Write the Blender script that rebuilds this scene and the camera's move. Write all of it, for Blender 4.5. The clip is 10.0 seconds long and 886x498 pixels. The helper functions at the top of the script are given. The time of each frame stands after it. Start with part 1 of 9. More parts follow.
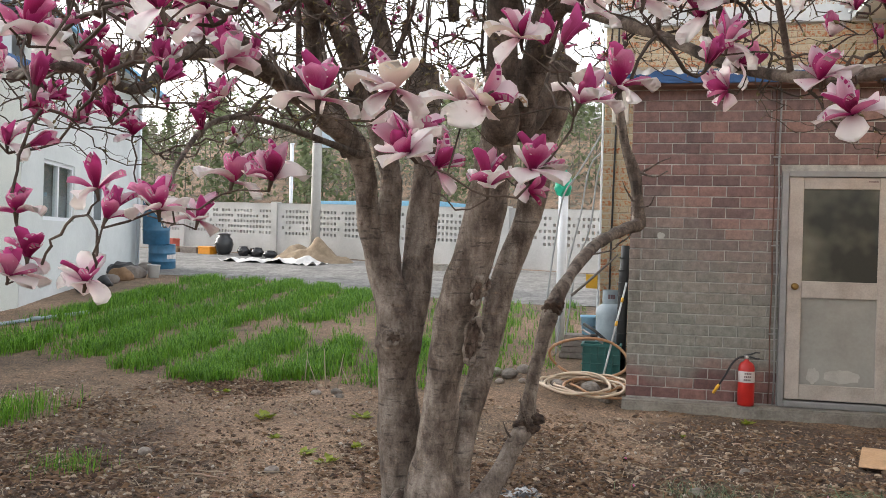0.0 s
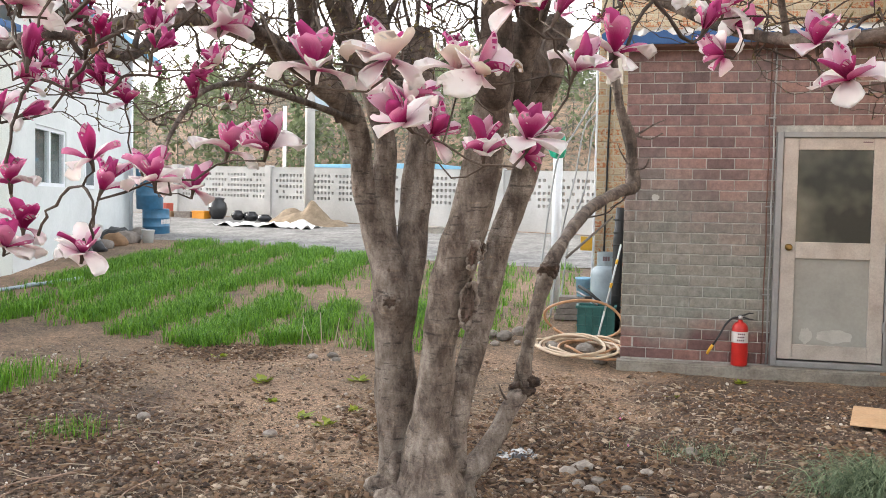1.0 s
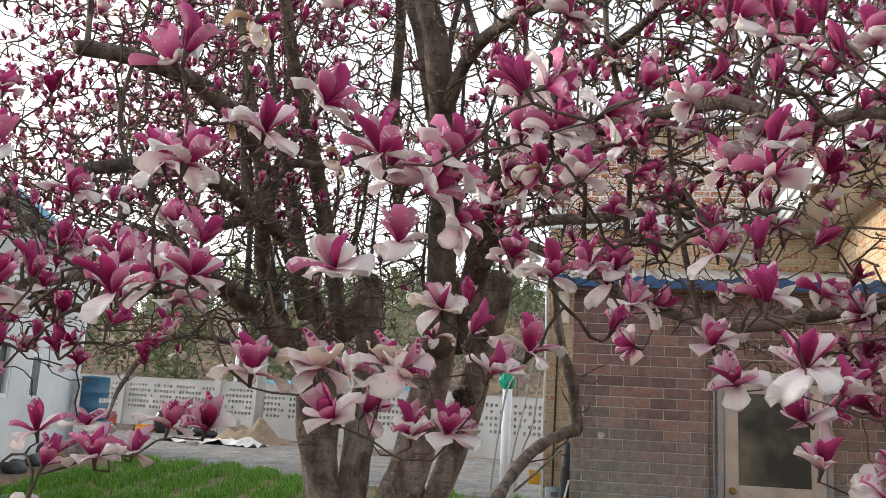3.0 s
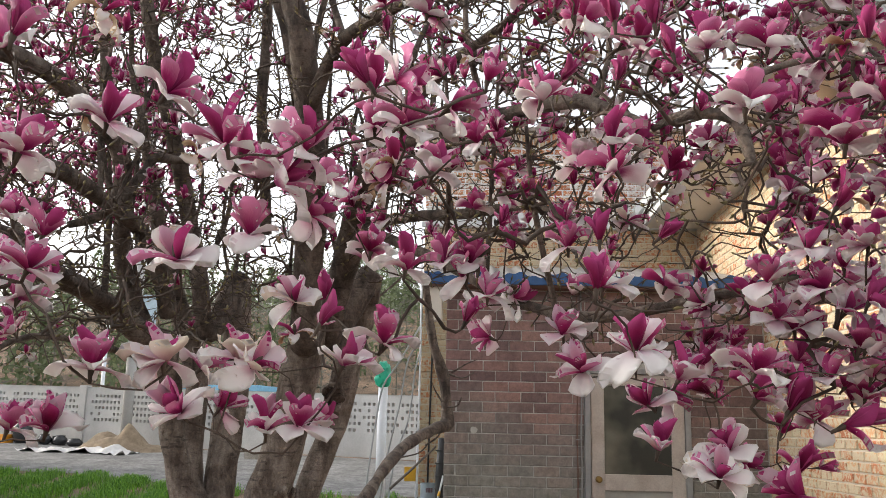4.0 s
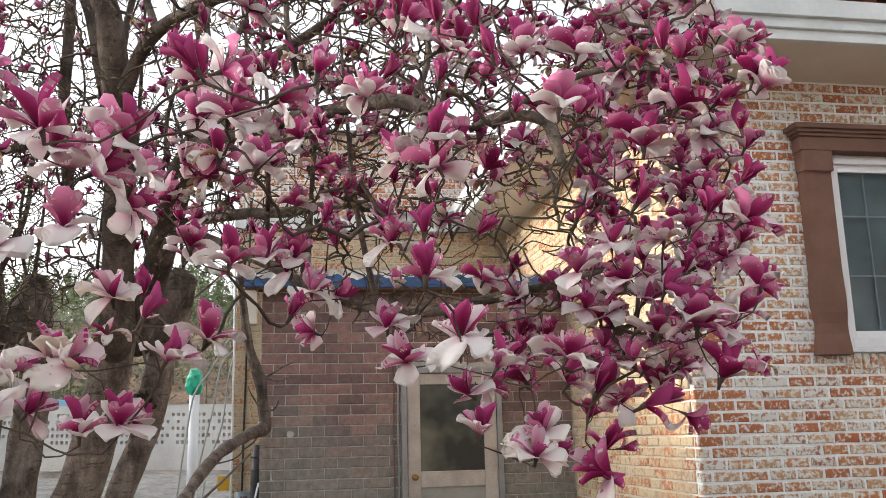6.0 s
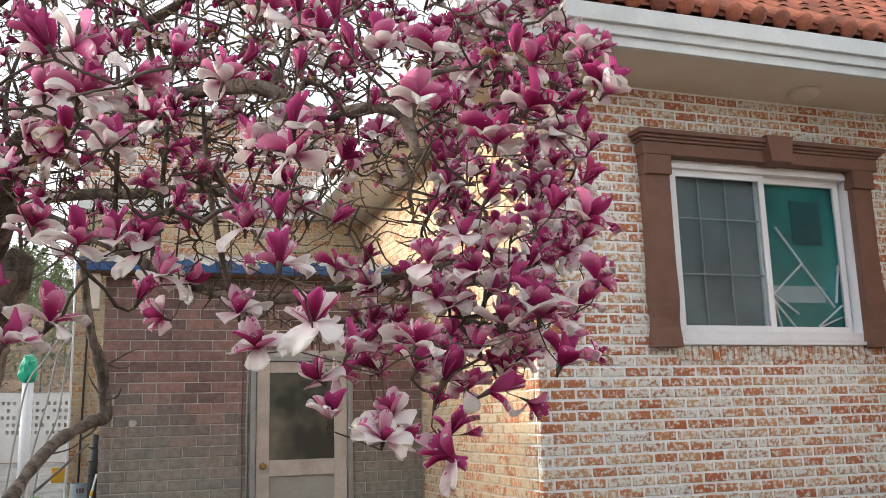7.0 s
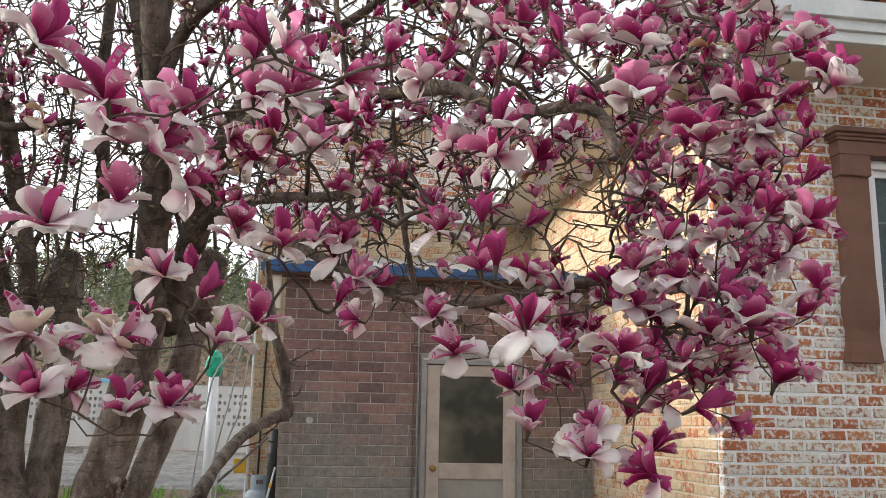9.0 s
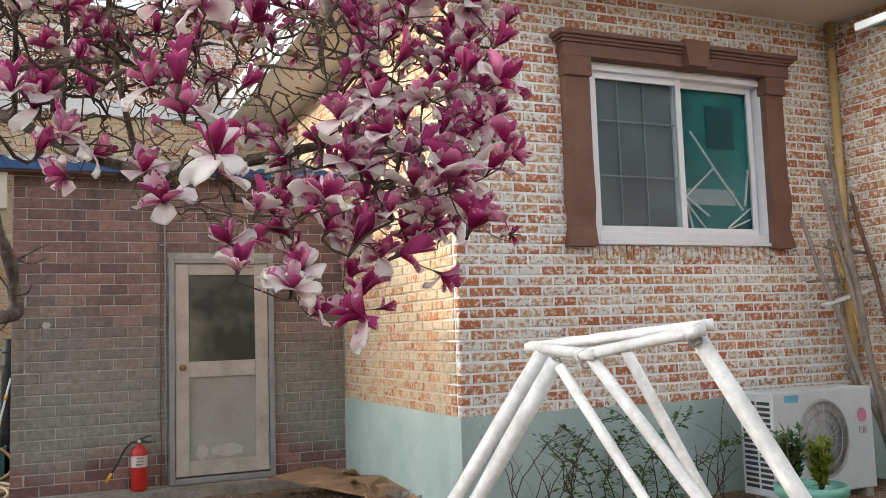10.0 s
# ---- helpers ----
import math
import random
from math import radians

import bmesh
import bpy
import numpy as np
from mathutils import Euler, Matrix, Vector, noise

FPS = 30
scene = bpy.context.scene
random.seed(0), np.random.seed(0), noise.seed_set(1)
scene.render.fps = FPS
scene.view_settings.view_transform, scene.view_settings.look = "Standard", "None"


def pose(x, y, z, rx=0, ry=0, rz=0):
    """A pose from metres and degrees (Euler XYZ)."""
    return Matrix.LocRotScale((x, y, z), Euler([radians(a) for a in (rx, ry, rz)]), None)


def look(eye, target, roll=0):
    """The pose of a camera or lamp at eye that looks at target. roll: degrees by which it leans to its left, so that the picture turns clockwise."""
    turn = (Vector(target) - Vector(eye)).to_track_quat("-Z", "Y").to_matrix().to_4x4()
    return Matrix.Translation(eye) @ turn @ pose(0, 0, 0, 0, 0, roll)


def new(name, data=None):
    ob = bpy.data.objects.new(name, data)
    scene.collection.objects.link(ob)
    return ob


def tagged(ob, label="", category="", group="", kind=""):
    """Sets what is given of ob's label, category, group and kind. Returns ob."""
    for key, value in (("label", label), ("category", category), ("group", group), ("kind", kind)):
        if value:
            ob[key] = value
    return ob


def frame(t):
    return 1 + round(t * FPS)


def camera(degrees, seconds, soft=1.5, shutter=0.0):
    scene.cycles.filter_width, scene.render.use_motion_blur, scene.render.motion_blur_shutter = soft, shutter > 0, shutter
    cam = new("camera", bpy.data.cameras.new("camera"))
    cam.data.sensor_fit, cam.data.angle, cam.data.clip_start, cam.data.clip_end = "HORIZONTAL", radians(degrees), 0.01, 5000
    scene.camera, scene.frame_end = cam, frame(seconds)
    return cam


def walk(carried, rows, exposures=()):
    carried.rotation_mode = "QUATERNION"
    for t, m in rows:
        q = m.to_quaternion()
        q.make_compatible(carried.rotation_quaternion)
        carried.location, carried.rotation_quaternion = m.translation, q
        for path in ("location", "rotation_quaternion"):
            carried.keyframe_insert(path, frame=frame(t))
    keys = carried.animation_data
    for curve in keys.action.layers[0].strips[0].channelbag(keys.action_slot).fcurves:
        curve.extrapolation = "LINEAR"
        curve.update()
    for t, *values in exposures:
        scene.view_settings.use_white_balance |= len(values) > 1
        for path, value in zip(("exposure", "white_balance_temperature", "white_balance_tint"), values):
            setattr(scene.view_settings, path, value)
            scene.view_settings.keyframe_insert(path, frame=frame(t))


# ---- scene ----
cam = camera(52.7, 10.0, 0.9)
PATH = [
    (0, 0.249, -1.065, 1.433, 89.73, -1.54, 13.02),
    (0.5, 0.241, -1.047, 1.427, 86.01, -1.36, 12.97),
    (1, 0.246, -1.070, 1.445, 87.32, -1.11, 12.66),
    (1.5, 0.275, -1.127, 1.505, 93.27, -1.20, 12.66),
    (2, 0.279, -1.189, 1.555, 98.60, -1.91, 12.68),
    (2.2, 0.282, -1.202, 1.566, 100.27, -2.16, 12.44),
    (3.3, 0.340, -1.223, 1.574, 101.38, -2.72, 7.59),
    (3.5, 0.346, -1.228, 1.567, 101.45, -2.19, 5.84),
    (4, 0.378, -1.225, 1.559, 101.49, -1.28, 2.14),
    (4.5, 0.396, -1.222, 1.561, 101.98, -0.61, -1.11),
    (5, 0.385, -1.251, 1.542, 102.23, 0.10, -4.09),
    (5.2, 0.373, -1.260, 1.537, 102.12, 0.11, -5.14),
    (6.3, 0.344, -1.246, 1.528, 101.45, 1.65, -11.88),
    (6.5, 0.338, -1.253, 1.525, 101.11, 1.60, -13.91),
    (7, 0.345, -1.295, 1.521, 100.88, 1.52, -18.82),
    (7.5, 0.353, -1.289, 1.517, 101.05, 1.70, -21.28),
    (8, 0.303, -1.224, 1.544, 101.11, 0.20, -16.57),
    (8.5, 0.277, -1.193, 1.539, 101.25, -1.19, -10.28),
    (9, 0.286, -1.194, 1.537, 101.22, -1.03, -8.75),
    (9.5, 0.333, -1.234, 1.439, 99.39, 1.12, -16.61),
    (10, 0.373, -1.303, 1.388, 95.38, 1.87, -23.64),
]
EXPOSURES = [(0.0, 2.25), (0.5, 2.5), (1.0, 2.75), (1.5, 2.7), (2.0, 2.25), (3.5, 1.82), (5.0, 1.98), (6.5, 1.98), (7.5, 2.1), (9.0, 1.87), (9.5, 1.95), (10.0, 2.05)]
walk(cam, [(t, pose(x, y, z, rx, ry, rz)) for t, x, y, z, rx, ry, rz in PATH], EXPOSURES)

# ---- light ----
SUN_ELEV, SUN_FROM = 12.5, (-0.97, 0.22)      # degrees above the horizon; the way in the plan from which it shines
world = bpy.data.worlds.new("world")
scene.world = world
world.use_nodes = True
wn = world.node_tree.nodes
sky = wn.new("ShaderNodeTexSky")
sky.sky_type, sky.sun_disc = "NISHITA", False
sky.sun_elevation = radians(SUN_ELEV)
sky.sun_rotation = math.atan2(SUN_FROM[0], SUN_FROM[1])
sky.air_density, sky.dust_density, sky.ozone_density = 1.0, 3.0, 1.0
haze = wn.new("ShaderNodeHueSaturation")           # thin high cloud takes most of the blue out of the sky
haze.inputs["Saturation"].default_value = 0.22
world.node_tree.links.new(sky.outputs[0], haze.inputs["Color"])
world.node_tree.links.new(haze.outputs[0], wn["Background"].inputs[0])
wn["Background"].inputs[1].default_value = 0.15
sun_data = bpy.data.lights.new("sun", "SUN")
sun_data.energy, sun_data.angle, sun_data.color = 0.42, radians(0.6), (1.0, 0.84, 0.62)
sun = new("sun", sun_data)
k = math.tan(radians(SUN_ELEV))
sun.matrix_world = look((SUN_FROM[0] * 30, SUN_FROM[1] * 30, 30 * k), (0, 0, 0))

# ---- materials ----


def nodes_of(name):
    m = bpy.data.materials.new(name)
    m.use_nodes = True
    n = m.node_tree.nodes
    return m, n, m.node_tree.links, n["Principled BSDF"]


def ramp(n, stops):
    r = n.new("ShaderNodeValToRGB")
    e = r.color_ramp.elements
    while len(e) < len(stops):
        e.new(0.5)
    for el, (p, c) in zip(e, stops):
        el.position, el.color = p, (*c, 1)
    return r


def noise_node(n, links, coord, scale, detail=5.0, rough=0.6):
    t = n.new("ShaderNodeTexNoise")
    t.inputs["Scale"].default_value, t.inputs["Detail"].default_value, t.inputs["Roughness"].default_value = scale, detail, rough
    links.new(coord, t.inputs["Vector"])
    return t


def mix(n, links, fac, a, b, mode="MIX"):
    m = n.new("ShaderNodeMix")
    m.data_type, m.blend_type = "RGBA", mode
    for sock, v in ((m.inputs[0], fac), (m.inputs[6], a), (m.inputs[7], b)):
        if isinstance(v, (int, float)):
            sock.default_value = v
        elif isinstance(v, tuple):
            sock.default_value = (*v, 1)
        else:
            links.new(v, sock)
    return m.outputs[2]


def surface(name, stops, scale=6.0, rough=0.8, fine=60.0, relief=0.3, depth=0.004, metal=0.0, jitter=0.15, spread=0.25, world_space=False):
    """Two scales of noise: large patches over the colour stops, fine grain over brightness and relief."""
    m, n, links, bsdf = nodes_of(name)
    tc = n.new("ShaderNodeTexCoord")
    coord = tc.outputs["Object"]
    info = n.new("ShaderNodeObjectInfo")
    add = n.new("ShaderNodeVectorMath")
    add.operation = "ADD"
    mul = n.new("ShaderNodeVectorMath")
    mul.operation = "SCALE"
    mul.inputs[0].default_value = (17.0, 31.0, 23.0)
    links.new(info.outputs["Random"], mul.inputs["Scale"])
    links.new(coord, add.inputs[0])
    links.new(mul.outputs[0], add.inputs[1])
    coord = add.outputs[0]
    big = noise_node(n, links, coord, scale, 4.0)
    grain = noise_node(n, links, coord, fine, 6.0, 0.7)
    r = ramp(n, stops)
    links.new(big.outputs["Fac"], r.inputs[0])
    g = ramp(n, [(0.25, (1 - spread,) * 3), (0.75, (1 + spread * 0.6,) * 3)])
    links.new(grain.outputs["Fac"], g.inputs[0])
    col = mix(n, links, 1.0, r.outputs[0], g.outputs[0], "MULTIPLY")
    if jitter:
        hsv = n.new("ShaderNodeHueSaturation")
        mr = n.new("ShaderNodeMapRange")
        mr.inputs["To Min"].default_value, mr.inputs["To Max"].default_value = 1 - jitter, 1 + jitter
        links.new(info.outputs["Random"], mr.inputs[0])
        links.new(mr.outputs[0], hsv.inputs["Value"])
        links.new(col, hsv.inputs["Color"])
        col = hsv.outputs[0]
    links.new(col, bsdf.inputs["Base Color"])
    bsdf.inputs["Roughness"].default_value, bsdf.inputs["Metallic"].default_value = rough, metal
    bump = n.new("ShaderNodeBump")
    bump.inputs["Strength"].default_value, bump.inputs["Distance"].default_value = relief, depth
    links.new(grain.outputs["Fac"], bump.inputs["Height"])
    links.new(bump.outputs[0], bsdf.inputs["Normal"])
    return m


def plain(name, c, rough=0.6, metal=0.0, var=0.12, scale=9.0):
    return surface(name, [(0.3, tuple(v * (1 - var) for v in c)), (0.7, tuple(min(1, v * (1 + var)) for v in c))], scale, rough, 90.0, 0.15, 0.002, metal, 0.06, 0.1)


def antique_brick(name, lime=0.5, wash_tone=(0.73, 0.735, 0.69)):
    """Tumbled red brick with lime wash left in patches, a different share on each brick."""
    m, n, links, bsdf = nodes_of(name)
    tc, info, geo = n.new("ShaderNodeTexCoord"), n.new("ShaderNodeObjectInfo"), n.new("ShaderNodeNewGeometry")
    rnd = n.new("ShaderNodeMath")
    rnd.operation = "ADD"
    links.new(info.outputs["Random"], rnd.inputs[0])
    links.new(geo.outputs["Random Per Island"], rnd.inputs[1])
    fr = n.new("ShaderNodeMath")
    fr.operation = "FRACT"
    links.new(rnd.outputs[0], fr.inputs[0])
    clay = ramp(n, [(0.0, (0.41, 0.135, 0.060)), (0.35, (0.51, 0.215, 0.095)), (0.6, (0.56, 0.32, 0.165)), (0.8, (0.44, 0.25, 0.16)), (1.0, (0.34, 0.12, 0.074))])
    links.new(fr.outputs[0], clay.inputs[0])
    pos = geo.outputs["Position"]
    patch = noise_node(n, links, pos, 27.0, 6.0, 0.68)
    wash = noise_node(n, links, pos, 1.3, 3.0, 0.5)
    grain = noise_node(n, links, pos, 160.0, 4.0, 0.7)
    s1 = n.new("ShaderNodeMath")
    s1.operation = "MULTIPLY_ADD"
    s1.inputs[1].default_value, s1.inputs[2].default_value = 0.10, -0.05
    links.new(fr.outputs[0], s1.inputs[0])
    s2 = n.new("ShaderNodeMath")
    s2.operation = "ADD"
    links.new(s1.outputs[0], s2.inputs[0])
    links.new(patch.outputs["Fac"], s2.inputs[1])
    s3 = n.new("ShaderNodeMath")
    s3.operation = "MULTIPLY_ADD"
    s3.inputs[1].default_value = 0.12
    links.new(wash.outputs["Fac"], s3.inputs[0])
    links.new(s2.outputs[0], s3.inputs[2])
    mask = ramp(n, [(0.555 - lime * 0.1, (0, 0, 0)), (0.645 - lime * 0.1, (1, 1, 1))])
    links.new(s3.outputs[0], mask.inputs[0])
    g = ramp(n, [(0.2, (0.7,) * 3), (0.8, (1.15,) * 3)])
    links.new(grain.outputs["Fac"], g.inputs[0])
    col = mix(n, links, mask.outputs[0], clay.outputs[0], wash_tone)
    col = mix(n, links, 1.0, col, g.outputs[0], "MULTIPLY")
    links.new(col, bsdf.inputs["Base Color"])
    bsdf.inputs["Roughness"].default_value = 0.9
    bump = n.new("ShaderNodeBump")
    bump.inputs["Strength"].default_value, bump.inputs["Distance"].default_value = 0.6, 0.004
    links.new(patch.outputs["Fac"], bump.inputs["Height"])
    links.new(bump.outputs[0], bsdf.inputs["Normal"])
    return m


def glazed_brick(name):
    """Brown-red glazed facing bricks; a grey-green tone is mixed in over the wall's middle heights."""
    m, n, links, bsdf = nodes_of(name)
    info, geo = n.new("ShaderNodeObjectInfo"), n.new("ShaderNodeNewGeometry")
    base = ramp(n, [(0.0, (0.14, 0.074, 0.070)), (0.5, (0.22, 0.115, 0.104)), (1.0, (0.295, 0.154, 0.130))])
    links.new(info.outputs["Random"], base.inputs[0])
    pos = geo.outputs["Position"]
    sep = n.new("ShaderNodeSeparateXYZ")
    links.new(pos, sep.inputs[0])
    film_n = noise_node(n, links, pos, 1.1, 3.0, 0.5)
    h = n.new("ShaderNodeMath")
    h.operation = "MULTIPLY_ADD"
    h.inputs[1].default_value = 1.1
    links.new(film_n.outputs["Fac"], h.inputs[0])
    links.new(sep.outputs["Z"], h.inputs[2])
    film = ramp(n, [(0.23, (0, 0, 0)), (0.30, (0.72,) * 3), (0.45, (0.66,) * 3), (0.70, (0.05,) * 3)])
    mr = n.new("ShaderNodeMapRange")
    mr.inputs["From Max"].default_value = 3.6
    links.new(h.outputs[0], mr.inputs[0])
    links.new(mr.outputs[0], film.inputs[0])
    grain = noise_node(n, links, pos, 70.0, 5.0, 0.65)
    g = ramp(n, [(0.25, (0.82,) * 3), (0.75, (1.12,) * 3)])
    links.new(grain.outputs["Fac"], g.inputs[0])
    stain_map = n.new("ShaderNodeMapping")
    stain_map.inputs["Scale"].default_value = (1.0, 1.0, 0.25)
    links.new(pos, stain_map.inputs[0])
    stain = noise_node(n, links, stain_map.outputs[0], 5.0, 6.0, 0.7)
    mottle = noise_node(n, links, pos, 16.0, 5.0, 0.7)
    st = ramp(n, [(0.30, (0.62, 0.60, 0.58)), (0.48, (1.0,) * 3), (0.62, (1.0,) * 3), (0.74, (1.35, 1.36, 1.36))])
    links.new(stain.outputs["Fac"], st.inputs[0])
    mo = ramp(n, [(0.30, (0.66,) * 3), (0.5, (1.0,) * 3), (0.70, (1.32,) * 3)])
    links.new(mottle.outputs["Fac"], mo.inputs[0])
    col = mix(n, links, film.outputs[0], base.outputs[0], (0.255, 0.287, 0.250))
    col = mix(n, links, 1.0, col, g.outputs[0], "MULTIPLY")
    links.new(mix(n, links, 1.0, mix(n, links, 1.0, col, st.outputs[0], "MULTIPLY"), mo.outputs[0], "MULTIPLY"), bsdf.inputs["Base Color"])
    bsdf.inputs["Roughness"].default_value = 0.42
    bump = n.new("ShaderNodeBump")
    bump.inputs["Strength"].default_value, bump.inputs["Distance"].default_value = 0.15, 0.002
    links.new(grain.outputs["Fac"], bump.inputs["Height"])
    links.new(bump.outputs[0], bsdf.inputs["Normal"])
    return m


def tepal_material(name, base, mid, tip, rough=0.62, veins=0.35, spread=0.5, edge=0.3):
    """A soft petal skin: colour runs from the base to the tip and the margins, with fine lengthwise veins; petals differ, and let light through."""
    m, n, links, bsdf = nodes_of(name)
    uv, info, geo = n.new("ShaderNodeUVMap"), n.new("ShaderNodeObjectInfo"), n.new("ShaderNodeNewGeometry")
    sep = n.new("ShaderNodeSeparateXYZ")
    links.new(uv.outputs[0], sep.inputs[0])
    mp = n.new("ShaderNodeMapping")
    mp.inputs["Scale"].default_value = (16.0, 1.4, 1.0)
    links.new(uv.outputs[0], mp.inputs[0])
    vein = noise_node(n, links, mp.outputs[0], 3.0, 3.0, 0.6)

    def madd(a, k, c):
        s = n.new("ShaderNodeMath")
        s.operation = "MULTIPLY_ADD"
        links.new(a, s.inputs[0])
        s.inputs[1].default_value = k
        if isinstance(c, float):
            s.inputs[2].default_value = c
        else:
            links.new(c, s.inputs[2])
        return s.outputs[0]

    tot = madd(vein.outputs["Fac"], veins, sep.outputs["Y"])
    tot = madd(geo.outputs["Random Per Island"], spread, tot)
    tot = madd(info.outputs["Random"], spread * 0.6, tot)
    off = madd(sep.outputs["X"], 2.0, -1.0)
    sq = n.new("ShaderNodeMath")
    sq.operation = "MULTIPLY"
    links.new(off, sq.inputs[0])
    links.new(off, sq.inputs[1])
    tot = madd(sq.outputs[0], edge, tot)
    lift = veins * 0.5 + spread * 0.8
    tot = madd(tot, 1.0, -lift)
    r = ramp(n, [(0.12, base), (0.5, mid), (0.98, tip)])
    links.new(tot, r.inputs[0])
    spots = noise_node(n, links, geo.outputs["Position"], 60.0, 4.0, 0.7)
    sm = ramp(n, [(0.68, (0, 0, 0)), (0.76, (0.6,) * 3)])
    links.new(spots.outputs["Fac"], sm.inputs[0])
    col = mix(n, links, sm.outputs[0], r.outputs[0], (0.30, 0.17, 0.08))
    links.new(col, bsdf.inputs["Base Color"])
    bsdf.inputs["Roughness"].default_value = rough
    bsdf.inputs["Specular IOR Level"].default_value = 0.3
    bump = n.new("ShaderNodeBump")
    bump.inputs["Strength"].default_value, bump.inputs["Distance"].default_value = 0.5, 0.002
    links.new(vein.outputs["Fac"], bump.inputs["Height"])
    links.new(bump.outputs[0], bsdf.inputs["Normal"])
    tr = n.new("ShaderNodeBsdfTranslucent")
    links.new(col, tr.inputs["Color"])
    mx = n.new("ShaderNodeMixShader")
    mx.inputs[0].default_value = 0.48
    links.new(bsdf.outputs[0], mx.inputs[1])
    links.new(tr.outputs[0], mx.inputs[2])
    links.new(mx.outputs[0], n["Material Output"].inputs["Surface"])
    return m


def leaf_material(name, a, b, rough=0.5):
    m, n, links, bsdf = nodes_of(name)
    geo, info = n.new("ShaderNodeNewGeometry"), n.new("ShaderNodeObjectInfo")
    r = ramp(n, [(0.0, a), (1.0, b)])
    links.new(geo.outputs["Random Per Island"], r.inputs[0])
    links.new(r.outputs[0], bsdf.inputs["Base Color"])
    bsdf.inputs["Roughness"].default_value = rough
    tr = n.new("ShaderNodeBsdfTranslucent")
    links.new(r.outputs[0], tr.inputs["Color"])
    mx = n.new("ShaderNodeMixShader")
    mx.inputs[0].default_value = 0.3
    links.new(bsdf.outputs[0], mx.inputs[1])
    links.new(tr.outputs[0], mx.inputs[2])
    links.new(mx.outputs[0], n["Material Output"].inputs["Surface"])
    return m


def glass_material(name, tint, rough=0.0):
    m, n, links, bsdf = nodes_of(name)
    bsdf.inputs["Base Color"].default_value = (*tint, 1)
    bsdf.inputs["Transmission Weight"].default_value = 1.0
    bsdf.inputs["Roughness"].default_value, bsdf.inputs["IOR"].default_value = rough, 1.18
    return m


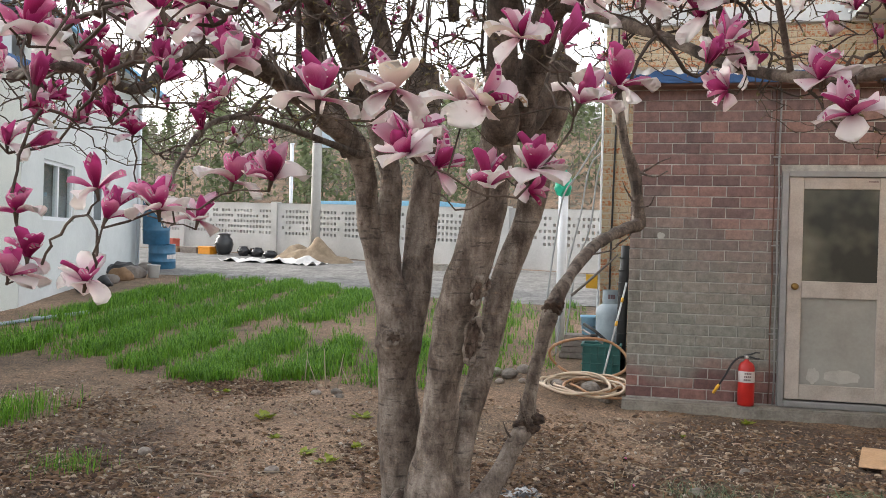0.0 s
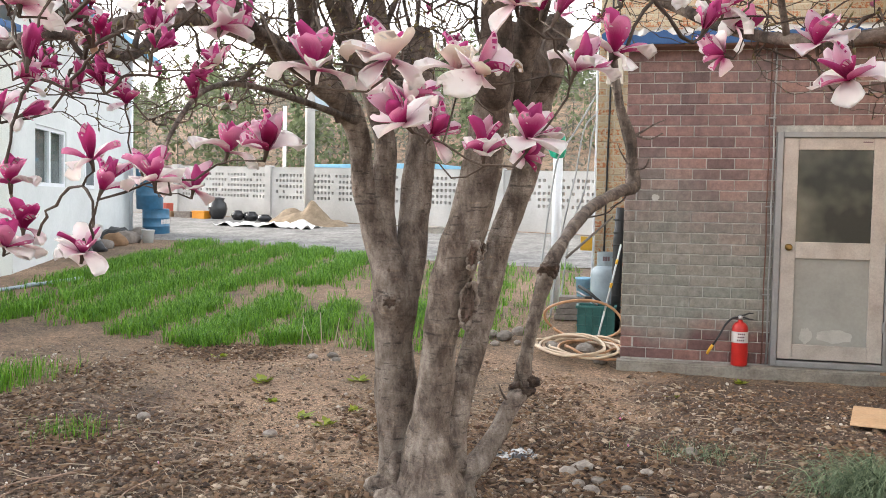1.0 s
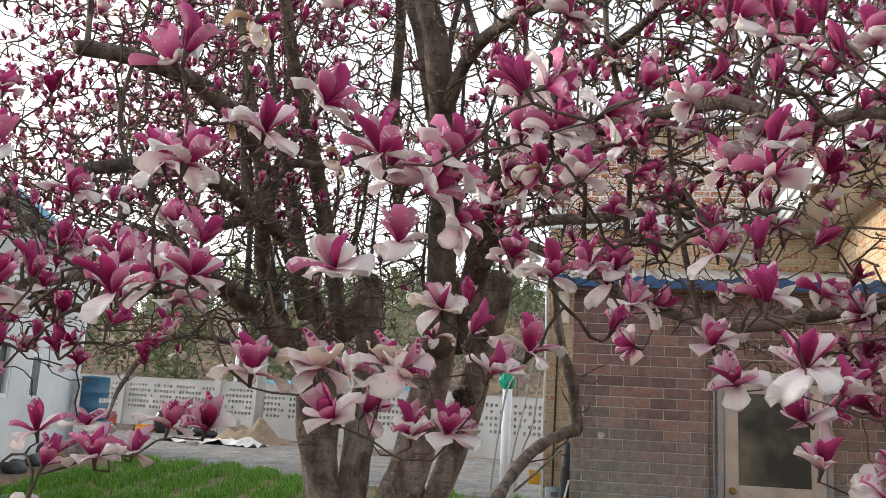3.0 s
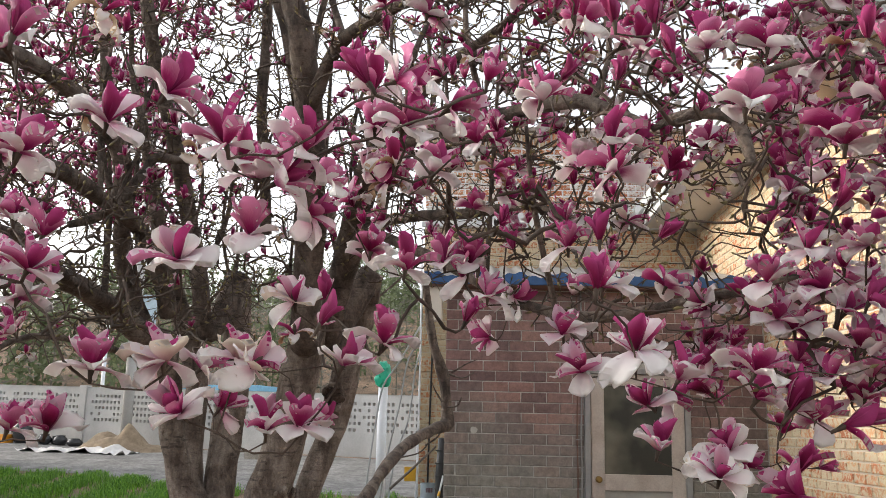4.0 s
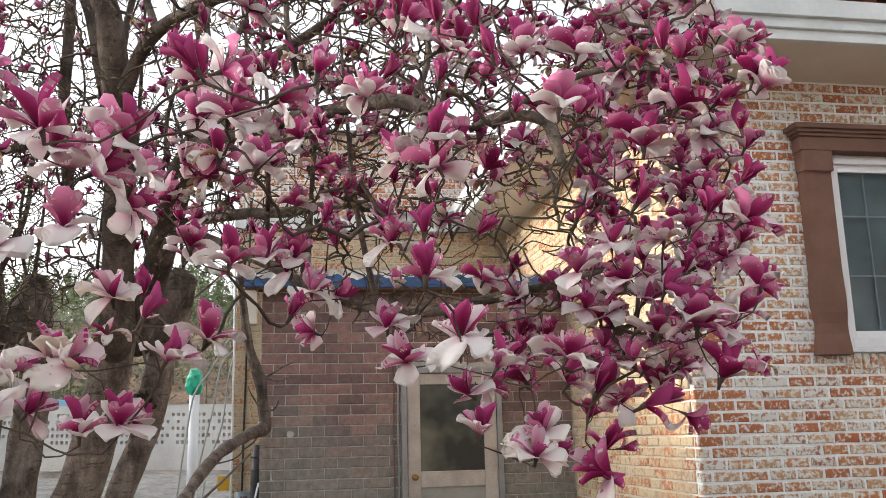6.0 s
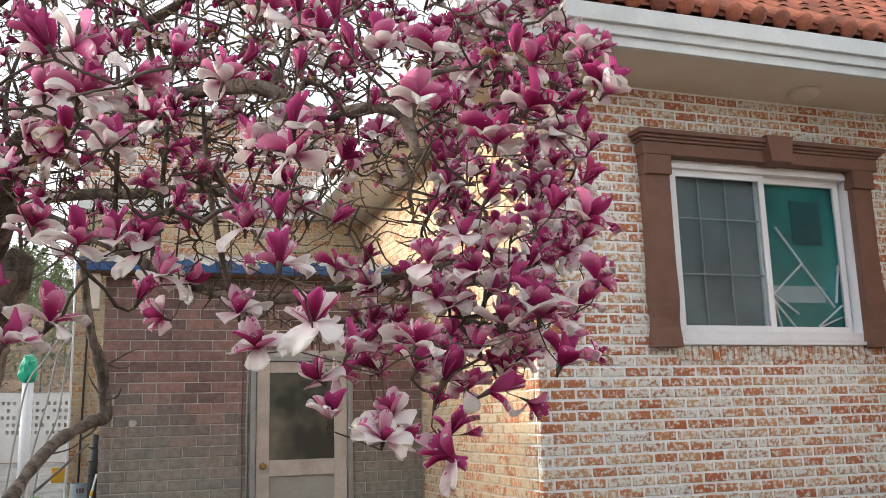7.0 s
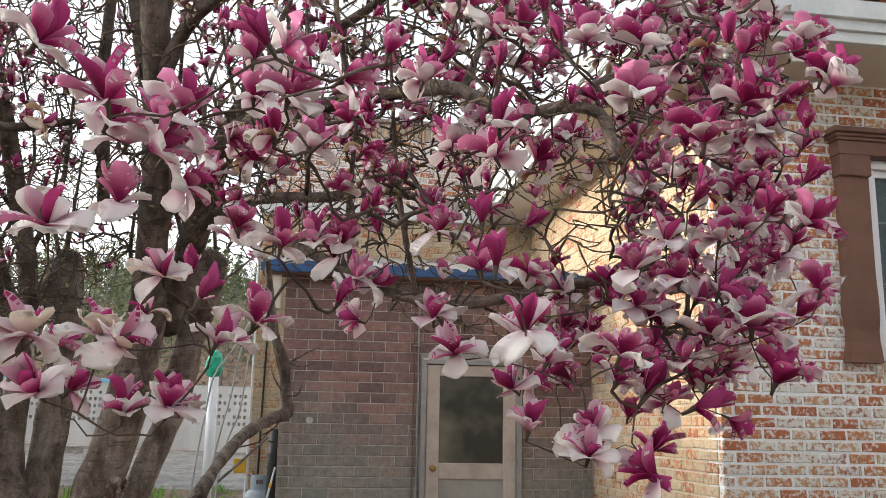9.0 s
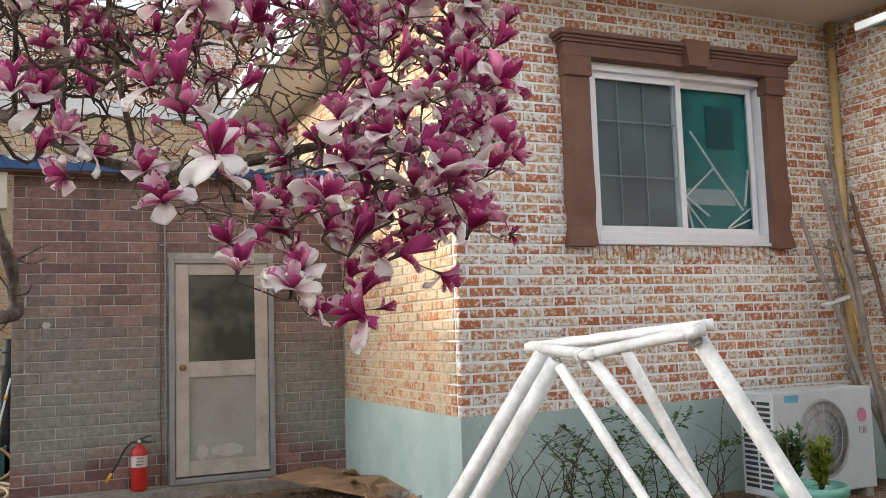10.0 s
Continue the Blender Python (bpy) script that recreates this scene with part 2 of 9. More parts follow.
def soil_material():
    m, n, links, bsdf = nodes_of("soil")
    pos = n.new("ShaderNodeNewGeometry").outputs["Position"]
    big = noise_node(n, links, pos, 0.55, 4.0, 0.6)
    mid = noise_node(n, links, pos, 7.0, 6.0, 0.65)
    fine = noise_node(n, links, pos, 55.0, 6.0, 0.75)
    r = ramp(n, [(0.40, (0.080, 0.054, 0.038)), (0.53, (0.155, 0.106, 0.068)), (0.66, (0.245, 0.160, 0.104)), (0.78, (0.325, 0.220, 0.145))])
    s = n.new("ShaderNodeMath")
    s.operation = "MULTIPLY_ADD"
    s.inputs[1].default_value = 0.35
    links.new(mid.outputs["Fac"], s.inputs[0])
    half = n.new("ShaderNodeMath")
    half.operation = "MULTIPLY"
    half.inputs[1].default_value = 0.85
    links.new(big.outputs["Fac"], half.inputs[0])
    links.new(half.outputs[0], s.inputs[2])
    links.new(s.outputs[0], r.inputs[0])
    soil_tone = r.outputs[0]
    edge = noise_node(n, links, pos, 2.2, 5.0, 0.65)
    for spot, reach in (((1.5, 5.2, 0.0), 2.2), ((-3.2, 3.6, 0.0), 1.6), ((-0.1, 3.9, 0.0), 1.0)):      # beds of dark crumbled humus
        dist = n.new("ShaderNodeVectorMath")
        dist.operation = "DISTANCE"
        dist.inputs[1].default_value = spot
        links.new(pos, dist.inputs[0])
        away = n.new("ShaderNodeMath")
        away.operation = "MULTIPLY_ADD"
        away.inputs[1].default_value, away.inputs[2].default_value = 1.0 / reach, -0.55
        links.new(dist.outputs["Value"], away.inputs[0])
        far = n.new("ShaderNodeMath")
        far.operation = "ADD"
        links.new(away.outputs[0], far.inputs[0])
        links.new(edge.outputs["Fac"], far.inputs[1])
        bed = ramp(n, [(0.55, (0.85,) * 3), (1.0, (0, 0, 0))])
        links.new(far.outputs[0], bed.inputs[0])
        soil_tone = mix(n, links, bed.outputs[0], soil_tone, (0.075, 0.047, 0.034))
    for spot, reach in (((-0.2, 6.14, 0.0), 0.5), ((0.05, 5.35, 0.0), 0.45), ((-1.72, 4.0, 0.0), 0.8), ((-2.3, 4.85, 0.0), 0.8)):      # trodden pale dust
        dist = n.new("ShaderNodeVectorMath")
        dist.operation = "DISTANCE"
        dist.inputs[1].default_value = spot
        links.new(pos, dist.inputs[0])
        away = n.new("ShaderNodeMath")
        away.operation = "MULTIPLY_ADD"
        away.inputs[1].default_value, away.inputs[2].default_value = 1.0 / reach, -0.55
        links.new(dist.outputs["Value"], away.inputs[0])
        far = n.new("ShaderNodeMath")
        far.operation = "ADD"
        links.new(away.outputs[0], far.inputs[0])
        links.new(edge.outputs["Fac"], far.inputs[1])
        dust = ramp(n, [(0.55, (0.7,) * 3), (1.0, (0, 0, 0))])
        links.new(far.outputs[0], dust.inputs[0])
        soil_tone = mix(n, links, dust.outputs[0], soil_tone, (0.335, 0.222, 0.145))
    g = ramp(n, [(0.32, (0.5,) * 3), (0.5, (1.0,) * 3), (0.68, (1.4,) * 3)])
    links.new(fine.outputs["Fac"], g.inputs[0])
    col = mix(n, links, 1.0, soil_tone, g.outputs[0], "MULTIPLY")
    for scale, lo, hi in ((60.0, 0.55, 1.45), (190.0, 0.65, 1.4)):      # crumbs of different tone
        cell = n.new("ShaderNodeTexVoronoi")
        cell.inputs["Scale"].default_value = scale
        links.new(pos, cell.inputs["Vector"])
        tone = n.new("ShaderNodeSeparateXYZ")
        links.new(cell.outputs["Color"], tone.inputs[0])
        cr = ramp(n, [(0.0, (lo,) * 3), (0.5, (0.95,) * 3), (1.0, (hi, hi * 0.98, hi * 0.95))])
        links.new(tone.outputs["X"], cr.inputs[0])
        col = mix(n, links, 1.0, col, cr.outputs[0], "MULTIPLY")
    links.new(col, bsdf.inputs["Base Color"])
    bsdf.inputs["Roughness"].default_value = 0.95
    h = mix(n, links, 0.5, mid.outputs["Fac"], fine.outputs["Fac"])
    bump = n.new("ShaderNodeBump")
    bump.inputs["Strength"].default_value, bump.inputs["Distance"].default_value = 1.0, 0.025
    links.new(h, bump.inputs["Height"])
    links.new(bump.outputs[0], bsdf.inputs["Normal"])
    return m


def bark_material(name, dark, mid, light):
    """Smooth grey-brown bark: lengthwise streaks, cross wrinkles, pale corky specks and blotches of lichen."""
    m, n, links, bsdf = nodes_of(name)
    pos = n.new("ShaderNodeNewGeometry").outputs["Position"]

    def stretched(sx, sz, scale, detail=4.0):
        mp = n.new("ShaderNodeMapping")
        mp.inputs["Scale"].default_value = (sx, sx, sz)
        links.new(pos, mp.inputs[0])
        return noise_node(n, links, mp.outputs[0], scale, detail, 0.65)

    blotch = stretched(1.0, 0.6, 11.0, 6.0)
    streak = stretched(1.0, 0.22, 34.0)
    wrinkle = stretched(0.3, 1.6, 30.0)
    spots = stretched(1.0, 0.8, 38.0, 2.0)
    grain = noise_node(n, links, pos, 110.0, 4.0, 0.7)
    s = n.new("ShaderNodeMath")
    s.operation = "MULTIPLY_ADD"
    s.inputs[1].default_value = 0.25
    links.new(streak.outputs["Fac"], s.inputs[0])
    s2 = n.new("ShaderNodeMath")
    s2.operation = "MULTIPLY"
    s2.inputs[1].default_value = 0.75
    links.new(blotch.outputs["Fac"], s2.inputs[0])
    links.new(s2.outputs[0], s.inputs[2])
    r = ramp(n, [(0.40, dark), (0.50, mid), (0.61, light)])
    links.new(s.outputs[0], r.inputs[0])
    w = ramp(n, [(0.32, (0.38,) * 3), (0.43, (1.0,) * 3), (0.60, (1.0,) * 3), (0.70, (1.35, 1.27, 1.18))])
    links.new(wrinkle.outputs["Fac"], w.inputs[0])
    col = mix(n, links, 1.0, r.outputs[0], w.outputs[0], "MULTIPLY")
    sp = ramp(n, [(0.27, (0.55, 0.48, 0.43)), (0.36, (1.0,) * 3), (0.64, (1.0,) * 3), (0.70, (1.3, 1.26, 1.2))])
    links.new(spots.outputs["Fac"], sp.inputs[0])
    col = mix(n, links, 1.0, col, sp.outputs[0], "MULTIPLY")
    g = ramp(n, [(0.30, (0.72,) * 3), (0.5, (1.0,) * 3), (0.70, (1.25,) * 3)])
    links.new(grain.outputs["Fac"], g.inputs[0])
    col = mix(n, links, 1.0, col, g.outputs[0], "MULTIPLY")
    links.new(col, bsdf.inputs["Base Color"])
    bsdf.inputs["Roughness"].default_value = 0.9
    h = mix(n, links, 0.5, spots.outputs["Fac"], wrinkle.outputs["Fac"])
    h = mix(n, links, 0.35, h, grain.outputs["Fac"])
    bump = n.new("ShaderNodeBump")
    bump.inputs["Strength"].default_value, bump.inputs["Distance"].default_value = 1.0, 0.018
    links.new(h, bump.inputs["Height"])
    links.new(bump.outputs[0], bsdf.inputs["Normal"])
    return m


def stone_material(name, stops):
    """Each stone of a scatter has its own tone."""
    m, n, links, bsdf = nodes_of(name)
    geo = n.new("ShaderNodeNewGeometry")
    r = ramp(n, stops)
    links.new(geo.outputs["Random Per Island"], r.inputs[0])
    grain = noise_node(n, links, geo.outputs["Position"], 90.0, 4.0, 0.7)
    g = ramp(n, [(0.28, (0.7,) * 3), (0.74, (1.2,) * 3)])
    links.new(grain.outputs["Fac"], g.inputs[0])
    links.new(mix(n, links, 1.0, r.outputs[0], g.outputs[0], "MULTIPLY"), bsdf.inputs["Base Color"])
    bsdf.inputs["Roughness"].default_value = 0.92
    bump = n.new("ShaderNodeBump")
    bump.inputs["Strength"].default_value, bump.inputs["Distance"].default_value = 0.5, 0.004
    links.new(grain.outputs["Fac"], bump.inputs["Height"])
    links.new(bump.outputs[0], bsdf.inputs["Normal"])
    return m


SOIL = soil_material()
CRUMB = stone_material("soil_crumb", [(0.0, (0.045, 0.029, 0.021)), (0.4, (0.13, 0.088, 0.06)), (0.7, (0.26, 0.18, 0.12)), (1.0, (0.48, 0.38, 0.28))])
GRAVEL = surface("gravel", [(0.3, (0.15, 0.142, 0.135)), (0.7, (0.31, 0.295, 0.28))], 1.6, 0.95, 9.0, 1.0, 0.05, 0.0, 0.0, 0.6)
STONE = stone_material("pebble", [(0.0, (0.11, 0.078, 0.06)), (0.4, (0.25, 0.19, 0.145)), (0.8, (0.40, 0.33, 0.265)), (1.0, (0.58, 0.53, 0.46))])
DEAD_LEAF = leaf_material("dead_leaf", (0.075, 0.04, 0.025), (0.26, 0.16, 0.09), 0.8)
GRASS = leaf_material("grass", (0.036, 0.13, 0.006), (0.21, 0.43, 0.032), 0.5)
GRASS_DRY = leaf_material("sedge", (0.018, 0.045, 0.014), (0.27, 0.34, 0.20), 0.6)
BARK = bark_material("bark", (0.085, 0.062, 0.049), (0.185, 0.146, 0.119), (0.31, 0.262, 0.222))
# browner bark for upper limbs, darkened in colour because they stand against the light
BARK_BROWN_BACKLIT = bark_material("brown_bark", (0.050, 0.037, 0.030), (0.118, 0.090, 0.073), (0.215, 0.172, 0.142))
BARK_DARK = bark_material("dark_bark", (0.035, 0.022, 0.016), (0.080, 0.052, 0.038), (0.15, 0.105, 0.08))
TWIG = surface("twig_bark", [(0.3, (0.034, 0.023, 0.017)), (0.7, (0.110, 0.078, 0.058))], 9.0, 0.85, 120.0, 0.4, 0.002, 0.0, 0.05, 0.25)
TEPAL_OUT = tepal_material("tepal_outside", (0.25, 0.005, 0.075), (0.47, 0.028, 0.180), (0.76, 0.28, 0.48), 0.6, 0.35, 0.7, 0.3)
TEPAL_PALE = tepal_material("tepal_pale_outside", (0.46, 0.06, 0.23), (0.87, 0.72, 0.77), (0.93, 0.885, 0.87), 0.6, 0.35, 0.7, 0.3)
TEPAL_DARK = tepal_material("tepal_dark", (0.14, 0.003, 0.036), (0.31, 0.010, 0.100), (0.54, 0.07, 0.26), 0.5, 0.3, 0.6)
TEPAL_MID = tepal_material("tepal_inner_face", (0.52, 0.08, 0.22), (0.74, 0.34, 0.46), (0.90, 0.74, 0.79), 0.6, 0.3, 0.4)
TEPAL_IN = tepal_material("tepal_inside", (0.84, 0.60, 0.67), (0.94, 0.885, 0.875), (0.96, 0.94, 0.915), 0.6, 0.2, 0.4, 0.15)
TEPAL_CREAM = tepal_material("tepal_faded", (0.66, 0.36, 0.40), (0.80, 0.64, 0.58), (0.86, 0.77, 0.66), 0.65, 0.4, 0.5, 0.2)
TEPAL_BROWN = tepal_material("tepal_withered", (0.26, 0.10, 0.06), (0.45, 0.27, 0.16), (0.62, 0.48, 0.34), 0.8, 0.6)
SCALE = surface("bud_scale", [(0.3, (0.10, 0.09, 0.03)), (0.7, (0.20, 0.15, 0.07))], 30.0, 0.8)
BRICK = antique_brick("antique_brick", 0.3)
# yellowish brick; the low sun's warmth is also put into its wash colour
BRICK_YELLOW_SUN = antique_brick("antique_brick_warm", 0.85, (0.54, 0.45, 0.31))
MORTAR = surface("lime_mortar", [(0.3, (0.80, 0.83, 0.84)), (0.7, (0.86, 0.89, 0.90))], 4.0, 0.95, 80.0, 0.6, 0.004, 0.0, 0.0)
# mortar tinted to carry the same sunlight
MORTAR_SUN_TINT = surface("warm_mortar", [(0.3, (0.52, 0.46, 0.37)), (0.7, (0.62, 0.56, 0.46))], 4.0, 0.95, 80.0, 0.6, 0.004, 0.0, 0.0)
GLAZED = glazed_brick("glazed_brick")
JOINT = surface("cement_joint", [(0.3, (0.28, 0.27, 0.25)), (0.7, (0.58, 0.56, 0.52))], 9.0, 0.9, 90.0, 0.3, 0.002, 0.0, 0.0)
FIELD_STONE = surface("field_stone", [(0.3, (0.17, 0.14, 0.12)), (0.7, (0.34, 0.30, 0.26))], 22.0, 0.92, 70.0, 0.6, 0.006, 0.0, 0.3, 0.3)
CONCRETE = surface("concrete", [(0.3, (0.20, 0.175, 0.15)), (0.7, (0.42, 0.385, 0.335))], 4.0, 0.95, 45.0, 0.8, 0.006, 0.0, 0.1, 0.35)
PLINTH = surface("painted_plaster", [(0.2, (0.28, 0.385, 0.38)), (0.5, (0.36, 0.465, 0.455)), (0.8, (0.45, 0.545, 0.525))], 2.2, 0.75, 45.0, 0.35, 0.004, 0.0, 0.0, 0.12)
TERRACOTTA_TRIM = surface("brown_stone_paint", [(0.3, (0.145, 0.072, 0.052)), (0.7, (0.185, 0.098, 0.072))], 5.0, 0.8, 140.0, 0.4, 0.002, 0.0, 0.03, 0.15)
PVC = plain("white_pvc", (0.74, 0.76, 0.80), 0.4, 0.0, 0.04)
WHITE_PAINT = surface("white_paint", [(0.3, (0.50, 0.53, 0.54)), (0.7, (0.65, 0.67, 0.68))], 2.5, 0.6, 50.0, 0.15, 0.002, 0.0, 0.03, 0.08)
SOFFIT = surface("soffit_paint", [(0.3, (0.58, 0.53, 0.46)), (0.7, (0.68, 0.63, 0.55))], 1.5, 0.85, 60.0, 0.2, 0.002, 0.0, 0.0, 0.06)
TILE = surface("clay_tile", [(0.3, (0.20, 0.060, 0.036)), (0.7, (0.36, 0.115, 0.062))], 6.0, 0.75, 50.0, 0.4, 0.004, 0.0, 0.30, 0.35)
BLUE_METAL = plain("blue_metal", (0.022, 0.085, 0.23), 0.45, 0.0, 0.2)
DOOR_PAINT = surface("worn_door_paint", [(0.25, (0.38, 0.32, 0.28)), (0.55, (0.50, 0.445, 0.395)), (0.8, (0.57, 0.52, 0.47))], 5.0, 0.65, 70.0, 0.4, 0.003, 0.0, 0.05, 0.2)
DOOR_PANEL = surface("door_panel", [(0.3, (0.31, 0.30, 0.27)), (0.7, (0.40, 0.39, 0.355))], 2.5, 0.5, 40.0, 0.15, 0.002, 0.0, 0.0, 0.08)
METAL_GREY = plain("grey_metal", (0.30, 0.295, 0.29), 0.45, 0.3)
BRASS = plain("brass", (0.33, 0.21, 0.07), 0.35, 0.9)
# pale blotches in the colour stand in for light on the pane
FROST_GLOW = surface("wired_glass", [(0.42, (0.04, 0.042, 0.036)), (0.66, (0.26, 0.245, 0.19))], 0.8, 0.2, 60.0, 0.1, 0.002, 0.0, 0.0, 0.1)
PANE = glass_material("window_glass", (0.86, 0.92, 0.92), 0.0)
RED = plain("red_enamel", (0.50, 0.022, 0.018), 0.3, 0.0, 0.1)
BLACK = plain("black_rubber", (0.022, 0.022, 0.024), 0.55)
YELLOW = plain("yellow_plastic", (0.72, 0.40, 0.03), 0.5)
PAPER = plain("paper_label", (0.62, 0.58, 0.56), 0.7)
INK = plain("print_ink", (0.16, 0.10, 0.11), 0.7)
TEAL = plain("teal_plastic", (0.035, 0.15, 0.14), 0.5, 0.0, 0.25)
POT_TEAL = plain("teal_pot", (0.12, 0.33, 0.27), 0.45, 0.0, 0.15)
BLUE_BUCKET = plain("blue_plastic", (0.34, 0.60, 0.80), 0.45)
DRUM_BLUE = plain("blue_drum", (0.035, 0.125, 0.22), 0.45, 0.0, 0.2)
GAS_GREY = plain("grey_enamel", (0.30, 0.36, 0.40), 0.4, 0.0, 0.12)
PATCH = plain("old_primer", (0.47, 0.46, 0.42), 0.7)
HOSE_CREAM = plain("cream_hose", (0.62, 0.49, 0.36), 0.5, 0.0, 0.15)
HOSE_ORANGE = plain("orange_hose", (0.46, 0.25, 0.13), 0.5, 0.0, 0.15)
GREEN_BAG = plain("green_bag", (0.01, 0.36, 0.22), 0.35, 0.0, 0.2)
CABLE_GREY = plain("cable_grey", (0.34, 0.35, 0.35), 0.6)
WOOD_GREY = surface("weathered_wood", [(0.3, (0.15, 0.125, 0.11)), (0.7, (0.28, 0.24, 0.21))], 12.0, 0.9, 70.0, 0.5, 0.003)
PIPE_YELLOW = plain("yellowed_pipe", (0.47, 0.34, 0.15), 0.5, 0.0, 0.15)
CARDBOARD = surface("wet_cardboard", [(0.3, (0.17, 0.095, 0.05)), (0.7, (0.33, 0.20, 0.11))], 4.0, 0.85, 40.0, 0.2, 0.002)
SCREEN = plain("grey_screen", (0.120, 0.142, 0.158), 0.6, 0.0, 0.35, 1.6)
GRILLE = plain("grey_bar", (0.24, 0.28, 0.30), 0.6)
TEAL_FILM = plain("teal_film", (0.010, 0.165, 0.170), 0.45, 0.0, 0.4, 2.5)
TEAL_SHADE = plain("teal_shadow", (0.006, 0.085, 0.10), 0.5, 0.0, 0.3, 2.5)
ROOM_SHADE = plain("dark_room", (0.05, 0.055, 0.055), 0.9)
SAND = surface("sand", [(0.3, (0.20, 0.145, 0.095)), (0.7, (0.34, 0.255, 0.17))], 5.0, 0.95, 40.0, 0.6, 0.01, 0.0, 0.0)
TARP = plain("white_tarp", (0.66, 0.63, 0.60), 0.6)
BLOCK = surface("concrete_block", [(0.3, (0.43, 0.42, 0.405)), (0.7, (0.57, 0.56, 0.545))], 1.2, 0.95, 30.0, 0.5, 0.006, 0.0, 0.08, 0.15)
RENDER_WHITE = surface("white_render", [(0.3, (0.55, 0.57, 0.57)), (0.7, (0.68, 0.70, 0.70))], 0.7, 0.85, 20.0, 0.2, 0.003, 0.0, 0.0, 0.08)
# far foliage lightened: distance haze is put into these two colours
WOODS = leaf_material("far_woods", (0.10, 0.098, 0.075), (0.21, 0.20, 0.165), 0.9)
PINE = leaf_material("far_pines", (0.075, 0.10, 0.05), (0.17, 0.20, 0.105), 0.9)
LEAF_GREEN = leaf_material("rose_leaf", (0.025, 0.065, 0.014), (0.075, 0.15, 0.035), 0.45)
LEAF_LIME = leaf_material("shrub_leaf", (0.09, 0.15, 0.015), (0.32, 0.36, 0.03), 0.45)
PINK_LOGO = plain("pink_disc", (0.42, 0.14, 0.24), 0.5)
STICKER = plain("blue_sticker", (0.10, 0.34, 0.52), 0.5)

# ---- mesh helpers ----


def make(name, bm, mats, parent=None, label="", smooth=False):
    me = bpy.data.meshes.new(name)
    bm.to_mesh(me)
    bm.free()
    for m in (mats if isinstance(mats, (list, tuple)) else [mats]):
        me.materials.append(m)
    if smooth:
        for p in me.polygons:
            p.use_smooth = True
    ob = new(name, me)
    if parent:
        ob.parent = parent
    return tagged(ob, label) if label else ob


def part(name, bm, material, parent, label="", smooth=False):
    return make(name, bm, material, parent, label, smooth)


def thing(name, place, label, category, group="", turn=0.0):
    ob = new(name)
    ob.matrix_basis = pose(*place, 0, 0, turn)
    ob.empty_display_size = 0.1
    return tagged(ob, label, category, group)


def box(bm, a, b, bevel=0.0, mat=0, m=None):
    """A box between two corners, its edges rounded by bevel."""
    size = [abs(q - p) for p, q in zip(a, b)]
    mid = [(p + q) / 2 for p, q in zip(a, b)]
    mm = (m or Matrix()) @ Matrix.Translation(mid) @ Matrix.Diagonal((*size, 1))
    vs = bmesh.ops.create_cube(bm, size=1.0, matrix=mm)["verts"]
    es = list({e for v in vs for e in v.link_edges})
    for f in {f for v in vs for f in v.link_faces}:
        f.material_index = mat
    if bevel:
        bmesh.ops.bevel(bm, geom=es, offset=bevel, segments=2, affect="EDGES", profile=0.6)
    return bm


def boxes(*pairs, bevel=0.0):
    bm = bmesh.new()
    for a, b in pairs:
        box(bm, a, b, bevel)
    return bm


def wall_with_hole(x0, x1, z0, z1, hole, y0, y1):
    """An upright slab along x in one piece, with a rectangular opening (x, x, z, z) through it."""
    bm = bmesh.new()
    cols, hts = (x0, hole[0], hole[1], x1), (z0, hole[2], hole[3], z1)
    g = [[[bm.verts.new((x, y, z)) for z in hts] for x in cols] for y in (y0, y1)]
    for i in range(3):
        for j in range(3):
            if i == j == 1:
                continue
            for s in (0, 1):
                f = (g[s][i][j], g[s][i + 1][j], g[s][i + 1][j + 1], g[s][i][j + 1])
                bm.faces.new(f if s == 0 else f[::-1])
    inner = [(1, 1), (2, 1), (2, 2), (1, 2)]
    outer = [(0, 0), (1, 0), (2, 0), (3, 0), (3, 1), (3, 2), (3, 3), (2, 3), (1, 3), (0, 3), (0, 2), (0, 1)]
    for loop, flip in ((inner, False), (outer, True)):
        for k in range(len(loop)):
            (a, b), (c, d) = loop[k], loop[(k + 1) % len(loop)]
            f = (g[0][a][b], g[0][c][d], g[1][c][d], g[1][a][b])
            bm.faces.new(f[::-1] if flip else f)
    return bm


def tube(bm, pts, radii, sides=8, cap=True, mat=0, knobby=0.0):
    """A round bar along a line of points, with a radius at each."""
    pts = [Vector(p) for p in pts]
    if isinstance(radii, (int, float)):
        radii = [radii] * len(pts)
    up, rings = None, []
    for i, p in enumerate(pts):
        d = (pts[min(i + 1, len(pts) - 1)] - pts[max(i - 1, 0)]).normalized()
        if up is None:
            up = d.orthogonal().normalized()
        up = (up - d * up.dot(d))
        up = up.normalized() if up.length > 1e-6 else d.orthogonal().normalized()
        side = d.cross(up)
        ring = []
        for k in range(sides):
            a = 2 * math.pi * k / sides
            o = up * math.cos(a) + side * math.sin(a)
            r = radii[i]
            if knobby:
                r *= 1 + knobby * noise.noise((p + o * r) * 9.0) + knobby * 0.8 * noise.noise((p + o * r) * 3.1)
            ring.append(bm.verts.new(p + o * r))
        rings.append(ring)
    for a, b in zip(rings, rings[1:]):
        for k in range(sides):
            f = bm.faces.new((a[k], a[(k + 1) % sides], b[(k + 1) % sides], b[k]))
            f.smooth, f.material_index = True, mat
    if cap:
        for ring, flip in ((rings[0], True), (rings[-1], False)):
            f = bm.faces.new(ring[::-1] if flip else ring)
            f.material_index = mat
    return bm


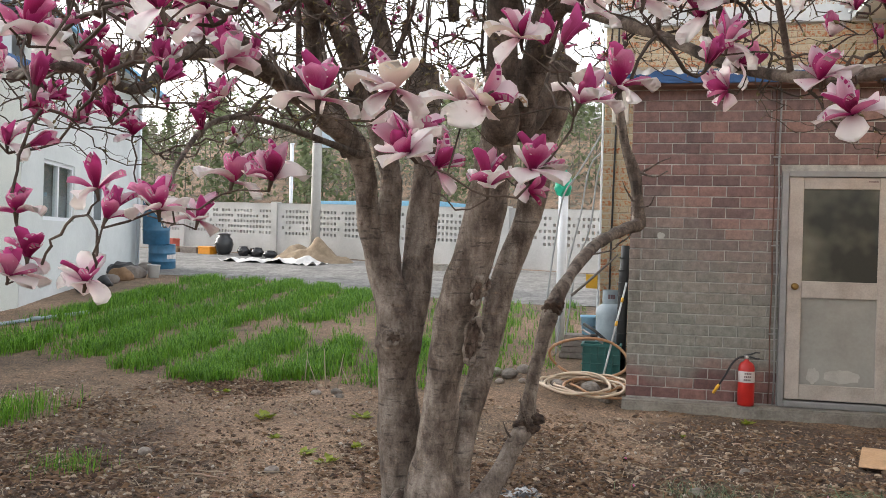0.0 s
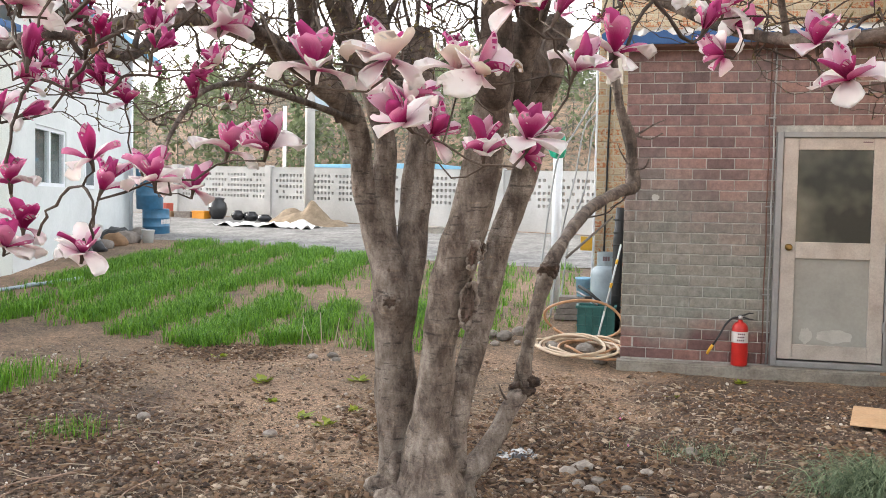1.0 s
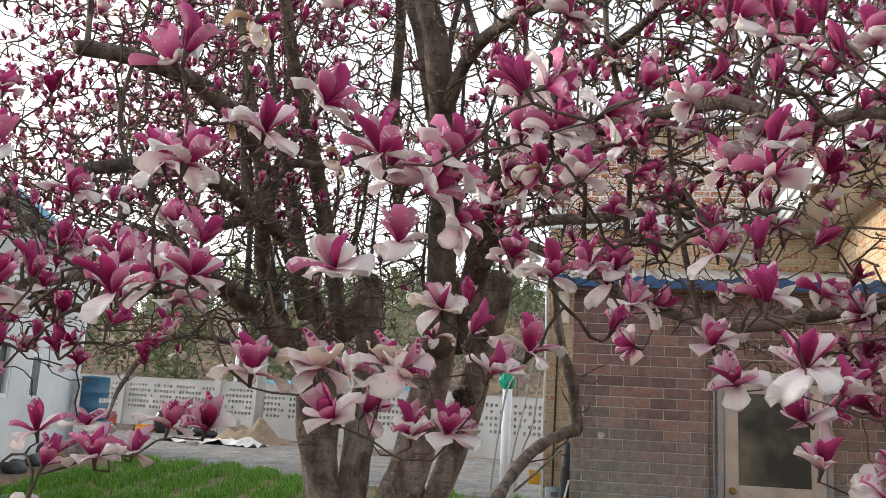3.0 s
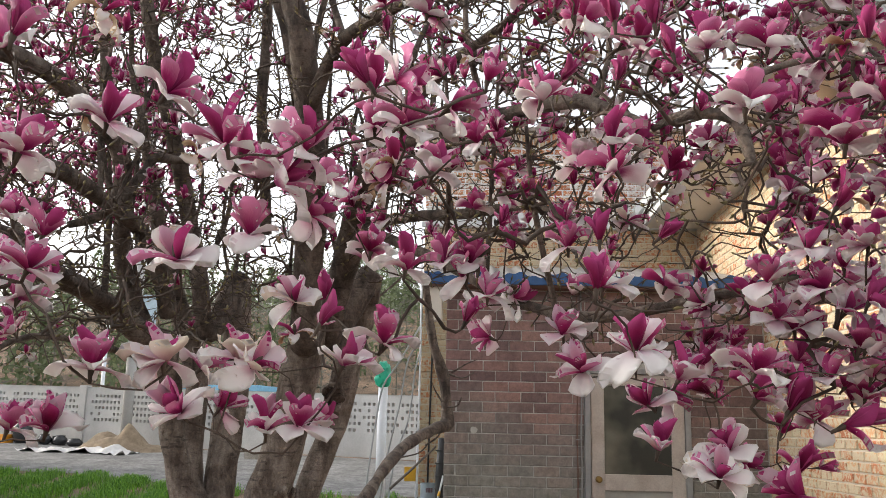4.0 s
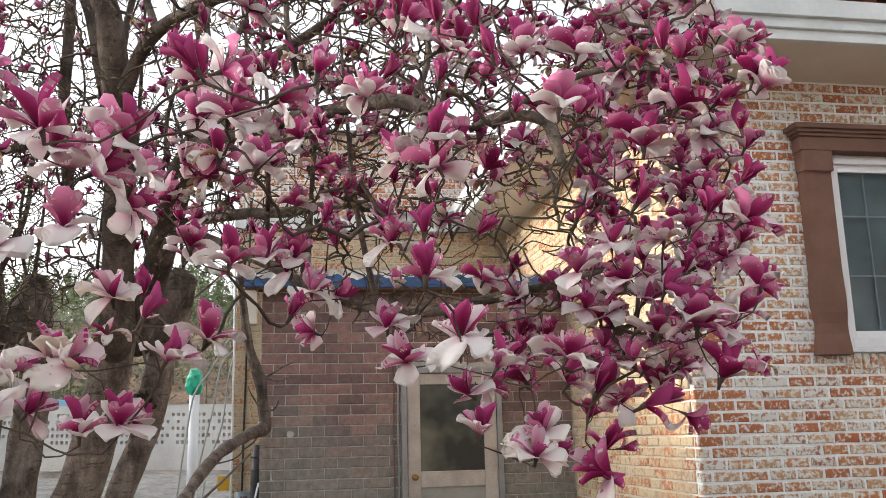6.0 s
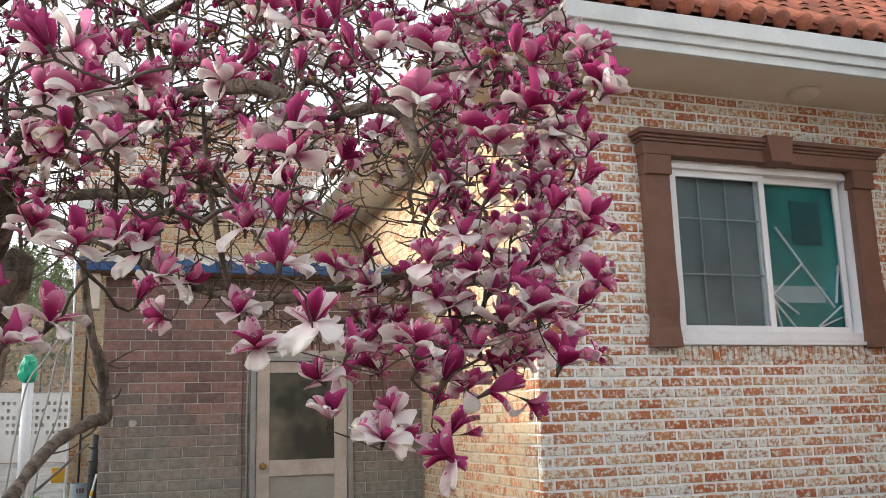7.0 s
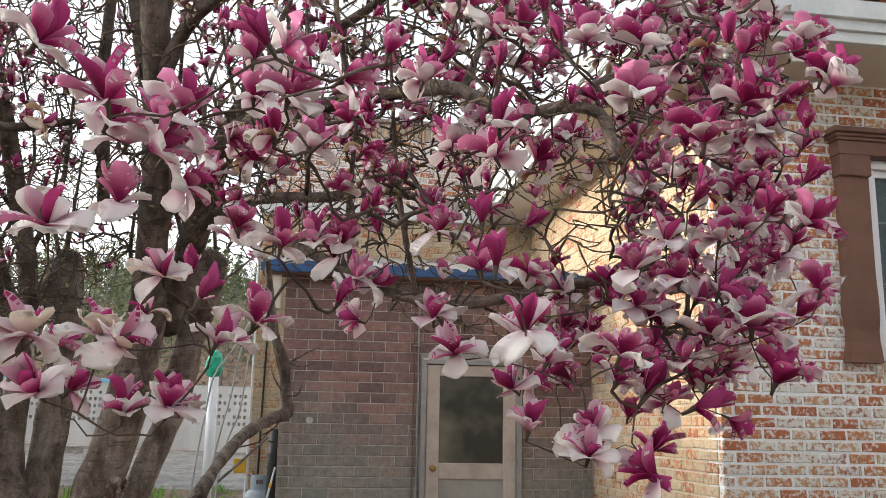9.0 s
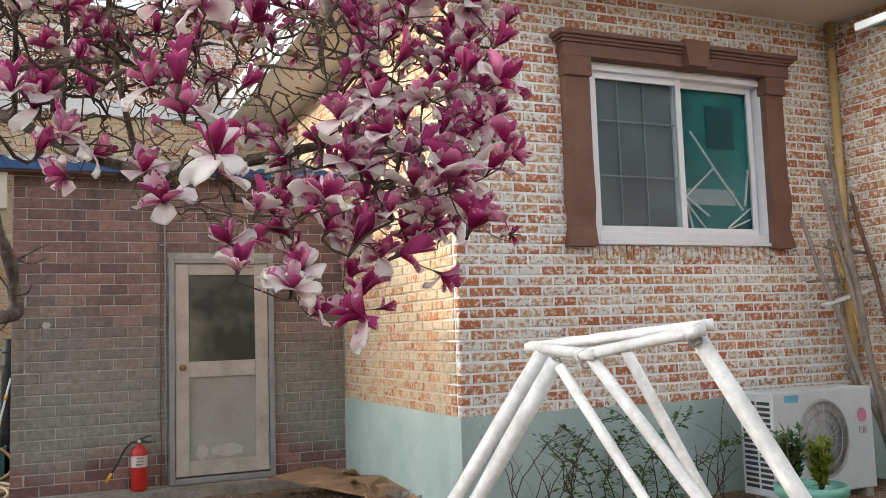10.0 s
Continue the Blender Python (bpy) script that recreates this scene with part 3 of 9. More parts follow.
def spline(ctrl, step=0.05):
    """Points along a smooth line through the control points; any further numbers of each point are carried along."""
    c = np.array(ctrl, float)
    c = np.vstack([2 * c[0] - c[1], c, 2 * c[-1] - c[-2]])
    out = []
    for i in range(1, len(c) - 2):
        p0, p1, p2, p3 = c[i - 1:i + 3]
        n = max(2, int(np.linalg.norm((p2 - p1)[:3]) / step))
        for s in np.arange(n) / n:
            out.append(0.5 * (2 * p1 + (p2 - p0) * s + (2 * p0 - 5 * p1 + 4 * p2 - p3) * s * s + (3 * p1 - p0 - 3 * p2 + p3) * s ** 3))
    out.append(c[-2])
    return np.array(out)


def lathe(bm, profile, sides=24, mat=0, m=None, cap=True):
    """A turned body from (radius, height) pairs."""
    rings = []
    for r, z in profile:
        rings.append([bm.verts.new((m or Matrix()) @ Vector((r * math.cos(2 * math.pi * k / sides), r * math.sin(2 * math.pi * k / sides), z))) for k in range(sides)])
    for a, b in zip(rings, rings[1:]):
        for k in range(sides):
            f = bm.faces.new((a[k], a[(k + 1) % sides], b[(k + 1) % sides], b[k]))
            f.smooth, f.material_index = True, mat
    if cap:
        for ring, flip in ((rings[0], True), (rings[-1], False)):
            f = bm.faces.new(ring[::-1] if flip else ring)
            f.material_index = mat
    return bm


def from_arrays(name, verts, faces, mats, parent=None, label="", smooth=False):
    me = bpy.data.meshes.new(name)
    me.from_pydata([tuple(v) for v in verts], [], faces)
    for m in (mats if isinstance(mats, (list, tuple)) else [mats]):
        me.materials.append(m)
    if smooth:
        for p in me.polygons:
            p.use_smooth = True
    ob = new(name, me)
    if parent:
        ob.parent = parent
    return tagged(ob, label) if label else ob

# ---- ground, road, hill ----


def ground_z(x, y):
    """Height of the ground: level round the house, rising gently to the far wall, then up a wooded hill."""
    if y < 6.5:
        z = 0.0
    elif y < 8.1:
        z = 0.055 * (y - 6.5) ** 2 / 3.2
    elif y < 27:
        z = 0.055 * (y - 7.3)
    else:
        z = 1.0835
        s = min(1.0, max(0.0, (y - 36) / 85))
        z += (15.5 + 3.0 * math.sin(x * 0.035 + 1.0) + 1.6 * math.sin(x * 0.11)) * s * s * (3 - 2 * s)
    # unseen rise added in the west to block bright low sky
    if x < -30 and y < 36:
        s = min(1.0, (-30 - x) / 40)
        z += 4.5 * s * s * (3 - 2 * s)
    # another added rise, behind the camera, to cut fill light and reflections
    if y < -30:
        s = min(1.0, (-30 - y) / 50)
        z += 6.0 * s * s * (3 - 2 * s)
    return z


def ground_relief(x, y):
    w = 1.0 if y < 9 else max(0.25, 1 - (y - 9) / 8)
    if y > 30:
        return 0.0
    z = w * (0.018 * noise.noise((x * 1.1, y * 1.1, 3.0)) + 0.014 * noise.noise((x * 4.0, y * 4.0, 7.0)) + 0.009 * noise.noise((x * 11.0, y * 11.0, 1.0)))
    d = math.hypot(x + 0.75, y - 3.15)          # the soil is heaped a little round the tree
    if x > -0.6 and 6.2 < y < 8.2:              # lowered along the annex ledge, fitted to how its front looks from the camera
        z -= 0.065 * min(1.0, (x + 0.6) / 0.8) * (1 - abs(y - 7.2))
    return z + 0.06 * max(0.0, 1 - d / 0.9) ** 2


def steps(stops):
    out = []
    for a, b, n in stops:
        out += [a + (b - a) * i / n for i in range(n)]
    return out + [stops[-1][1]]


gx = steps([(-500, -60, 12), (-60, -14, 20), (-14, -6, 60), (-6, 4, 150), (4, 9, 40), (9, 60, 20), (60, 500, 12)])
gy = steps([(-300, -20, 10), (-20, -1, 25), (-1, 9, 150), (9, 28, 110), (28, 140, 50), (140, 900, 12)])
gv = [(x, y, ground_z(x, y) + ground_relief(x, y)) for y in gy for x in gx]
nx = len(gx)
gf = [(j * nx + i, j * nx + i + 1, (j + 1) * nx + i + 1, (j + 1) * nx + i) for j in range(len(gy) - 1) for i in range(nx - 1)]
tagged(from_arrays("ground", gv, gf, SOIL, smooth=True), "bare brown garden soil, stony and uneven", "ground", kind="structure")

def lane_edge(x):
    return float(np.interp(x, [-24, -9.5, -7, -5, -2, 12], [19.0, 17.4, 16.9, 15.5, 14.8, 14.8]))


# the gravel lane between the grass and the far wall: its near edge swings across the garden
rv, rf = [], []
for i in range(121):
    x = -24 + i * 0.3
    near = lane_edge(x) + 0.12 * noise.noise((x * 1.5, 0, 0))
    far = 22.0 + 0.31 * (-4 - x) + 0.5
    for j in range(16):
        y = near + (far - near) * j / 15
        rv.append((x, y, ground_z(x, y) + ground_relief(x, y) + 0.012 + 0.03 * math.sin(math.pi * j / 15) + 0.012 * noise.noise((x * 2, y * 2, 0))))
for i in range(120):
    for j in range(15):
        rf.append((i * 16 + j, (i + 1) * 16 + j, (i + 1) * 16 + j + 1, i * 16 + j + 1))
tagged(from_arrays("road", rv, rf, GRAVEL, smooth=True), "pale grey gravel lane along the block wall", "road", kind="structure")


def on_ground(x, y):
    return ground_z(x, y) + ground_relief(x, y)


# ---- far block wall ----
FA, FB = Vector((-19.0, 27.6, 0)), Vector((4.0, 20.4, 0))      # its line in the plan


def block_wall():
    d = (FB - FA)
    length = d.length
    d.normalize()
    back = Vector((-d.y, d.x, 0)) * 0.14
    verts, faces = [], []

    def quad(*p):
        i = len(verts)
        verts.extend(p)
        faces.append((i, i + 1, i + 2, i + 3))

    cw, ch, hw, hh = 0.135, 0.17, 0.036, 0.042
    rng = random.Random(5)
    for c in range(int(length / cw)):
        a, b = FA + d * (c * cw), FA + d * ((c + 1) * cw)
        z0 = ground_z(a.x, a.y) - 0.1
        base = ground_z(a.x, a.y) + 0.60
        top = base + 5 * ch
        at = lambda s, z, bk: a + d * (s * cw) + back * bk + Vector((0, 0, z))
        quad(at(0, z0, 0), at(1, z0, 0), at(1, base, 0), at(0, base, 0))
        quad(at(1, z0, 1), at(0, z0, 1), at(0, base, 1), at(1, base, 1))
        crest = base + 5 * ch + 0.17
        quad(at(0, top, 0), at(1, top, 0), at(1, crest, 0), at(0, crest, 0))
        quad(at(0, crest, -0.1), at(1, crest, -0.1), at(1, crest, 1.1), at(0, crest, 1.1))
        quad(at(1, top, 1), at(0, top, 1), at(0, crest, 1), at(1, crest, 1))
        for r in range(5):
            l, u = base + r * ch, base + (r + 1) * ch
            solid = (c % 8 == 6 + (r % 2) and rng.random() < 0.8) or rng.random() < 0.08 or c % 30 in (0, 1, 29)
            if solid:
                quad(at(0, l, 0), at(1, l, 0), at(1, u, 0), at(0, u, 0))
                quad(at(1, l, 1), at(0, l, 1), at(0, u, 1), at(1, u, 1))
                continue
            m, s0, s1 = (l + u) / 2, 0.5 - hw / cw, 0.5 + hw / cw
            for bk, f in ((0, 1), (1, -1)):
                o = [at(0, l, bk), at(1, l, bk), at(1, u, bk), at(0, u, bk)]
                h = [at(s0, m - hh, bk), at(s1, m - hh, bk), at(s1, m + hh, bk), at(s0, m + hh, bk)]
                for q in range(4):
                    p = [o[q], o[(q + 1) % 4], h[(q + 1) % 4], h[q]]
                    quad(*(p if f > 0 else p[::-1]))
            h0 = [at(s0, m - hh, 0), at(s1, m - hh, 0), at(s1, m + hh, 0), at(s0, m + hh, 0)]
            h1 = [p + back for p in h0]
            for q in range(4):
                quad(h0[q], h0[(q + 1) % 4], h1[(q + 1) % 4], h1[q])
    wall = tagged(from_arrays("wall_far", verts, faces, BLOCK), "pale pierced concrete-block wall behind the lane", "wall", kind="structure")
    for c in range(0, int(length / cw), 30):           # a pier at each joint
        p = FA + d * (c * cw) - back * 0.25
        z = ground_z(p.x, p.y)
        bm = bmesh.new()
        box(bm, (-0.12, -0.03, -0.1), (0.12, 0.2, 1.66), 0.01)
        ob = part("pier", bm, BLOCK, wall)
        ob.matrix_basis = Matrix.Translation((p.x, p.y, z)) @ Matrix.Rotation(math.atan2(d.y, d.x), 4, "Z")
    return wall


block_wall()

# ---- house ----
HX, HY, RX = 3.127, 4.70, 7.05          # corner of the house, and the wing that closes the court
EAVE, PLINTH_Z = 4.14, 0.771
W0, W1, WZ0, WZ1 = 4.33, 6.19, 2.08, 3.53   # the window's opening
AX, AY, ATOP = 0.064, 7.5, 2.93         # the small annex: its corner, front and wall top
DX0, DX1, DZ0, DZ1 = 1.40, 2.40, 0.10, 2.18  # the door's opening

wall_front = tagged(make("wall_house_front", wall_with_hole(HX + 0.014, RX, -0.1, EAVE, (W0, W1, WZ0, WZ1), HY + 0.007, HY + 0.25), MORTAR),
    "house wall of tumbled red brick with lime wash", "wall", kind="structure")
wall_side = tagged(make("wall_house_side", boxes(((HX + 0.011, HY + 0.25, -0.1), (HX + 0.25, 10.0, EAVE + 0.3))), MORTAR_SUN_TINT),
                   "side wall of the house, tumbled brick coloured as if sunlit", "wall", kind="structure")
wall_rear = tagged(make("wall_house_rear", boxes(((-0.33, 10.011, -0.1), (HX + 0.25, 10.3, 4.2))), MORTAR_SUN_TINT),
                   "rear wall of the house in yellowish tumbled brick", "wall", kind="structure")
wall_rear_top = tagged(make("wall_house_rear_upper", boxes(((-0.33, 10.011, 4.2), (HX + 0.25, 10.3, 5.42))), MORTAR), "upper rear wall of lime-washed red brick", "wall", kind="structure")
wall_wing = tagged(make("wall_wing", boxes(((RX + 0.011, -2.5, -0.1), (RX + 0.25, HY + 0.25, EAVE))), MORTAR),
                   "brick wall of the wing beside the court", "wall", kind="structure")
tagged(make("wall_closing", boxes(((HX + 0.25, 9.8, -0.1), (12.0, 10.05, 5.0)), ((11.8, -2.5, -0.1), (12.05, 9.8, 4.0))), RENDER_WHITE),
       "plain rendered outer walls of the house", "wall", kind="structure")


def plinth(name, a, b):
    bm = boxes((a, b))
    bmesh.ops.subdivide_edges(bm, edges=bm.edges[:], cuts=2)
    tagged(make(name, bm, PLINTH), "pale blue-green painted plaster plinth with hairline cracks", "plinth", kind="structure")


plinth("plinth_front", (HX - 0.012, HY - 0.012, -0.1), (RX - 0.012, HY + 0.2, PLINTH_Z))
plinth("plinth_side", (HX - 0.012, HY + 0.2, -0.1), (HX + 0.2, AY, PLINTH_Z))
plinth("plinth_wing", (RX - 0.012, -2.5, -0.1), (RX + 0.2, HY + 0.2, PLINTH_Z))

# eaves: beige soffit, stepped white fascia, clay tiles
FX, FY = 2.42, 3.98
for name, a, b in (("ceiling_soffit_front", (FX + 0.02, FY + 0.02, EAVE), (RX + 2, HY + 0.2, EAVE + 0.05)), ("ceiling_soffit_side", (FX + 0.02, HY + 0.2, EAVE), (HX + 0.2, 9.98, EAVE + 0.05)),
                   ("ceiling_soffit_wing", (RX - 0.66, -2.5, EAVE + 0.004), (RX + 2, FY + 0.02, EAVE + 0.05))):
    tagged(make(name, boxes((a, b)), SOFFIT), "beige painted soffit under the eaves", "soffit", kind="structure")


def fascia():
    bm = bmesh.new()
    for lo, hi, out in ((0.0, 0.075, 0.0), (0.075, 0.15, 0.03), (0.15, 0.28, 0.065)):
        box(bm, (FX - out, FY - out, EAVE - 0.01 + lo), (RX - 0.68, FY + 0.05, EAVE - 0.01 + hi), 0.006)
        box(bm, (FX - out, FY + 0.05, EAVE - 0.01 + lo), (FX + 0.05, 9.98, EAVE - 0.01 + hi), 0.006)
        box(bm, (RX - 0.68 - out, -2.5, EAVE - 0.01 + lo), (RX - 0.6, FY + 0.05, EAVE - 0.01 + hi), 0.006)
    tagged(make("trim_fascia", bm, WHITE_PAINT), "stepped white fascia board, weathered", "fascia", kind="structure")


fascia()
tagged(make("roof_deck", boxes(((FX, FY, EAVE + 0.27), (RX + 2.5, 9.9, EAVE + 0.29))), CONCRETE), "roof deck under the clay tiles", "roof", kind="structure")
SLOPE = 0.75
bm = bmesh.new()
for tri in (((FX - 0.02, FY - 0.04, EAVE + 0.275), (RX + 2.4, FY - 0.04, EAVE + 0.275), (RX + 2.4, 7.2, EAVE + 0.275 + SLOPE * 3.24), (FX + 3.2, 7.2, EAVE + 0.275 + SLOPE * 3.24)),
            ((FX - 0.02, FY - 0.04, EAVE + 0.275), (FX + 3.2, 7.2, EAVE + 0.275 + SLOPE * 3.24), (FX + 3.2, 9.9, EAVE + 0.275 + SLOPE * 3.24), (FX - 0.02, 9.9, EAVE + 0.275))):
    bm.faces.new([bm.verts.new(p) for p in tri])
house_roof = tagged(make("roof_slope", bm, TILE), "orange clay tile roof of the house", "roof", kind="structure")

# a round vent on the soffit
vent = thing("soffit_vent", (5.55, 4.42, EAVE - 0.05), "round white vent cap under the soffit", "vent")
part("cap", lathe(bmesh.new(), [(0.05, 0.0), (0.12, 0.008), (0.135, 0.03), (0.135, 0.05)], 24), SOFFIT, vent)

# ---- window ----
window = thing("window_1", (0, 0, 0), "white sliding window, one sash screened, one with teal film", "window")
window["kind"] = "structure"
F = 0.055
part("window_frame", boxes(((W0, HY - 0.02, WZ0), (W0 + F, HY + 0.16, WZ1)), ((W1 - F, HY - 0.02, WZ0), (W1, HY + 0.16, WZ1)),
                           ((W0 + F, HY - 0.02, WZ0), (W1 - F, HY + 0.16, WZ0 + 0.075)), ((W0 + F, HY - 0.02, WZ1 - 0.05), (W1 - F, HY + 0.16, WZ1)), bevel=0.005), PVC, window)
part("window_sill", boxes(((W0 + 0.01, HY - 0.045, WZ0 - 0.03), (W1 - 0.01, HY + 0.02, WZ0 - 0.002)), bevel=0.005), PVC, window)


def sash(name, x0, x1, y, fill, label):
    z0, z1, w = WZ0 + 0.075, WZ1 - 0.05, 0.055
    s = part(name, boxes(((x0, y, z0), (x0 + w, y + 0.03, z1)), ((x1 - w, y, z0), (x1, y + 0.03, z1)), ((x0 + w, y, z0), (x1 - w, y + 0.03, z0 + w)),
                         ((x0 + w, y, z1 - w), (x1 - w, y + 0.03, z1)), bevel=0.004), PVC, window, label)
    p = part("pane", boxes(((x0 + w, y + 0.012, z0 + w), (x1 - w, y + 0.018, z1 - w))), PANE, s)
    p.visible_shadow = False
    part("lining", boxes(((x0 + 0.02, y + fill[1], z0), (x1 - 0.02, y + fill[1] + 0.01, z1))), fill[0], s)
    return s


XM = 5.27
left = sash("sash", W0 + F, XM + 0.03, HY + 0.02, (SCREEN, 0.075), "sash with a dull grey insect screen")
for x in (4.67, 4.93):
    part("grille_bar", boxes(((x, HY + 0.062, WZ0 + 0.13), (x + 0.012, HY + 0.074, WZ1 - 0.1)), bevel=0.003), GRILLE, left)
for z in (2.62, 3.08):
    part("grille_bar", boxes(((W0 + 0.11, HY + 0.05, z), (XM - 0.03, HY + 0.061, z + 0.012)), bevel=0.003), GRILLE, left)
right = sash("sash", XM - 0.03, W1 - F - 0.02, HY + 0.065, (TEAL_FILM, 0.05), "sash with teal film and stored slats behind the glass")


def slat(x0, z0, x1, z1, w=0.022, y=HY + 0.103):
    bm = bmesh.new()
    d = Vector((x1 - x0, 0, z1 - z0))
    box(bm, (-w / 2, -0.006, 0), (w / 2, 0.006, d.length), 0.002, 0, Matrix.Translation((x0, y, z0)) @ d.to_track_quat("Z", "Y").to_matrix().to_4x4())
    part("slat", bm, PVC, right)


for a in ((5.44, 3.06, 5.70, 2.72), (5.70, 2.72, 5.98, 2.38), (5.68, 2.75, 5.34, 2.47), (5.33, 2.47, 5.56, 2.2), (5.36, 2.42, 5.42, 2.18), (5.34, 2.50, 5.60, 2.32), (5.80, 2.22, 6.06, 2.4), (5.78, 2.2, 6.05, 2.3), (6.06, 2.75, 6.0, 2.42)):
    slat(*a)
part("shelf", boxes(((5.36, HY + 0.109, 2.42), (5.9, HY + 0.114, 2.56))), GAS_GREY, right)
# flat darker copy of the teal, shade painted as a sheet
part("dark_case", boxes(((5.62, HY + 0.109, 2.92), (5.93, HY + 0.114, 3.30)), bevel=0.001), TEAL_SHADE, right)

# brown moulded surround: two pilasters, a stepped lintel and a keystone
surround = thing("window_surround", (0, 0, 0), "brown painted stone window surround with keystone", "window trim")
surround["kind"] = "structure"
for x0, x1, out in ((4.09, 4.315, -1), (6.14, 6.34, 1)):
    bm = bmesh.new()                       # a scrolled pilaster: it swells at the foot and under its capital
    rings = []
    for k in range(19):
        u = k / 18
        swell = 0.022 * max(0.0, 1 - u / 0.16) ** 1.5 + 0.014 * math.exp(-((u - 0.30) / 0.10) ** 2) - 0.012 * math.exp(-((u - 0.14) / 0.05) ** 2)
        a, b, deep, z = x0 - (swell if out < 0 else 0), x1 + (swell if out > 0 else 0), 0.085 + swell, 2.03 + 1.36 * u
        rings.append([bm.verts.new(p) for p in ((a, HY + 0.003, z), (a, HY - deep, z), (b, HY - deep, z), (b, HY + 0.003, z))])
    for p, q in zip(rings, rings[1:]):
        for i in range(3):
            bm.faces.new((p[i], p[i + 1], q[i + 1], q[i]))
    bm.faces.new(rings[0])
    bm.faces.new(rings[-1][::-1])
    bmesh.ops.recalc_face_normals(bm, faces=bm.faces)
    part("pilaster", bm, TERRACOTTA_TRIM, surround)
    part("capital", boxes(((x0 - 0.012, HY - 0.118, 3.39), (x1 + 0.008, HY + 0.003, 3.55)), bevel=0.01), TERRACOTTA_TRIM, surround)
bm = boxes(((4.07, HY - 0.118, 3.55), (6.40, HY + 0.003, 3.655)), ((4.055, HY - 0.135, 3.655), (6.415, HY + 0.003, 3.68)), ((4.035, HY - 0.155, 3.68), (6.435, HY + 0.003, 3.705)), ((4.01, HY - 0.18, 3.705), (6.46, HY + 0.003, 3.745)), bevel=0.008)
part("lintel", bm, TERRACOTTA_TRIM, surround)
bm = bmesh.new()
f = [bm.verts.new(p) for p in ((5.23, HY - 0.20, 3.545), (5.43, HY - 0.20, 3.545), (5.46, HY - 0.20, 3.765), (5.20, HY - 0.20, 3.765))]
b = [bm.verts.new((v.co.x, HY + 0.003, v.co.z)) for v in f]
bm.faces.new(f)
for i in range(4):
    bm.faces.new((f[i], b[i], b[(i + 1) % 4], f[(i + 1) % 4]))
bm.faces.new(b[::-1])
bmesh.ops.recalc_face_normals(bm, faces=bm.faces)
part("keystone", bm, TERRACOTTA_TRIM, surround)

# ---- annex ----
wall_annex = tagged(make("wall_annex_front", wall_with_hole(AX + 0.005, HX, -0.1, ATOP, (DX0, DX1, DZ0, DZ1), AY + 0.006, AY + 0.15), JOINT), "annex wall of brown-red glazed facing brick", "wall", kind="structure")
tagged(make("wall_annex_side", boxes(((AX + 0.004, AY + 0.15, -0.1), (AX + 0.15, 10.0, ATOP))), JOINT), "rendered side wall of the annex", "wall", kind="structure")
bm = boxes(((AX - 0.03, AY - 0.16, -0.12), (HX - 0.012, AY + 0.006, 0.056)))
long_edges = [e for e in bm.edges if abs(e.verts[0].co.x - e.verts[1].co.x) > 1]
bmesh.ops.subdivide_edges(bm, edges=long_edges, cuts=70, use_grid_fill=True)
bmesh.ops.bevel(bm, geom=[e for e in bm.edges if e.verts[0].co.z > 0 and e.verts[1].co.z > 0 and e.verts[0].co.y < AY - 0.1 and e.verts[1].co.y < AY - 0.1], offset=0.016, segments=2, affect="EDGES")
for v in bm.verts:                         # worn and chipped along the front
    if v.co.y < AY - 0.1:
        v.co.y += 0.014 * noise.noise((v.co.x * 5, v.co.z * 9, 1)) + 0.008 * noise.noise((v.co.x * 17, v.co.z * 20, 4))
        v.co.z += 0.008 * noise.noise((v.co.x * 9, 3, 2))
tagged(make("step_ledge", bm, CONCRETE), "worn concrete ledge along the annex wall", "ledge", kind="structure")
tagged(make("floor_annex", boxes(((AX + 0.15, AY + 0.15, -0.1), (HX, 10.0, 0.06))), CONCRETE), "concrete floor inside the annex", "floor", kind="structure")


def annex_roof():
    """Sheet roof with a wavy blue edge trim, falling towards the garden."""
    bm = bmesh.new()
    n = 120
    x0, x1 = AX - 0.24, HX - 0.02
    rows = []
    for y, z in ((AY - 0.20, 3.02), (10.0, 3.62)):
        rows.append([bm.verts.new((x0 + (x1 - x0) * i / n, y, z + 0.018 * math.sin(i * 1.05))) for i in range(n + 1)])
    for i in range(n):
        bm.faces.new((rows[0][i], rows[0][i + 1], rows[1][i + 1], rows[1][i]))
    roof = tagged(make("roof_annex", bm, METAL_GREY, smooth=True), "corrugated grey sheet roof of the annex with blue trim", "roof", kind="structure")
    bm = bmesh.new()
    top, bot = [], []
    for i in range(n + 1):
        x = x0 + (x1 - x0) * i / n
        w = abs(math.sin(i * 0.2))
        top.append((x, 3.045 + 0.022 * math.sin(i * 0.42) + 0.012 * math.sin(i * 1.3)))
        bot.append((x, 2.955 - 0.006 * w))
    for y, flip in ((AY - 0.225, 0), (AY - 0.205, 1)):
        v0 = [bm.verts.new((x, y, z)) for x, z in bot]
        v1 = [bm.verts.new((x, y, z)) for x, z in top]
        for i in range(n):
            q = (v0[i], v0[i + 1], v1[i + 1], v1[i])
            bm.faces.new(q[::-1] if flip else q)
    part("edge_trim", bm, BLUE_METAL, roof, "deep blue wavy metal edge trim")
    part("batten", boxes(((x0 + 0.02, AY - 0.2, 2.93), (x1, AY + 0.0, 2.965)), bevel=0.004), TERRACOTTA_TRIM, roof)
    part("bracket", boxes(((x0 + 0.05, AY - 0.16, 2.60), (x0 + 0.2, AY - 0.02, 2.93)), bevel=0.01), SOFFIT, roof, "beige wooden corner bracket")


annex_roof()

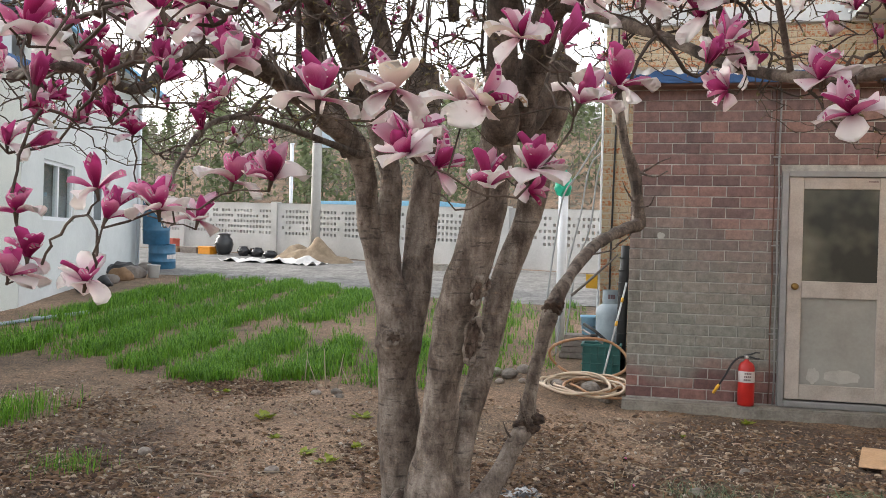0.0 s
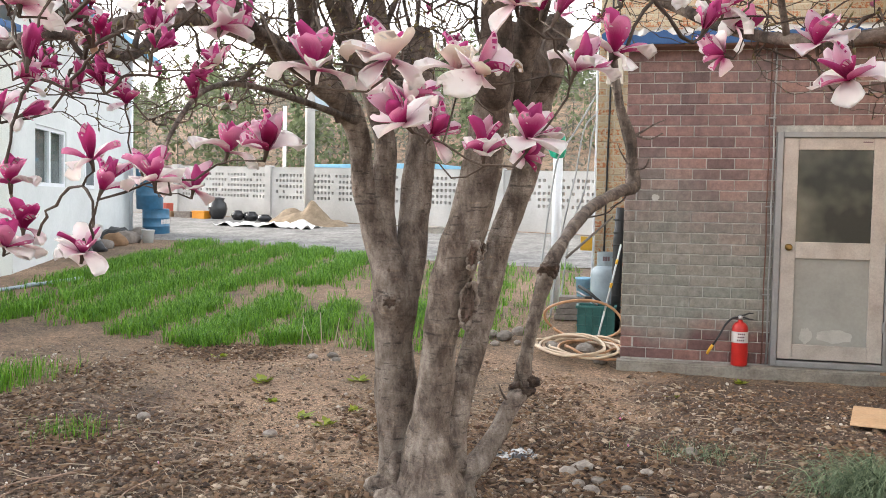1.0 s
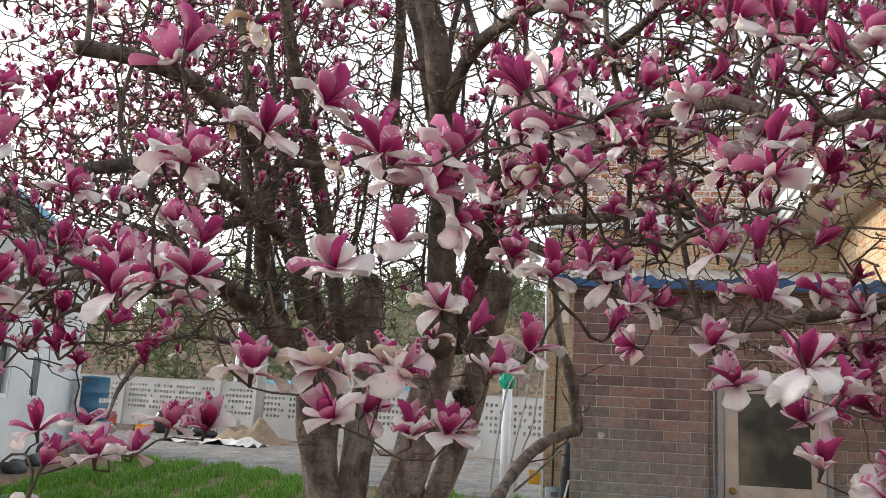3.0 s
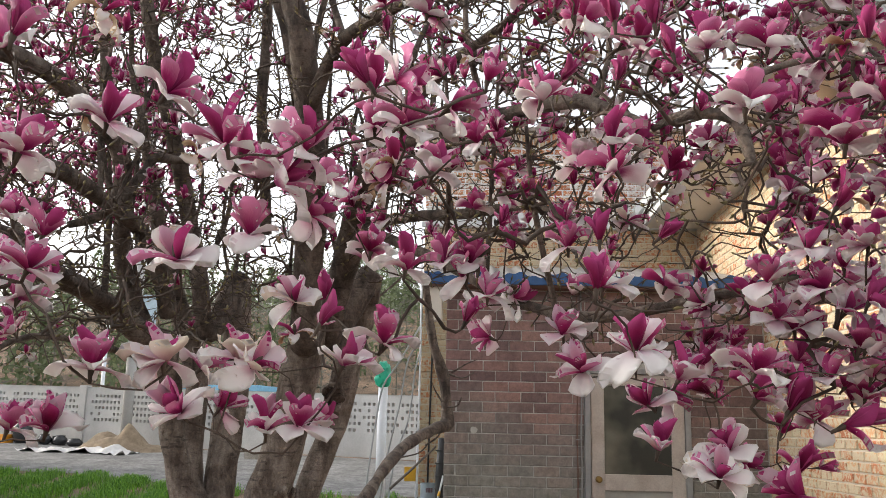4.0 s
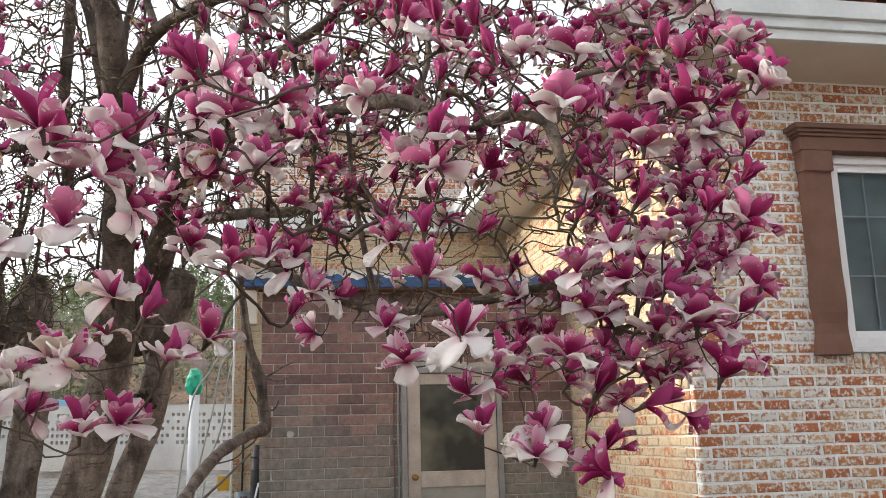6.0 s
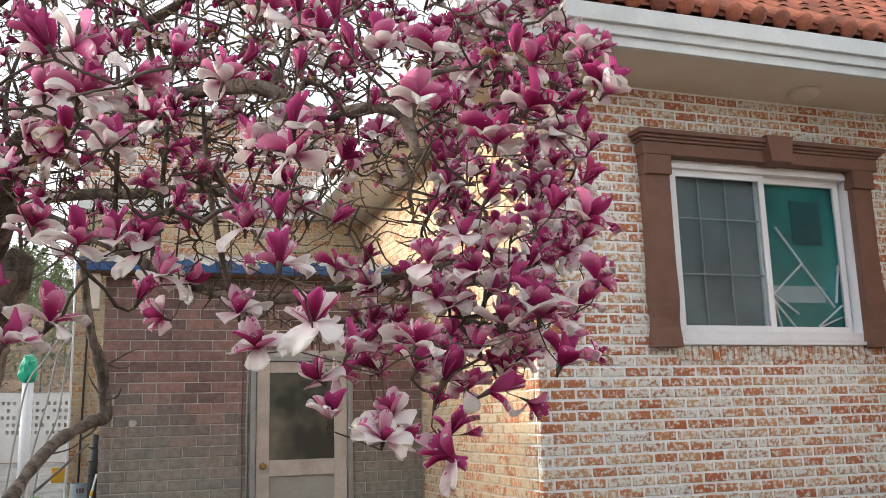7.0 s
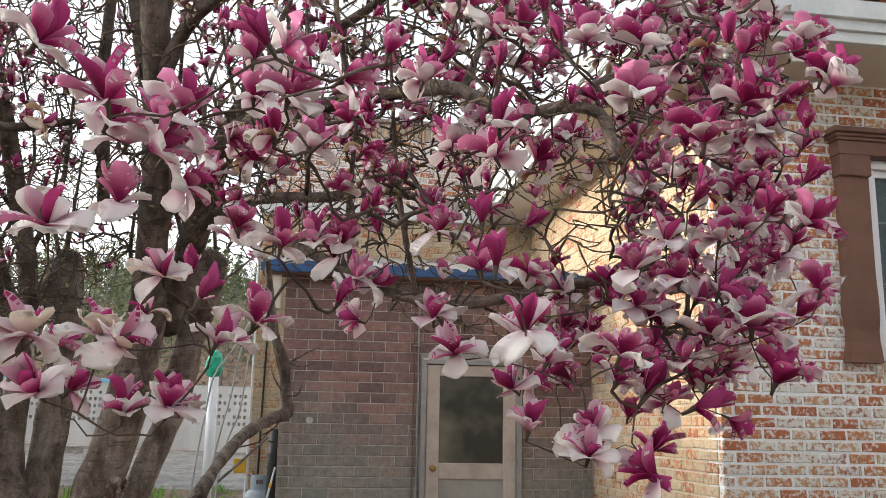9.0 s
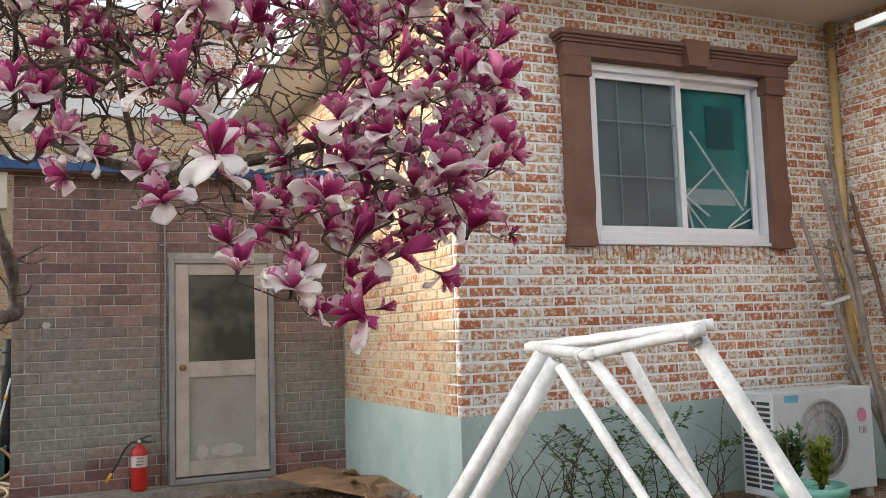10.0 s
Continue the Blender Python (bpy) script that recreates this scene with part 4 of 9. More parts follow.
# the door with its frame
door = thing("door_1", (0, 0, 0), "worn beige door, frosted upper pane, closed", "door")
door["kind"] = "structure"
part("door_frame", boxes(((DX0, AY - 0.03, 0.06), (DX0 + 0.055, AY + 0.12, DZ1)), ((DX1 - 0.055, AY - 0.03, 0.06), (DX1, AY + 0.12, DZ1)),
                         ((DX0 + 0.055, AY - 0.03, DZ1 - 0.05), (DX1 - 0.055, AY + 0.12, DZ1)), ((DX0 + 0.055, AY - 0.03, 0.06), (DX1 - 0.055, AY + 0.12, 0.115)), bevel=0.006), METAL_GREY, door)
LX0, LX1, LZ0, LZ1 = DX0 + 0.06, DX1 - 0.06, 0.13, DZ1 - 0.055
for x0, x1 in ((LX0, LX0 + 0.125), (LX1 - 0.125, LX1)):
    part("stile", boxes(((x0, AY - 0.015, LZ0), (x1, AY + 0.03, LZ1)), bevel=0.006), DOOR_PAINT, door)
for z0, z1 in ((LZ0, 0.265), (1.045, 1.195), (2.02, LZ1)):
    part("rail", boxes(((LX0 + 0.125, AY - 0.012, z0), (LX1 - 0.125, AY + 0.028, z1)), bevel=0.006), DOOR_PAINT, door)
part("lower_panel", boxes(((LX0 + 0.125, AY + 0.006, 0.265), (LX1 - 0.125, AY + 0.02, 1.045))), DOOR_PANEL, door, "dull grey-beige board panel")
for cx, cz, w, h in ((1.70, 0.35, 0.055, 0.07), (1.95, 0.35, 0.15, 0.06)):      # old white paint left in two patches
    bm = bmesh.new()
    rim = [bm.verts.new((cx + w * math.cos(a) * (1 + 0.3 * noise.noise((math.cos(a) * 2, math.sin(a) * 2, cx * 9))), AY + 0.003, cz + h * math.sin(a) * (1 + 0.35 * noise.noise((math.cos(a) * 3, math.sin(a) * 3, cx))))) for a in np.linspace(0, 2 * math.pi, 30)[:-1]]
    bm.faces.new(rim[::-1])
    part("paint_patch", bm, PATCH, door, "patch of old white paint")
pane = part("pane", boxes(((LX0 + 0.125, AY + 0.008, 1.195), (LX1 - 0.125, AY + 0.014, 2.02))), FROST_GLOW, door, "frosted glass pane with a painted soft glow")
pane.visible_shadow = False
# added dark sheet: paints the unlit room behind the pane
part("pane_backing", boxes(((LX0 + 0.1, AY + 0.10, 1.1), (LX1 - 0.1, AY + 0.11, 2.1))), ROOM_SHADE, door)
knob = part("door_handle", lathe(bmesh.new(), [(0.026, 0.0), (0.03, 0.006), (0.013, 0.012), (0.012, 0.03), (0.028, 0.045), (0.03, 0.06), (0.018, 0.07)], 16, 0,
            Matrix.Translation((1.524, AY - 0.015, 1.145)) @ Matrix.Rotation(math.pi / 2, 4, "X")), BRASS, door, "tarnished brass knob")
for z in (0.4, 1.1, 1.9):
    part("hinge", boxes(((LX1 - 0.008, AY - 0.026, z), (LX1 + 0.02, AY - 0.014, z + 0.1)), bevel=0.003), METAL_GREY, door)

part("label_bar", boxes(((2.12, AY - 0.0135, 2.085), (2.20, AY - 0.0115, 2.095))), INK, door, "small dark printed label")
conduit = thing("wall_conduit", (0, 0, 0), "thin dark cable clipped to the annex wall", "cable")
for x, r in ((1.33, 0.006), (1.37, 0.009)):
    part("cable", tube(bmesh.new(), [(x + 0.004 * math.sin(k * 1.9), AY - 0.012, 2.93 - 2.86 * k / 12) for k in range(13)], r, 7), TERRACOTTA_TRIM if r < 0.008 else METAL_GREY, conduit)
for z in (0.7, 1.5, 2.3):
    part("clip", boxes(((1.318, AY - 0.024, z), (1.384, AY - 0.001, z + 0.012)), bevel=0.003), METAL_GREY, conduit)

# ---- white outbuilding across the garden ----
PA, PD = Vector((-9.72, 11.54, 0)), Vector((-0.325, 0.946, 0))
PN = Vector((0.946, 0.325, 0))


def outbuilding():
    ob = thing("outbuilding", (PA.x, PA.y, 0.0), "white rendered outbuilding with a blue roof edge", "building", turn=math.degrees(math.atan2(PD.y, PD.x)))
    # local x runs along the wall, local y to the back
    w0, w1, z0, z1, top, L = 1.06, 2.82, 1.68, 2.75, 4.95, 8.1
    bm = bmesh.new()                         # front wall in one piece, with its window's hole
    cols, hts = (0.0, w0, w1, L), (-0.3, z0, z1, top)
    grid = [[[bm.verts.new((x, y, z)) for z in hts] for x in cols] for y in (0.0, 0.2)]
    for i in range(3):
        for j in range(3):
            if i == j == 1:
                continue
            for s in (0, 1):
                f = (grid[s][i][j], grid[s][i + 1][j], grid[s][i + 1][j + 1], grid[s][i][j + 1])
                bm.faces.new(f if s == 0 else f[::-1])
    ring = [(1, 1), (2, 1), (2, 2), (1, 2)]
    outer = [(0, 0), (3, 0), (3, 3), (0, 3)]
    for r4 in (ring, outer):
        for k in range(4):
            (a, b), (c, d) = r4[k], r4[(k + 1) % 4]
            if r4 is ring:
                bm.faces.new((grid[0][a][b], grid[0][c][d], grid[1][c][d], grid[1][a][b]))
    part("wall", bm, RENDER_WHITE, ob)
    for a, b in (((0, 0.2, -0.3), (0.2, 7, top)), ((L - 0.2, 0.2, -0.3), (L, 7, top)), ((0.2, 6.8, -0.3), (L - 0.2, 7, top))):
        part("wall", boxes((a, b)), RENDER_WHITE, ob)
    part("window", boxes(((4.0, -0.02, 1.68), (4.7, 0.004, 2.62)), bevel=0.01), PVC, ob, "small white-framed window")
    part("pane", boxes(((4.08, -0.026, 1.76), (4.62, -0.018, 2.54))), SCREEN, ob, "dark window pane")
    win = part("window", boxes(((w0, 0.03, z0), (w0 + 0.07, 0.12, z1)), ((w1 - 0.07, 0.03, z0), (w1, 0.12, z1)), ((w0 + 0.07, 0.03, z0), (w1 - 0.07, 0.12, z0 + 0.07)),
                               ((w0 + 0.07, 0.03, z1 - 0.07), (w1 - 0.07, 0.12, z1)), ((1.9, 0.03, z0 + 0.07), (1.98, 0.12, z1 - 0.07))), PVC, ob)
    part("pane", boxes(((w0 + 0.07, 0.07, z0 + 0.07), (1.9, 0.076, z1 - 0.07)), ((1.98, 0.07, z0 + 0.07), (w1 - 0.07, 0.076, z1 - 0.07))), PANE, win)
    part("blind", boxes(((w0, 0.14, z0), (w1, 0.15, z1))), SCREEN, win)
    bm = bmesh.new()
    for pts in (((-0.5, -0.5, top), (L + 0.7, -0.5, top), (L + 0.7, 3.5, top + 0.9), (-0.5, 3.5, top + 0.9)), ((-0.5, 7.5, top), (-0.5, 3.5, top + 0.9), (L + 0.7, 3.5, top + 0.9), (L + 0.7, 7.5, top))):
        lo = [bm.verts.new(p) for p in pts]
        hi = [bm.verts.new((p[0], p[1], p[2] + 0.1)) for p in pts]
        bm.faces.new(lo[::-1])
        bm.faces.new(hi)
        for i in range(4):
            bm.faces.new((lo[i], lo[(i + 1) % 4], hi[(i + 1) % 4], hi[i]))
    roof = part("roof", bm, RENDER_WHITE, ob)
    part("gutter", boxes(((-0.5, -0.58, top - 0.02), (L + 0.7, -0.5, top + 0.12)), bevel=0.01), plain("pale_blue_trim", (0.16, 0.42, 0.66), 0.5), roof, "sky-blue gutter")
    part("downpipe", tube(bmesh.new(), [(L - 0.3, -0.07, 0.5), (L - 0.3, -0.07, top)], 0.045, 10), PVC, ob)


outbuilding()
# only its edge is known; length and roof height added to block the sun
shed = thing("shed", (-9.72, 11.4, 0), "pale grey-green plastered shed beside the outbuilding, unseen length added for shade", "building", turn=6.0)
part("wall", boxes(((-4.0, -9.5, -0.3), (0.02, 0.12, 4.1))), surface("shed_plaster", [(0.3, (0.56, 0.58, 0.54)), (0.7, (0.68, 0.70, 0.66))], 0.8, 0.9), shed)
part("roof", boxes(((-4.2, -9.7, 4.1), (0.2, 0.1, 4.22)), bevel=0.02), BLUE_METAL, shed)

# ---- magnolia ----
STEM_A = [(-0.92, 3.28, 0.16, 0.118), (-0.94, 3.24, 0.49, 0.108), (-0.95, 3.20, 0.79, 0.100), (-0.94, 3.16, 1.01, 0.108), (-0.98, 3.16, 1.18, 0.088), (-1.05, 3.13, 1.37, 0.066), (-1.09, 3.09, 1.57, 0.056), (-1.09, 3.04, 1.75, 0.054), (-1.12, 2.95, 1.89, 0.056), (-1.19, 2.79, 1.99, 0.054), (-1.26, 2.62, 2.07, 0.050), (-1.32, 2.41, 2.13, 0.045), (-1.37, 2.19, 2.14, 0.040), (-1.42, 1.98, 2.13, 0.034), (-1.47, 1.75, 2.07, 0.028), (-1.52, 1.54, 2.00, 0.022), (-1.57, 1.32, 1.93, 0.015)]
STEM_B = [(-0.92, 3.16, 0.91, 0.090), (-0.88, 3.23, 1.21, 0.080), (-0.88, 3.30, 1.46, 0.076), (-0.86, 3.31, 1.72, 0.074), (-0.86, 3.33, 1.97, 0.070), (-0.88, 3.33, 2.31, 0.066)]
STEM_C = [(-0.72, 3.06, 0.13, 0.160), (-0.73, 3.07, 0.30, 0.125), (-0.72, 3.06, 0.46, 0.098), (-0.69, 3.04, 0.71, 0.084), (-0.67, 3.03, 0.88, 0.088), (-0.64, 3.02, 1.04, 0.096), (-0.59, 2.99, 1.23, 0.098), (-0.50, 2.97, 1.52, 0.092), (-0.46, 2.94, 1.75, 0.088), (-0.41, 2.91, 2.02, 0.080), (-0.38, 2.88, 2.27, 0.076)]
STEM_D = [(-0.64, 3.12, 0.20, 0.075), (-0.62, 3.16, 0.45, 0.066), (-0.57, 3.24, 0.69, 0.062), (-0.54, 3.29, 0.85, 0.064), (-0.51, 3.34, 1.02, 0.068), (-0.47, 3.38, 1.24, 0.066), (-0.37, 3.41, 1.53, 0.064), (-0.32, 3.38, 1.73, 0.072), (-0.28, 3.35, 1.95, 0.070), (-0.21, 3.27, 2.15, 0.066), (-0.17, 3.19, 2.32, 0.062)]
STEM_F = [(-0.96, 3.16, 1.07, 0.075), (-1.01, 3.18, 1.29, 0.070), (-1.02, 3.18, 1.51, 0.066), (-1.01, 3.20, 1.74, 0.054), (-1.05, 3.18, 1.93, 0.053), (-1.09, 3.12, 2.09, 0.051), (-1.14, 3.07, 2.27, 0.041), (-1.19, 3.05, 2.43, 0.038), (-1.25, 3.06, 2.65, 0.035), (-1.34, 3.06, 3.02, 0.028)]
STEM_E = [(-0.57, 3.17, 0.11, 0.062), (-0.48, 3.29, 0.25, 0.052), (-0.38, 3.40, 0.45, 0.045), (-0.34, 3.47, 0.53, 0.048), (-0.33, 3.48, 0.66, 0.037), (-0.29, 3.55, 0.89, 0.036), (-0.24, 3.63, 1.12, 0.044), (-0.19, 3.75, 1.24, 0.038)]
STEM_G = [(-0.23, 3.63, 1.13, 0.040), (-0.19, 3.75, 1.24, 0.038), (-0.12, 4.08, 1.38, 0.036), (-0.03, 4.51, 1.49, 0.036), (0.09, 4.90, 1.57, 0.038), (0.17, 5.08, 1.61, 0.044), (0.16, 5.08, 1.76, 0.036), (0.14, 5.08, 1.93, 0.044), (0.08, 5.03, 2.09, 0.031), (0.04, 5.00, 2.28, 0.028), (0.02, 4.98, 2.42, 0.026), (-0.00, 4.88, 2.62, 0.022)]
LIMB_A = [(-1.14, 2.96, 1.85, 0.043), (-1.26, 2.76, 2.28, 0.038), (-1.22, 2.61, 2.54, 0.040), (-1.22, 2.47, 2.74, 0.036), (-1.29, 2.23, 2.88, 0.039), (-1.38, 2.00, 2.93, 0.040), (-1.50, 1.78, 2.92, 0.034), (-1.59, 1.58, 2.87, 0.028)]
LIMB_B = [(-1.08, 2.93, 2.07, 0.044), (-1.12, 2.66, 2.37, 0.040), (-1.22, 2.31, 2.49, 0.034), (-1.26, 2.00, 2.51, 0.036), (-1.34, 1.69, 2.45, 0.030), (-1.40, 1.40, 2.35, 0.022)]
LIMB_C = [(-1.22, 2.61, 2.06, 0.030), (-1.20, 2.09, 2.10, 0.024), (-1.11, 1.57, 2.14, 0.018), (-1.05, 1.18, 2.11, 0.012)]
LIMB_D = [(-0.93, 3.06, 2.00, 0.050), (-0.99, 2.99, 2.33, 0.043), (-1.08, 2.88, 2.79, 0.040), (-1.14, 2.70, 3.15, 0.035), (-1.16, 2.54, 3.40, 0.030), (-1.21, 2.45, 3.82, 0.022)]
LIMB_E = [(-0.39, 2.72, 1.96, 0.075), (-0.36, 2.55, 2.31, 0.068), (-0.34, 2.38, 2.64, 0.062), (-0.34, 2.22, 2.91, 0.060), (-0.35, 2.08, 3.10, 0.050), (-0.41, 2.03, 3.32, 0.042), (-0.48, 1.95, 3.65, 0.030)]
LIMB_F = [(-0.34, 3.02, 1.99, 0.070), (-0.22, 2.76, 2.35, 0.060), (-0.11, 2.41, 2.60, 0.052), (0.05, 2.02, 2.62, 0.040), (0.24, 1.64, 2.55, 0.030), (0.43, 1.36, 2.50, 0.023), (0.63, 1.18, 2.48, 0.020), (0.71, 1.10, 2.43, 0.018), (0.81, 1.02, 2.35, 0.015)]
LIMB_G = [(-0.28, 2.88, 2.24, 0.035), (-0.11, 2.55, 2.41, 0.029), (0.11, 2.27, 2.40, 0.024), (0.33, 2.00, 2.35, 0.020), (0.54, 1.72, 2.31, 0.014), (0.70, 1.55, 2.22, 0.010)]
LIMB_H = [(-0.11, 2.55, 2.41, 0.024), (0.23, 2.12, 2.19, 0.021), (0.51, 1.78, 1.99, 0.018), (0.73, 1.51, 1.91, 0.017), (0.91, 1.43, 1.93, 0.015), (1.11, 1.34, 1.97, 0.013), (1.26, 1.25, 2.00, 0.008)]
LIMB_I = [(-0.33, 2.24, 2.84, 0.032), (-0.18, 2.01, 3.02, 0.025), (0.06, 1.73, 3.04, 0.020), (0.32, 1.46, 3.00, 0.015), (0.58, 1.29, 2.93, 0.013), (0.86, 1.24, 2.86, 0.008)]
LIMB_K = [(0.86, 0.92, 2.32, 0.011), (1.00, 0.92, 2.42, 0.010), (1.20, 0.96, 2.51, 0.008), (1.43, 1.00, 2.53, 0.006), (1.55, 0.98, 2.48, 0.004)]
LIMB_L = [(0.92, 1.36, 1.93, 0.012), (1.09, 1.10, 1.93, 0.011), (1.21, 0.98, 1.89, 0.008), (1.38, 0.92, 1.93, 0.005)]
LIMB_M = [(-1.09, 3.06, 1.84, 0.017), (-1.05, 2.35, 1.84, 0.013), (-1.06, 1.73, 1.84, 0.011), (-1.01, 1.33, 1.77, 0.008), (-0.99, 1.12, 1.64, 0.006), (-0.91, 0.93, 1.55, 0.004)]
LIMB_N = [(-1.48, 1.96, 2.11, 0.022), (-1.34, 1.47, 1.90, 0.017), (-1.25, 1.08, 1.88, 0.015), (-1.23, 0.88, 1.85, 0.015), (-1.24, 0.77, 1.80, 0.012)]
LIMB_O = [(-0.45, 2.86, 2.99, 0.067), (-0.48, 2.81, 3.10, 0.053), (-0.51, 2.75, 3.23, 0.042), (-0.55, 2.72, 3.42, 0.039), (-0.60, 2.68, 3.58, 0.037), (-0.67, 2.65, 3.83, 0.029)]
LIMB_P = [(-0.70, 3.15, 2.51, 0.029), (-0.71, 3.06, 2.84, 0.029), (-0.72, 2.97, 3.11, 0.029), (-0.71, 2.94, 3.34, 0.028), (-0.70, 2.89, 3.57, 0.025), (-0.69, 2.77, 3.81, 0.019)]
LIMB_Q = [(-1.19, 2.52, 2.68, 0.029), (-1.22, 2.46, 2.82, 0.027), (-1.26, 2.45, 2.97, 0.023), (-1.29, 2.42, 3.15, 0.020), (-1.32, 2.38, 3.33, 0.019), (-1.34, 2.31, 3.57, 0.015)]
LIMB_R = [(-0.22, 2.75, 2.38, 0.057), (-0.12, 2.51, 2.59, 0.054), (-0.05, 2.37, 2.72, 0.050), (0.07, 2.14, 2.80, 0.041), (0.16, 2.02, 2.85, 0.029), (0.25, 1.90, 2.89, 0.021), (0.37, 1.78, 2.93, 0.018), (0.50, 1.64, 2.98, 0.014), (0.58, 1.49, 3.04, 0.009)]
LIMB_S = [(-1.32, 2.32, 2.36, 0.015), (-1.25, 2.45, 2.43, 0.023), (-1.19, 2.55, 2.56, 0.024), (-1.14, 2.64, 2.70, 0.022), (-1.11, 2.64, 2.75, 0.022), (-1.05, 2.77, 2.78, 0.022), (-0.95, 2.79, 2.80, 0.021), (-0.75, 2.74, 2.82, 0.012)]
LIMB_T = [(-1.18, 2.68, 2.89, 0.018), (-1.26, 2.67, 3.14, 0.014), (-1.25, 2.57, 3.39, 0.011), (-1.24, 2.44, 3.64, 0.008)]
LIMB_U = [(0.83, 1.04, 2.35, 0.009), (0.87, 0.98, 2.36, 0.013), (0.94, 0.94, 2.36, 0.015), (1.00, 0.90, 2.33, 0.015), (1.02, 0.89, 2.28, 0.015), (1.03, 0.87, 2.21, 0.011), (1.05, 0.87, 2.19, 0.007)]
# each blossom: place fitted to the camera's view, kind, side lean, nod, size
SPRAY_A = [(-0.35, -0.01, 2.13, 1, -35, 0, 1), (-0.23, -0.16, 2.08, 0, 10, 0, 1), (-0.27, 0.23, 2.09, 2, 10, 25, 1), (-0.11, 0.11, 2.1, 1, 30, 10, 1), (-0.52, 0.32, 2.07, 1, -15, 0, 1), (-0.32, 0.06, 1.99, 1, 15, 10, 1), (-0.55, 0.46, 1.98, 1, -10, 0, 1), (-0.44, 0.4, 1.93, 1, 20, 0, 1), (-0.58, 0.34, 1.88, 1, 0, 0, 1), (-0.43, 0.05, 1.78, 1, -20, 10, 1), (-0.48, 0.28, 1.82, 2, -30, 20, 1), (-0.36, 0.2, 1.82, 2, 20, 20, 1), (-0.71, 0.82, 1.86, 2, 0, -10, 1), (-0.09, 0.11, 1.82, 4, -15, 30, 1)]
SPRAY_B = [(-0.01, 0.04, 2, 1, -10, 10, 1), (-0.05, 0.31, 2.06, 1, 15, 10, 1), (-0.04, 0.4, 2.04, 2, 20, 20, 1), (-0.02, 0.49, 2.13, 1, -10, 10, 1), (0.07, 0.33, 2.08, 1, 35, 10, 1), (0.03, 0.34, 2.01, 1, 60, 10, 1), (0.03, 0.74, 2.14, 1, 10, 0, 1), (-0.04, 0.35, 1.93, 1, 0, 10, 1), (0.06, 0.44, 1.97, 2, 60, 20, 1), (0.13, 0.79, 1.99, 1, 5, 0, 1), (0.1, 1.04, 2, 2, 30, 10, 1), (0.23, 0.58, 1.91, 1, 10, 0, 1), (0.2, -0.02, 2.07, 0, -35, 0, 1), (0.16, 0.48, 2.26, 1, 10, 0, 1)]
SPRAY_C = [(0.25, 0.31, 2.19, 1, 70, 0, 1), (0.16, 0.5, 2.19, 1, 0, 10, 1), (0.25, 0.33, 2.13, 1, 20, 30, 1), (0.35, 0.19, 2.1, 1, 60, 10, 1), (0.39, 0.06, 2.11, 0, 5, 0, 1), (0.29, 1.2, 2.59, 0, 0, 0, 1), (0.36, 1.02, 2.33, 1, -10, 10, 1), (0.43, 1.4, 2.44, 1, 80, 0, 1), (0.51, 0.58, 2.28, 1, 20, 10, 1), (0.62, 1.55, 2.64, 2, 30, 20, 1), (0.58, 0.75, 2.39, 0, 40, 0, 1), (0.67, 0.57, 2.32, 0, 15, 0, 1), (0.71, 0.52, 2.37, 1, 10, 20, 1), (0.71, 0.28, 2.25, 0, -10, 0, 1)]
SPRAY_D = [(0.81, 0.71, 2.39, 0, 30, 0, 1), (0.83, 0.49, 2.36, 1, 0, 10, 1), (1.14, 1.41, 2.76, 2, 80, 0, 0.65), (0.81, 0.18, 2.12, 1, 0, 10, 1), (0.98, 0.91, 2.39, 0, -40, 0, 1), (0.89, 0.27, 2.14, 0, 30, 0, 1), (0.61, 0.32, 2.1, 1, -5, 10, 1), (0.78, 0.98, 2.31, 1, 40, 0, 1), (0.6, 0.87, 2.23, 1, -25, 0, 1), (0.65, 0.57, 2.11, 2, -30, 10, 1), (0.87, 0.99, 2.25, 1, 20, 0, 1), (0.91, 1.12, 2.24, 3, 40, 10, 1), (0.21, 0.46, 2.09, 3, 0, 0, 1), (0.28, 0.64, 2.14, 1, 10, 0, 1)]
SPRAY_E = [(0.29, 0.81, 1.97, 1, -10, 0, 1), (0.36, 0.81, 1.97, 1, 10, 0, 1), (0.33, 0.82, 1.94, 1, -20, 20, 1), (0.4, 0.95, 1.9, 2, 10, 20, 1), (0.51, 1.72, 2, 2, 90, 0, 1), (0.36, 0.73, 1.82, 0, 20, 0, 1), (0.39, 0.96, 1.79, 2, -70, 20, 1), (0.6, 1.15, 2.13, 2, -30, 20, 1), (0.6, 0.41, 1.94, 0, 0, 0, 1), (0.82, 1.42, 2.2, 4, 30, 10, 1), (0.59, 0.91, 2.02, 2, 0, 10, 1), (0.54, -0.01, 1.78, 0, 5, 0, 1), (0.61, 0.47, 1.85, 2, 0, 10, 1), (0.57, 0.84, 1.8, 2, 0, 20, 1)]
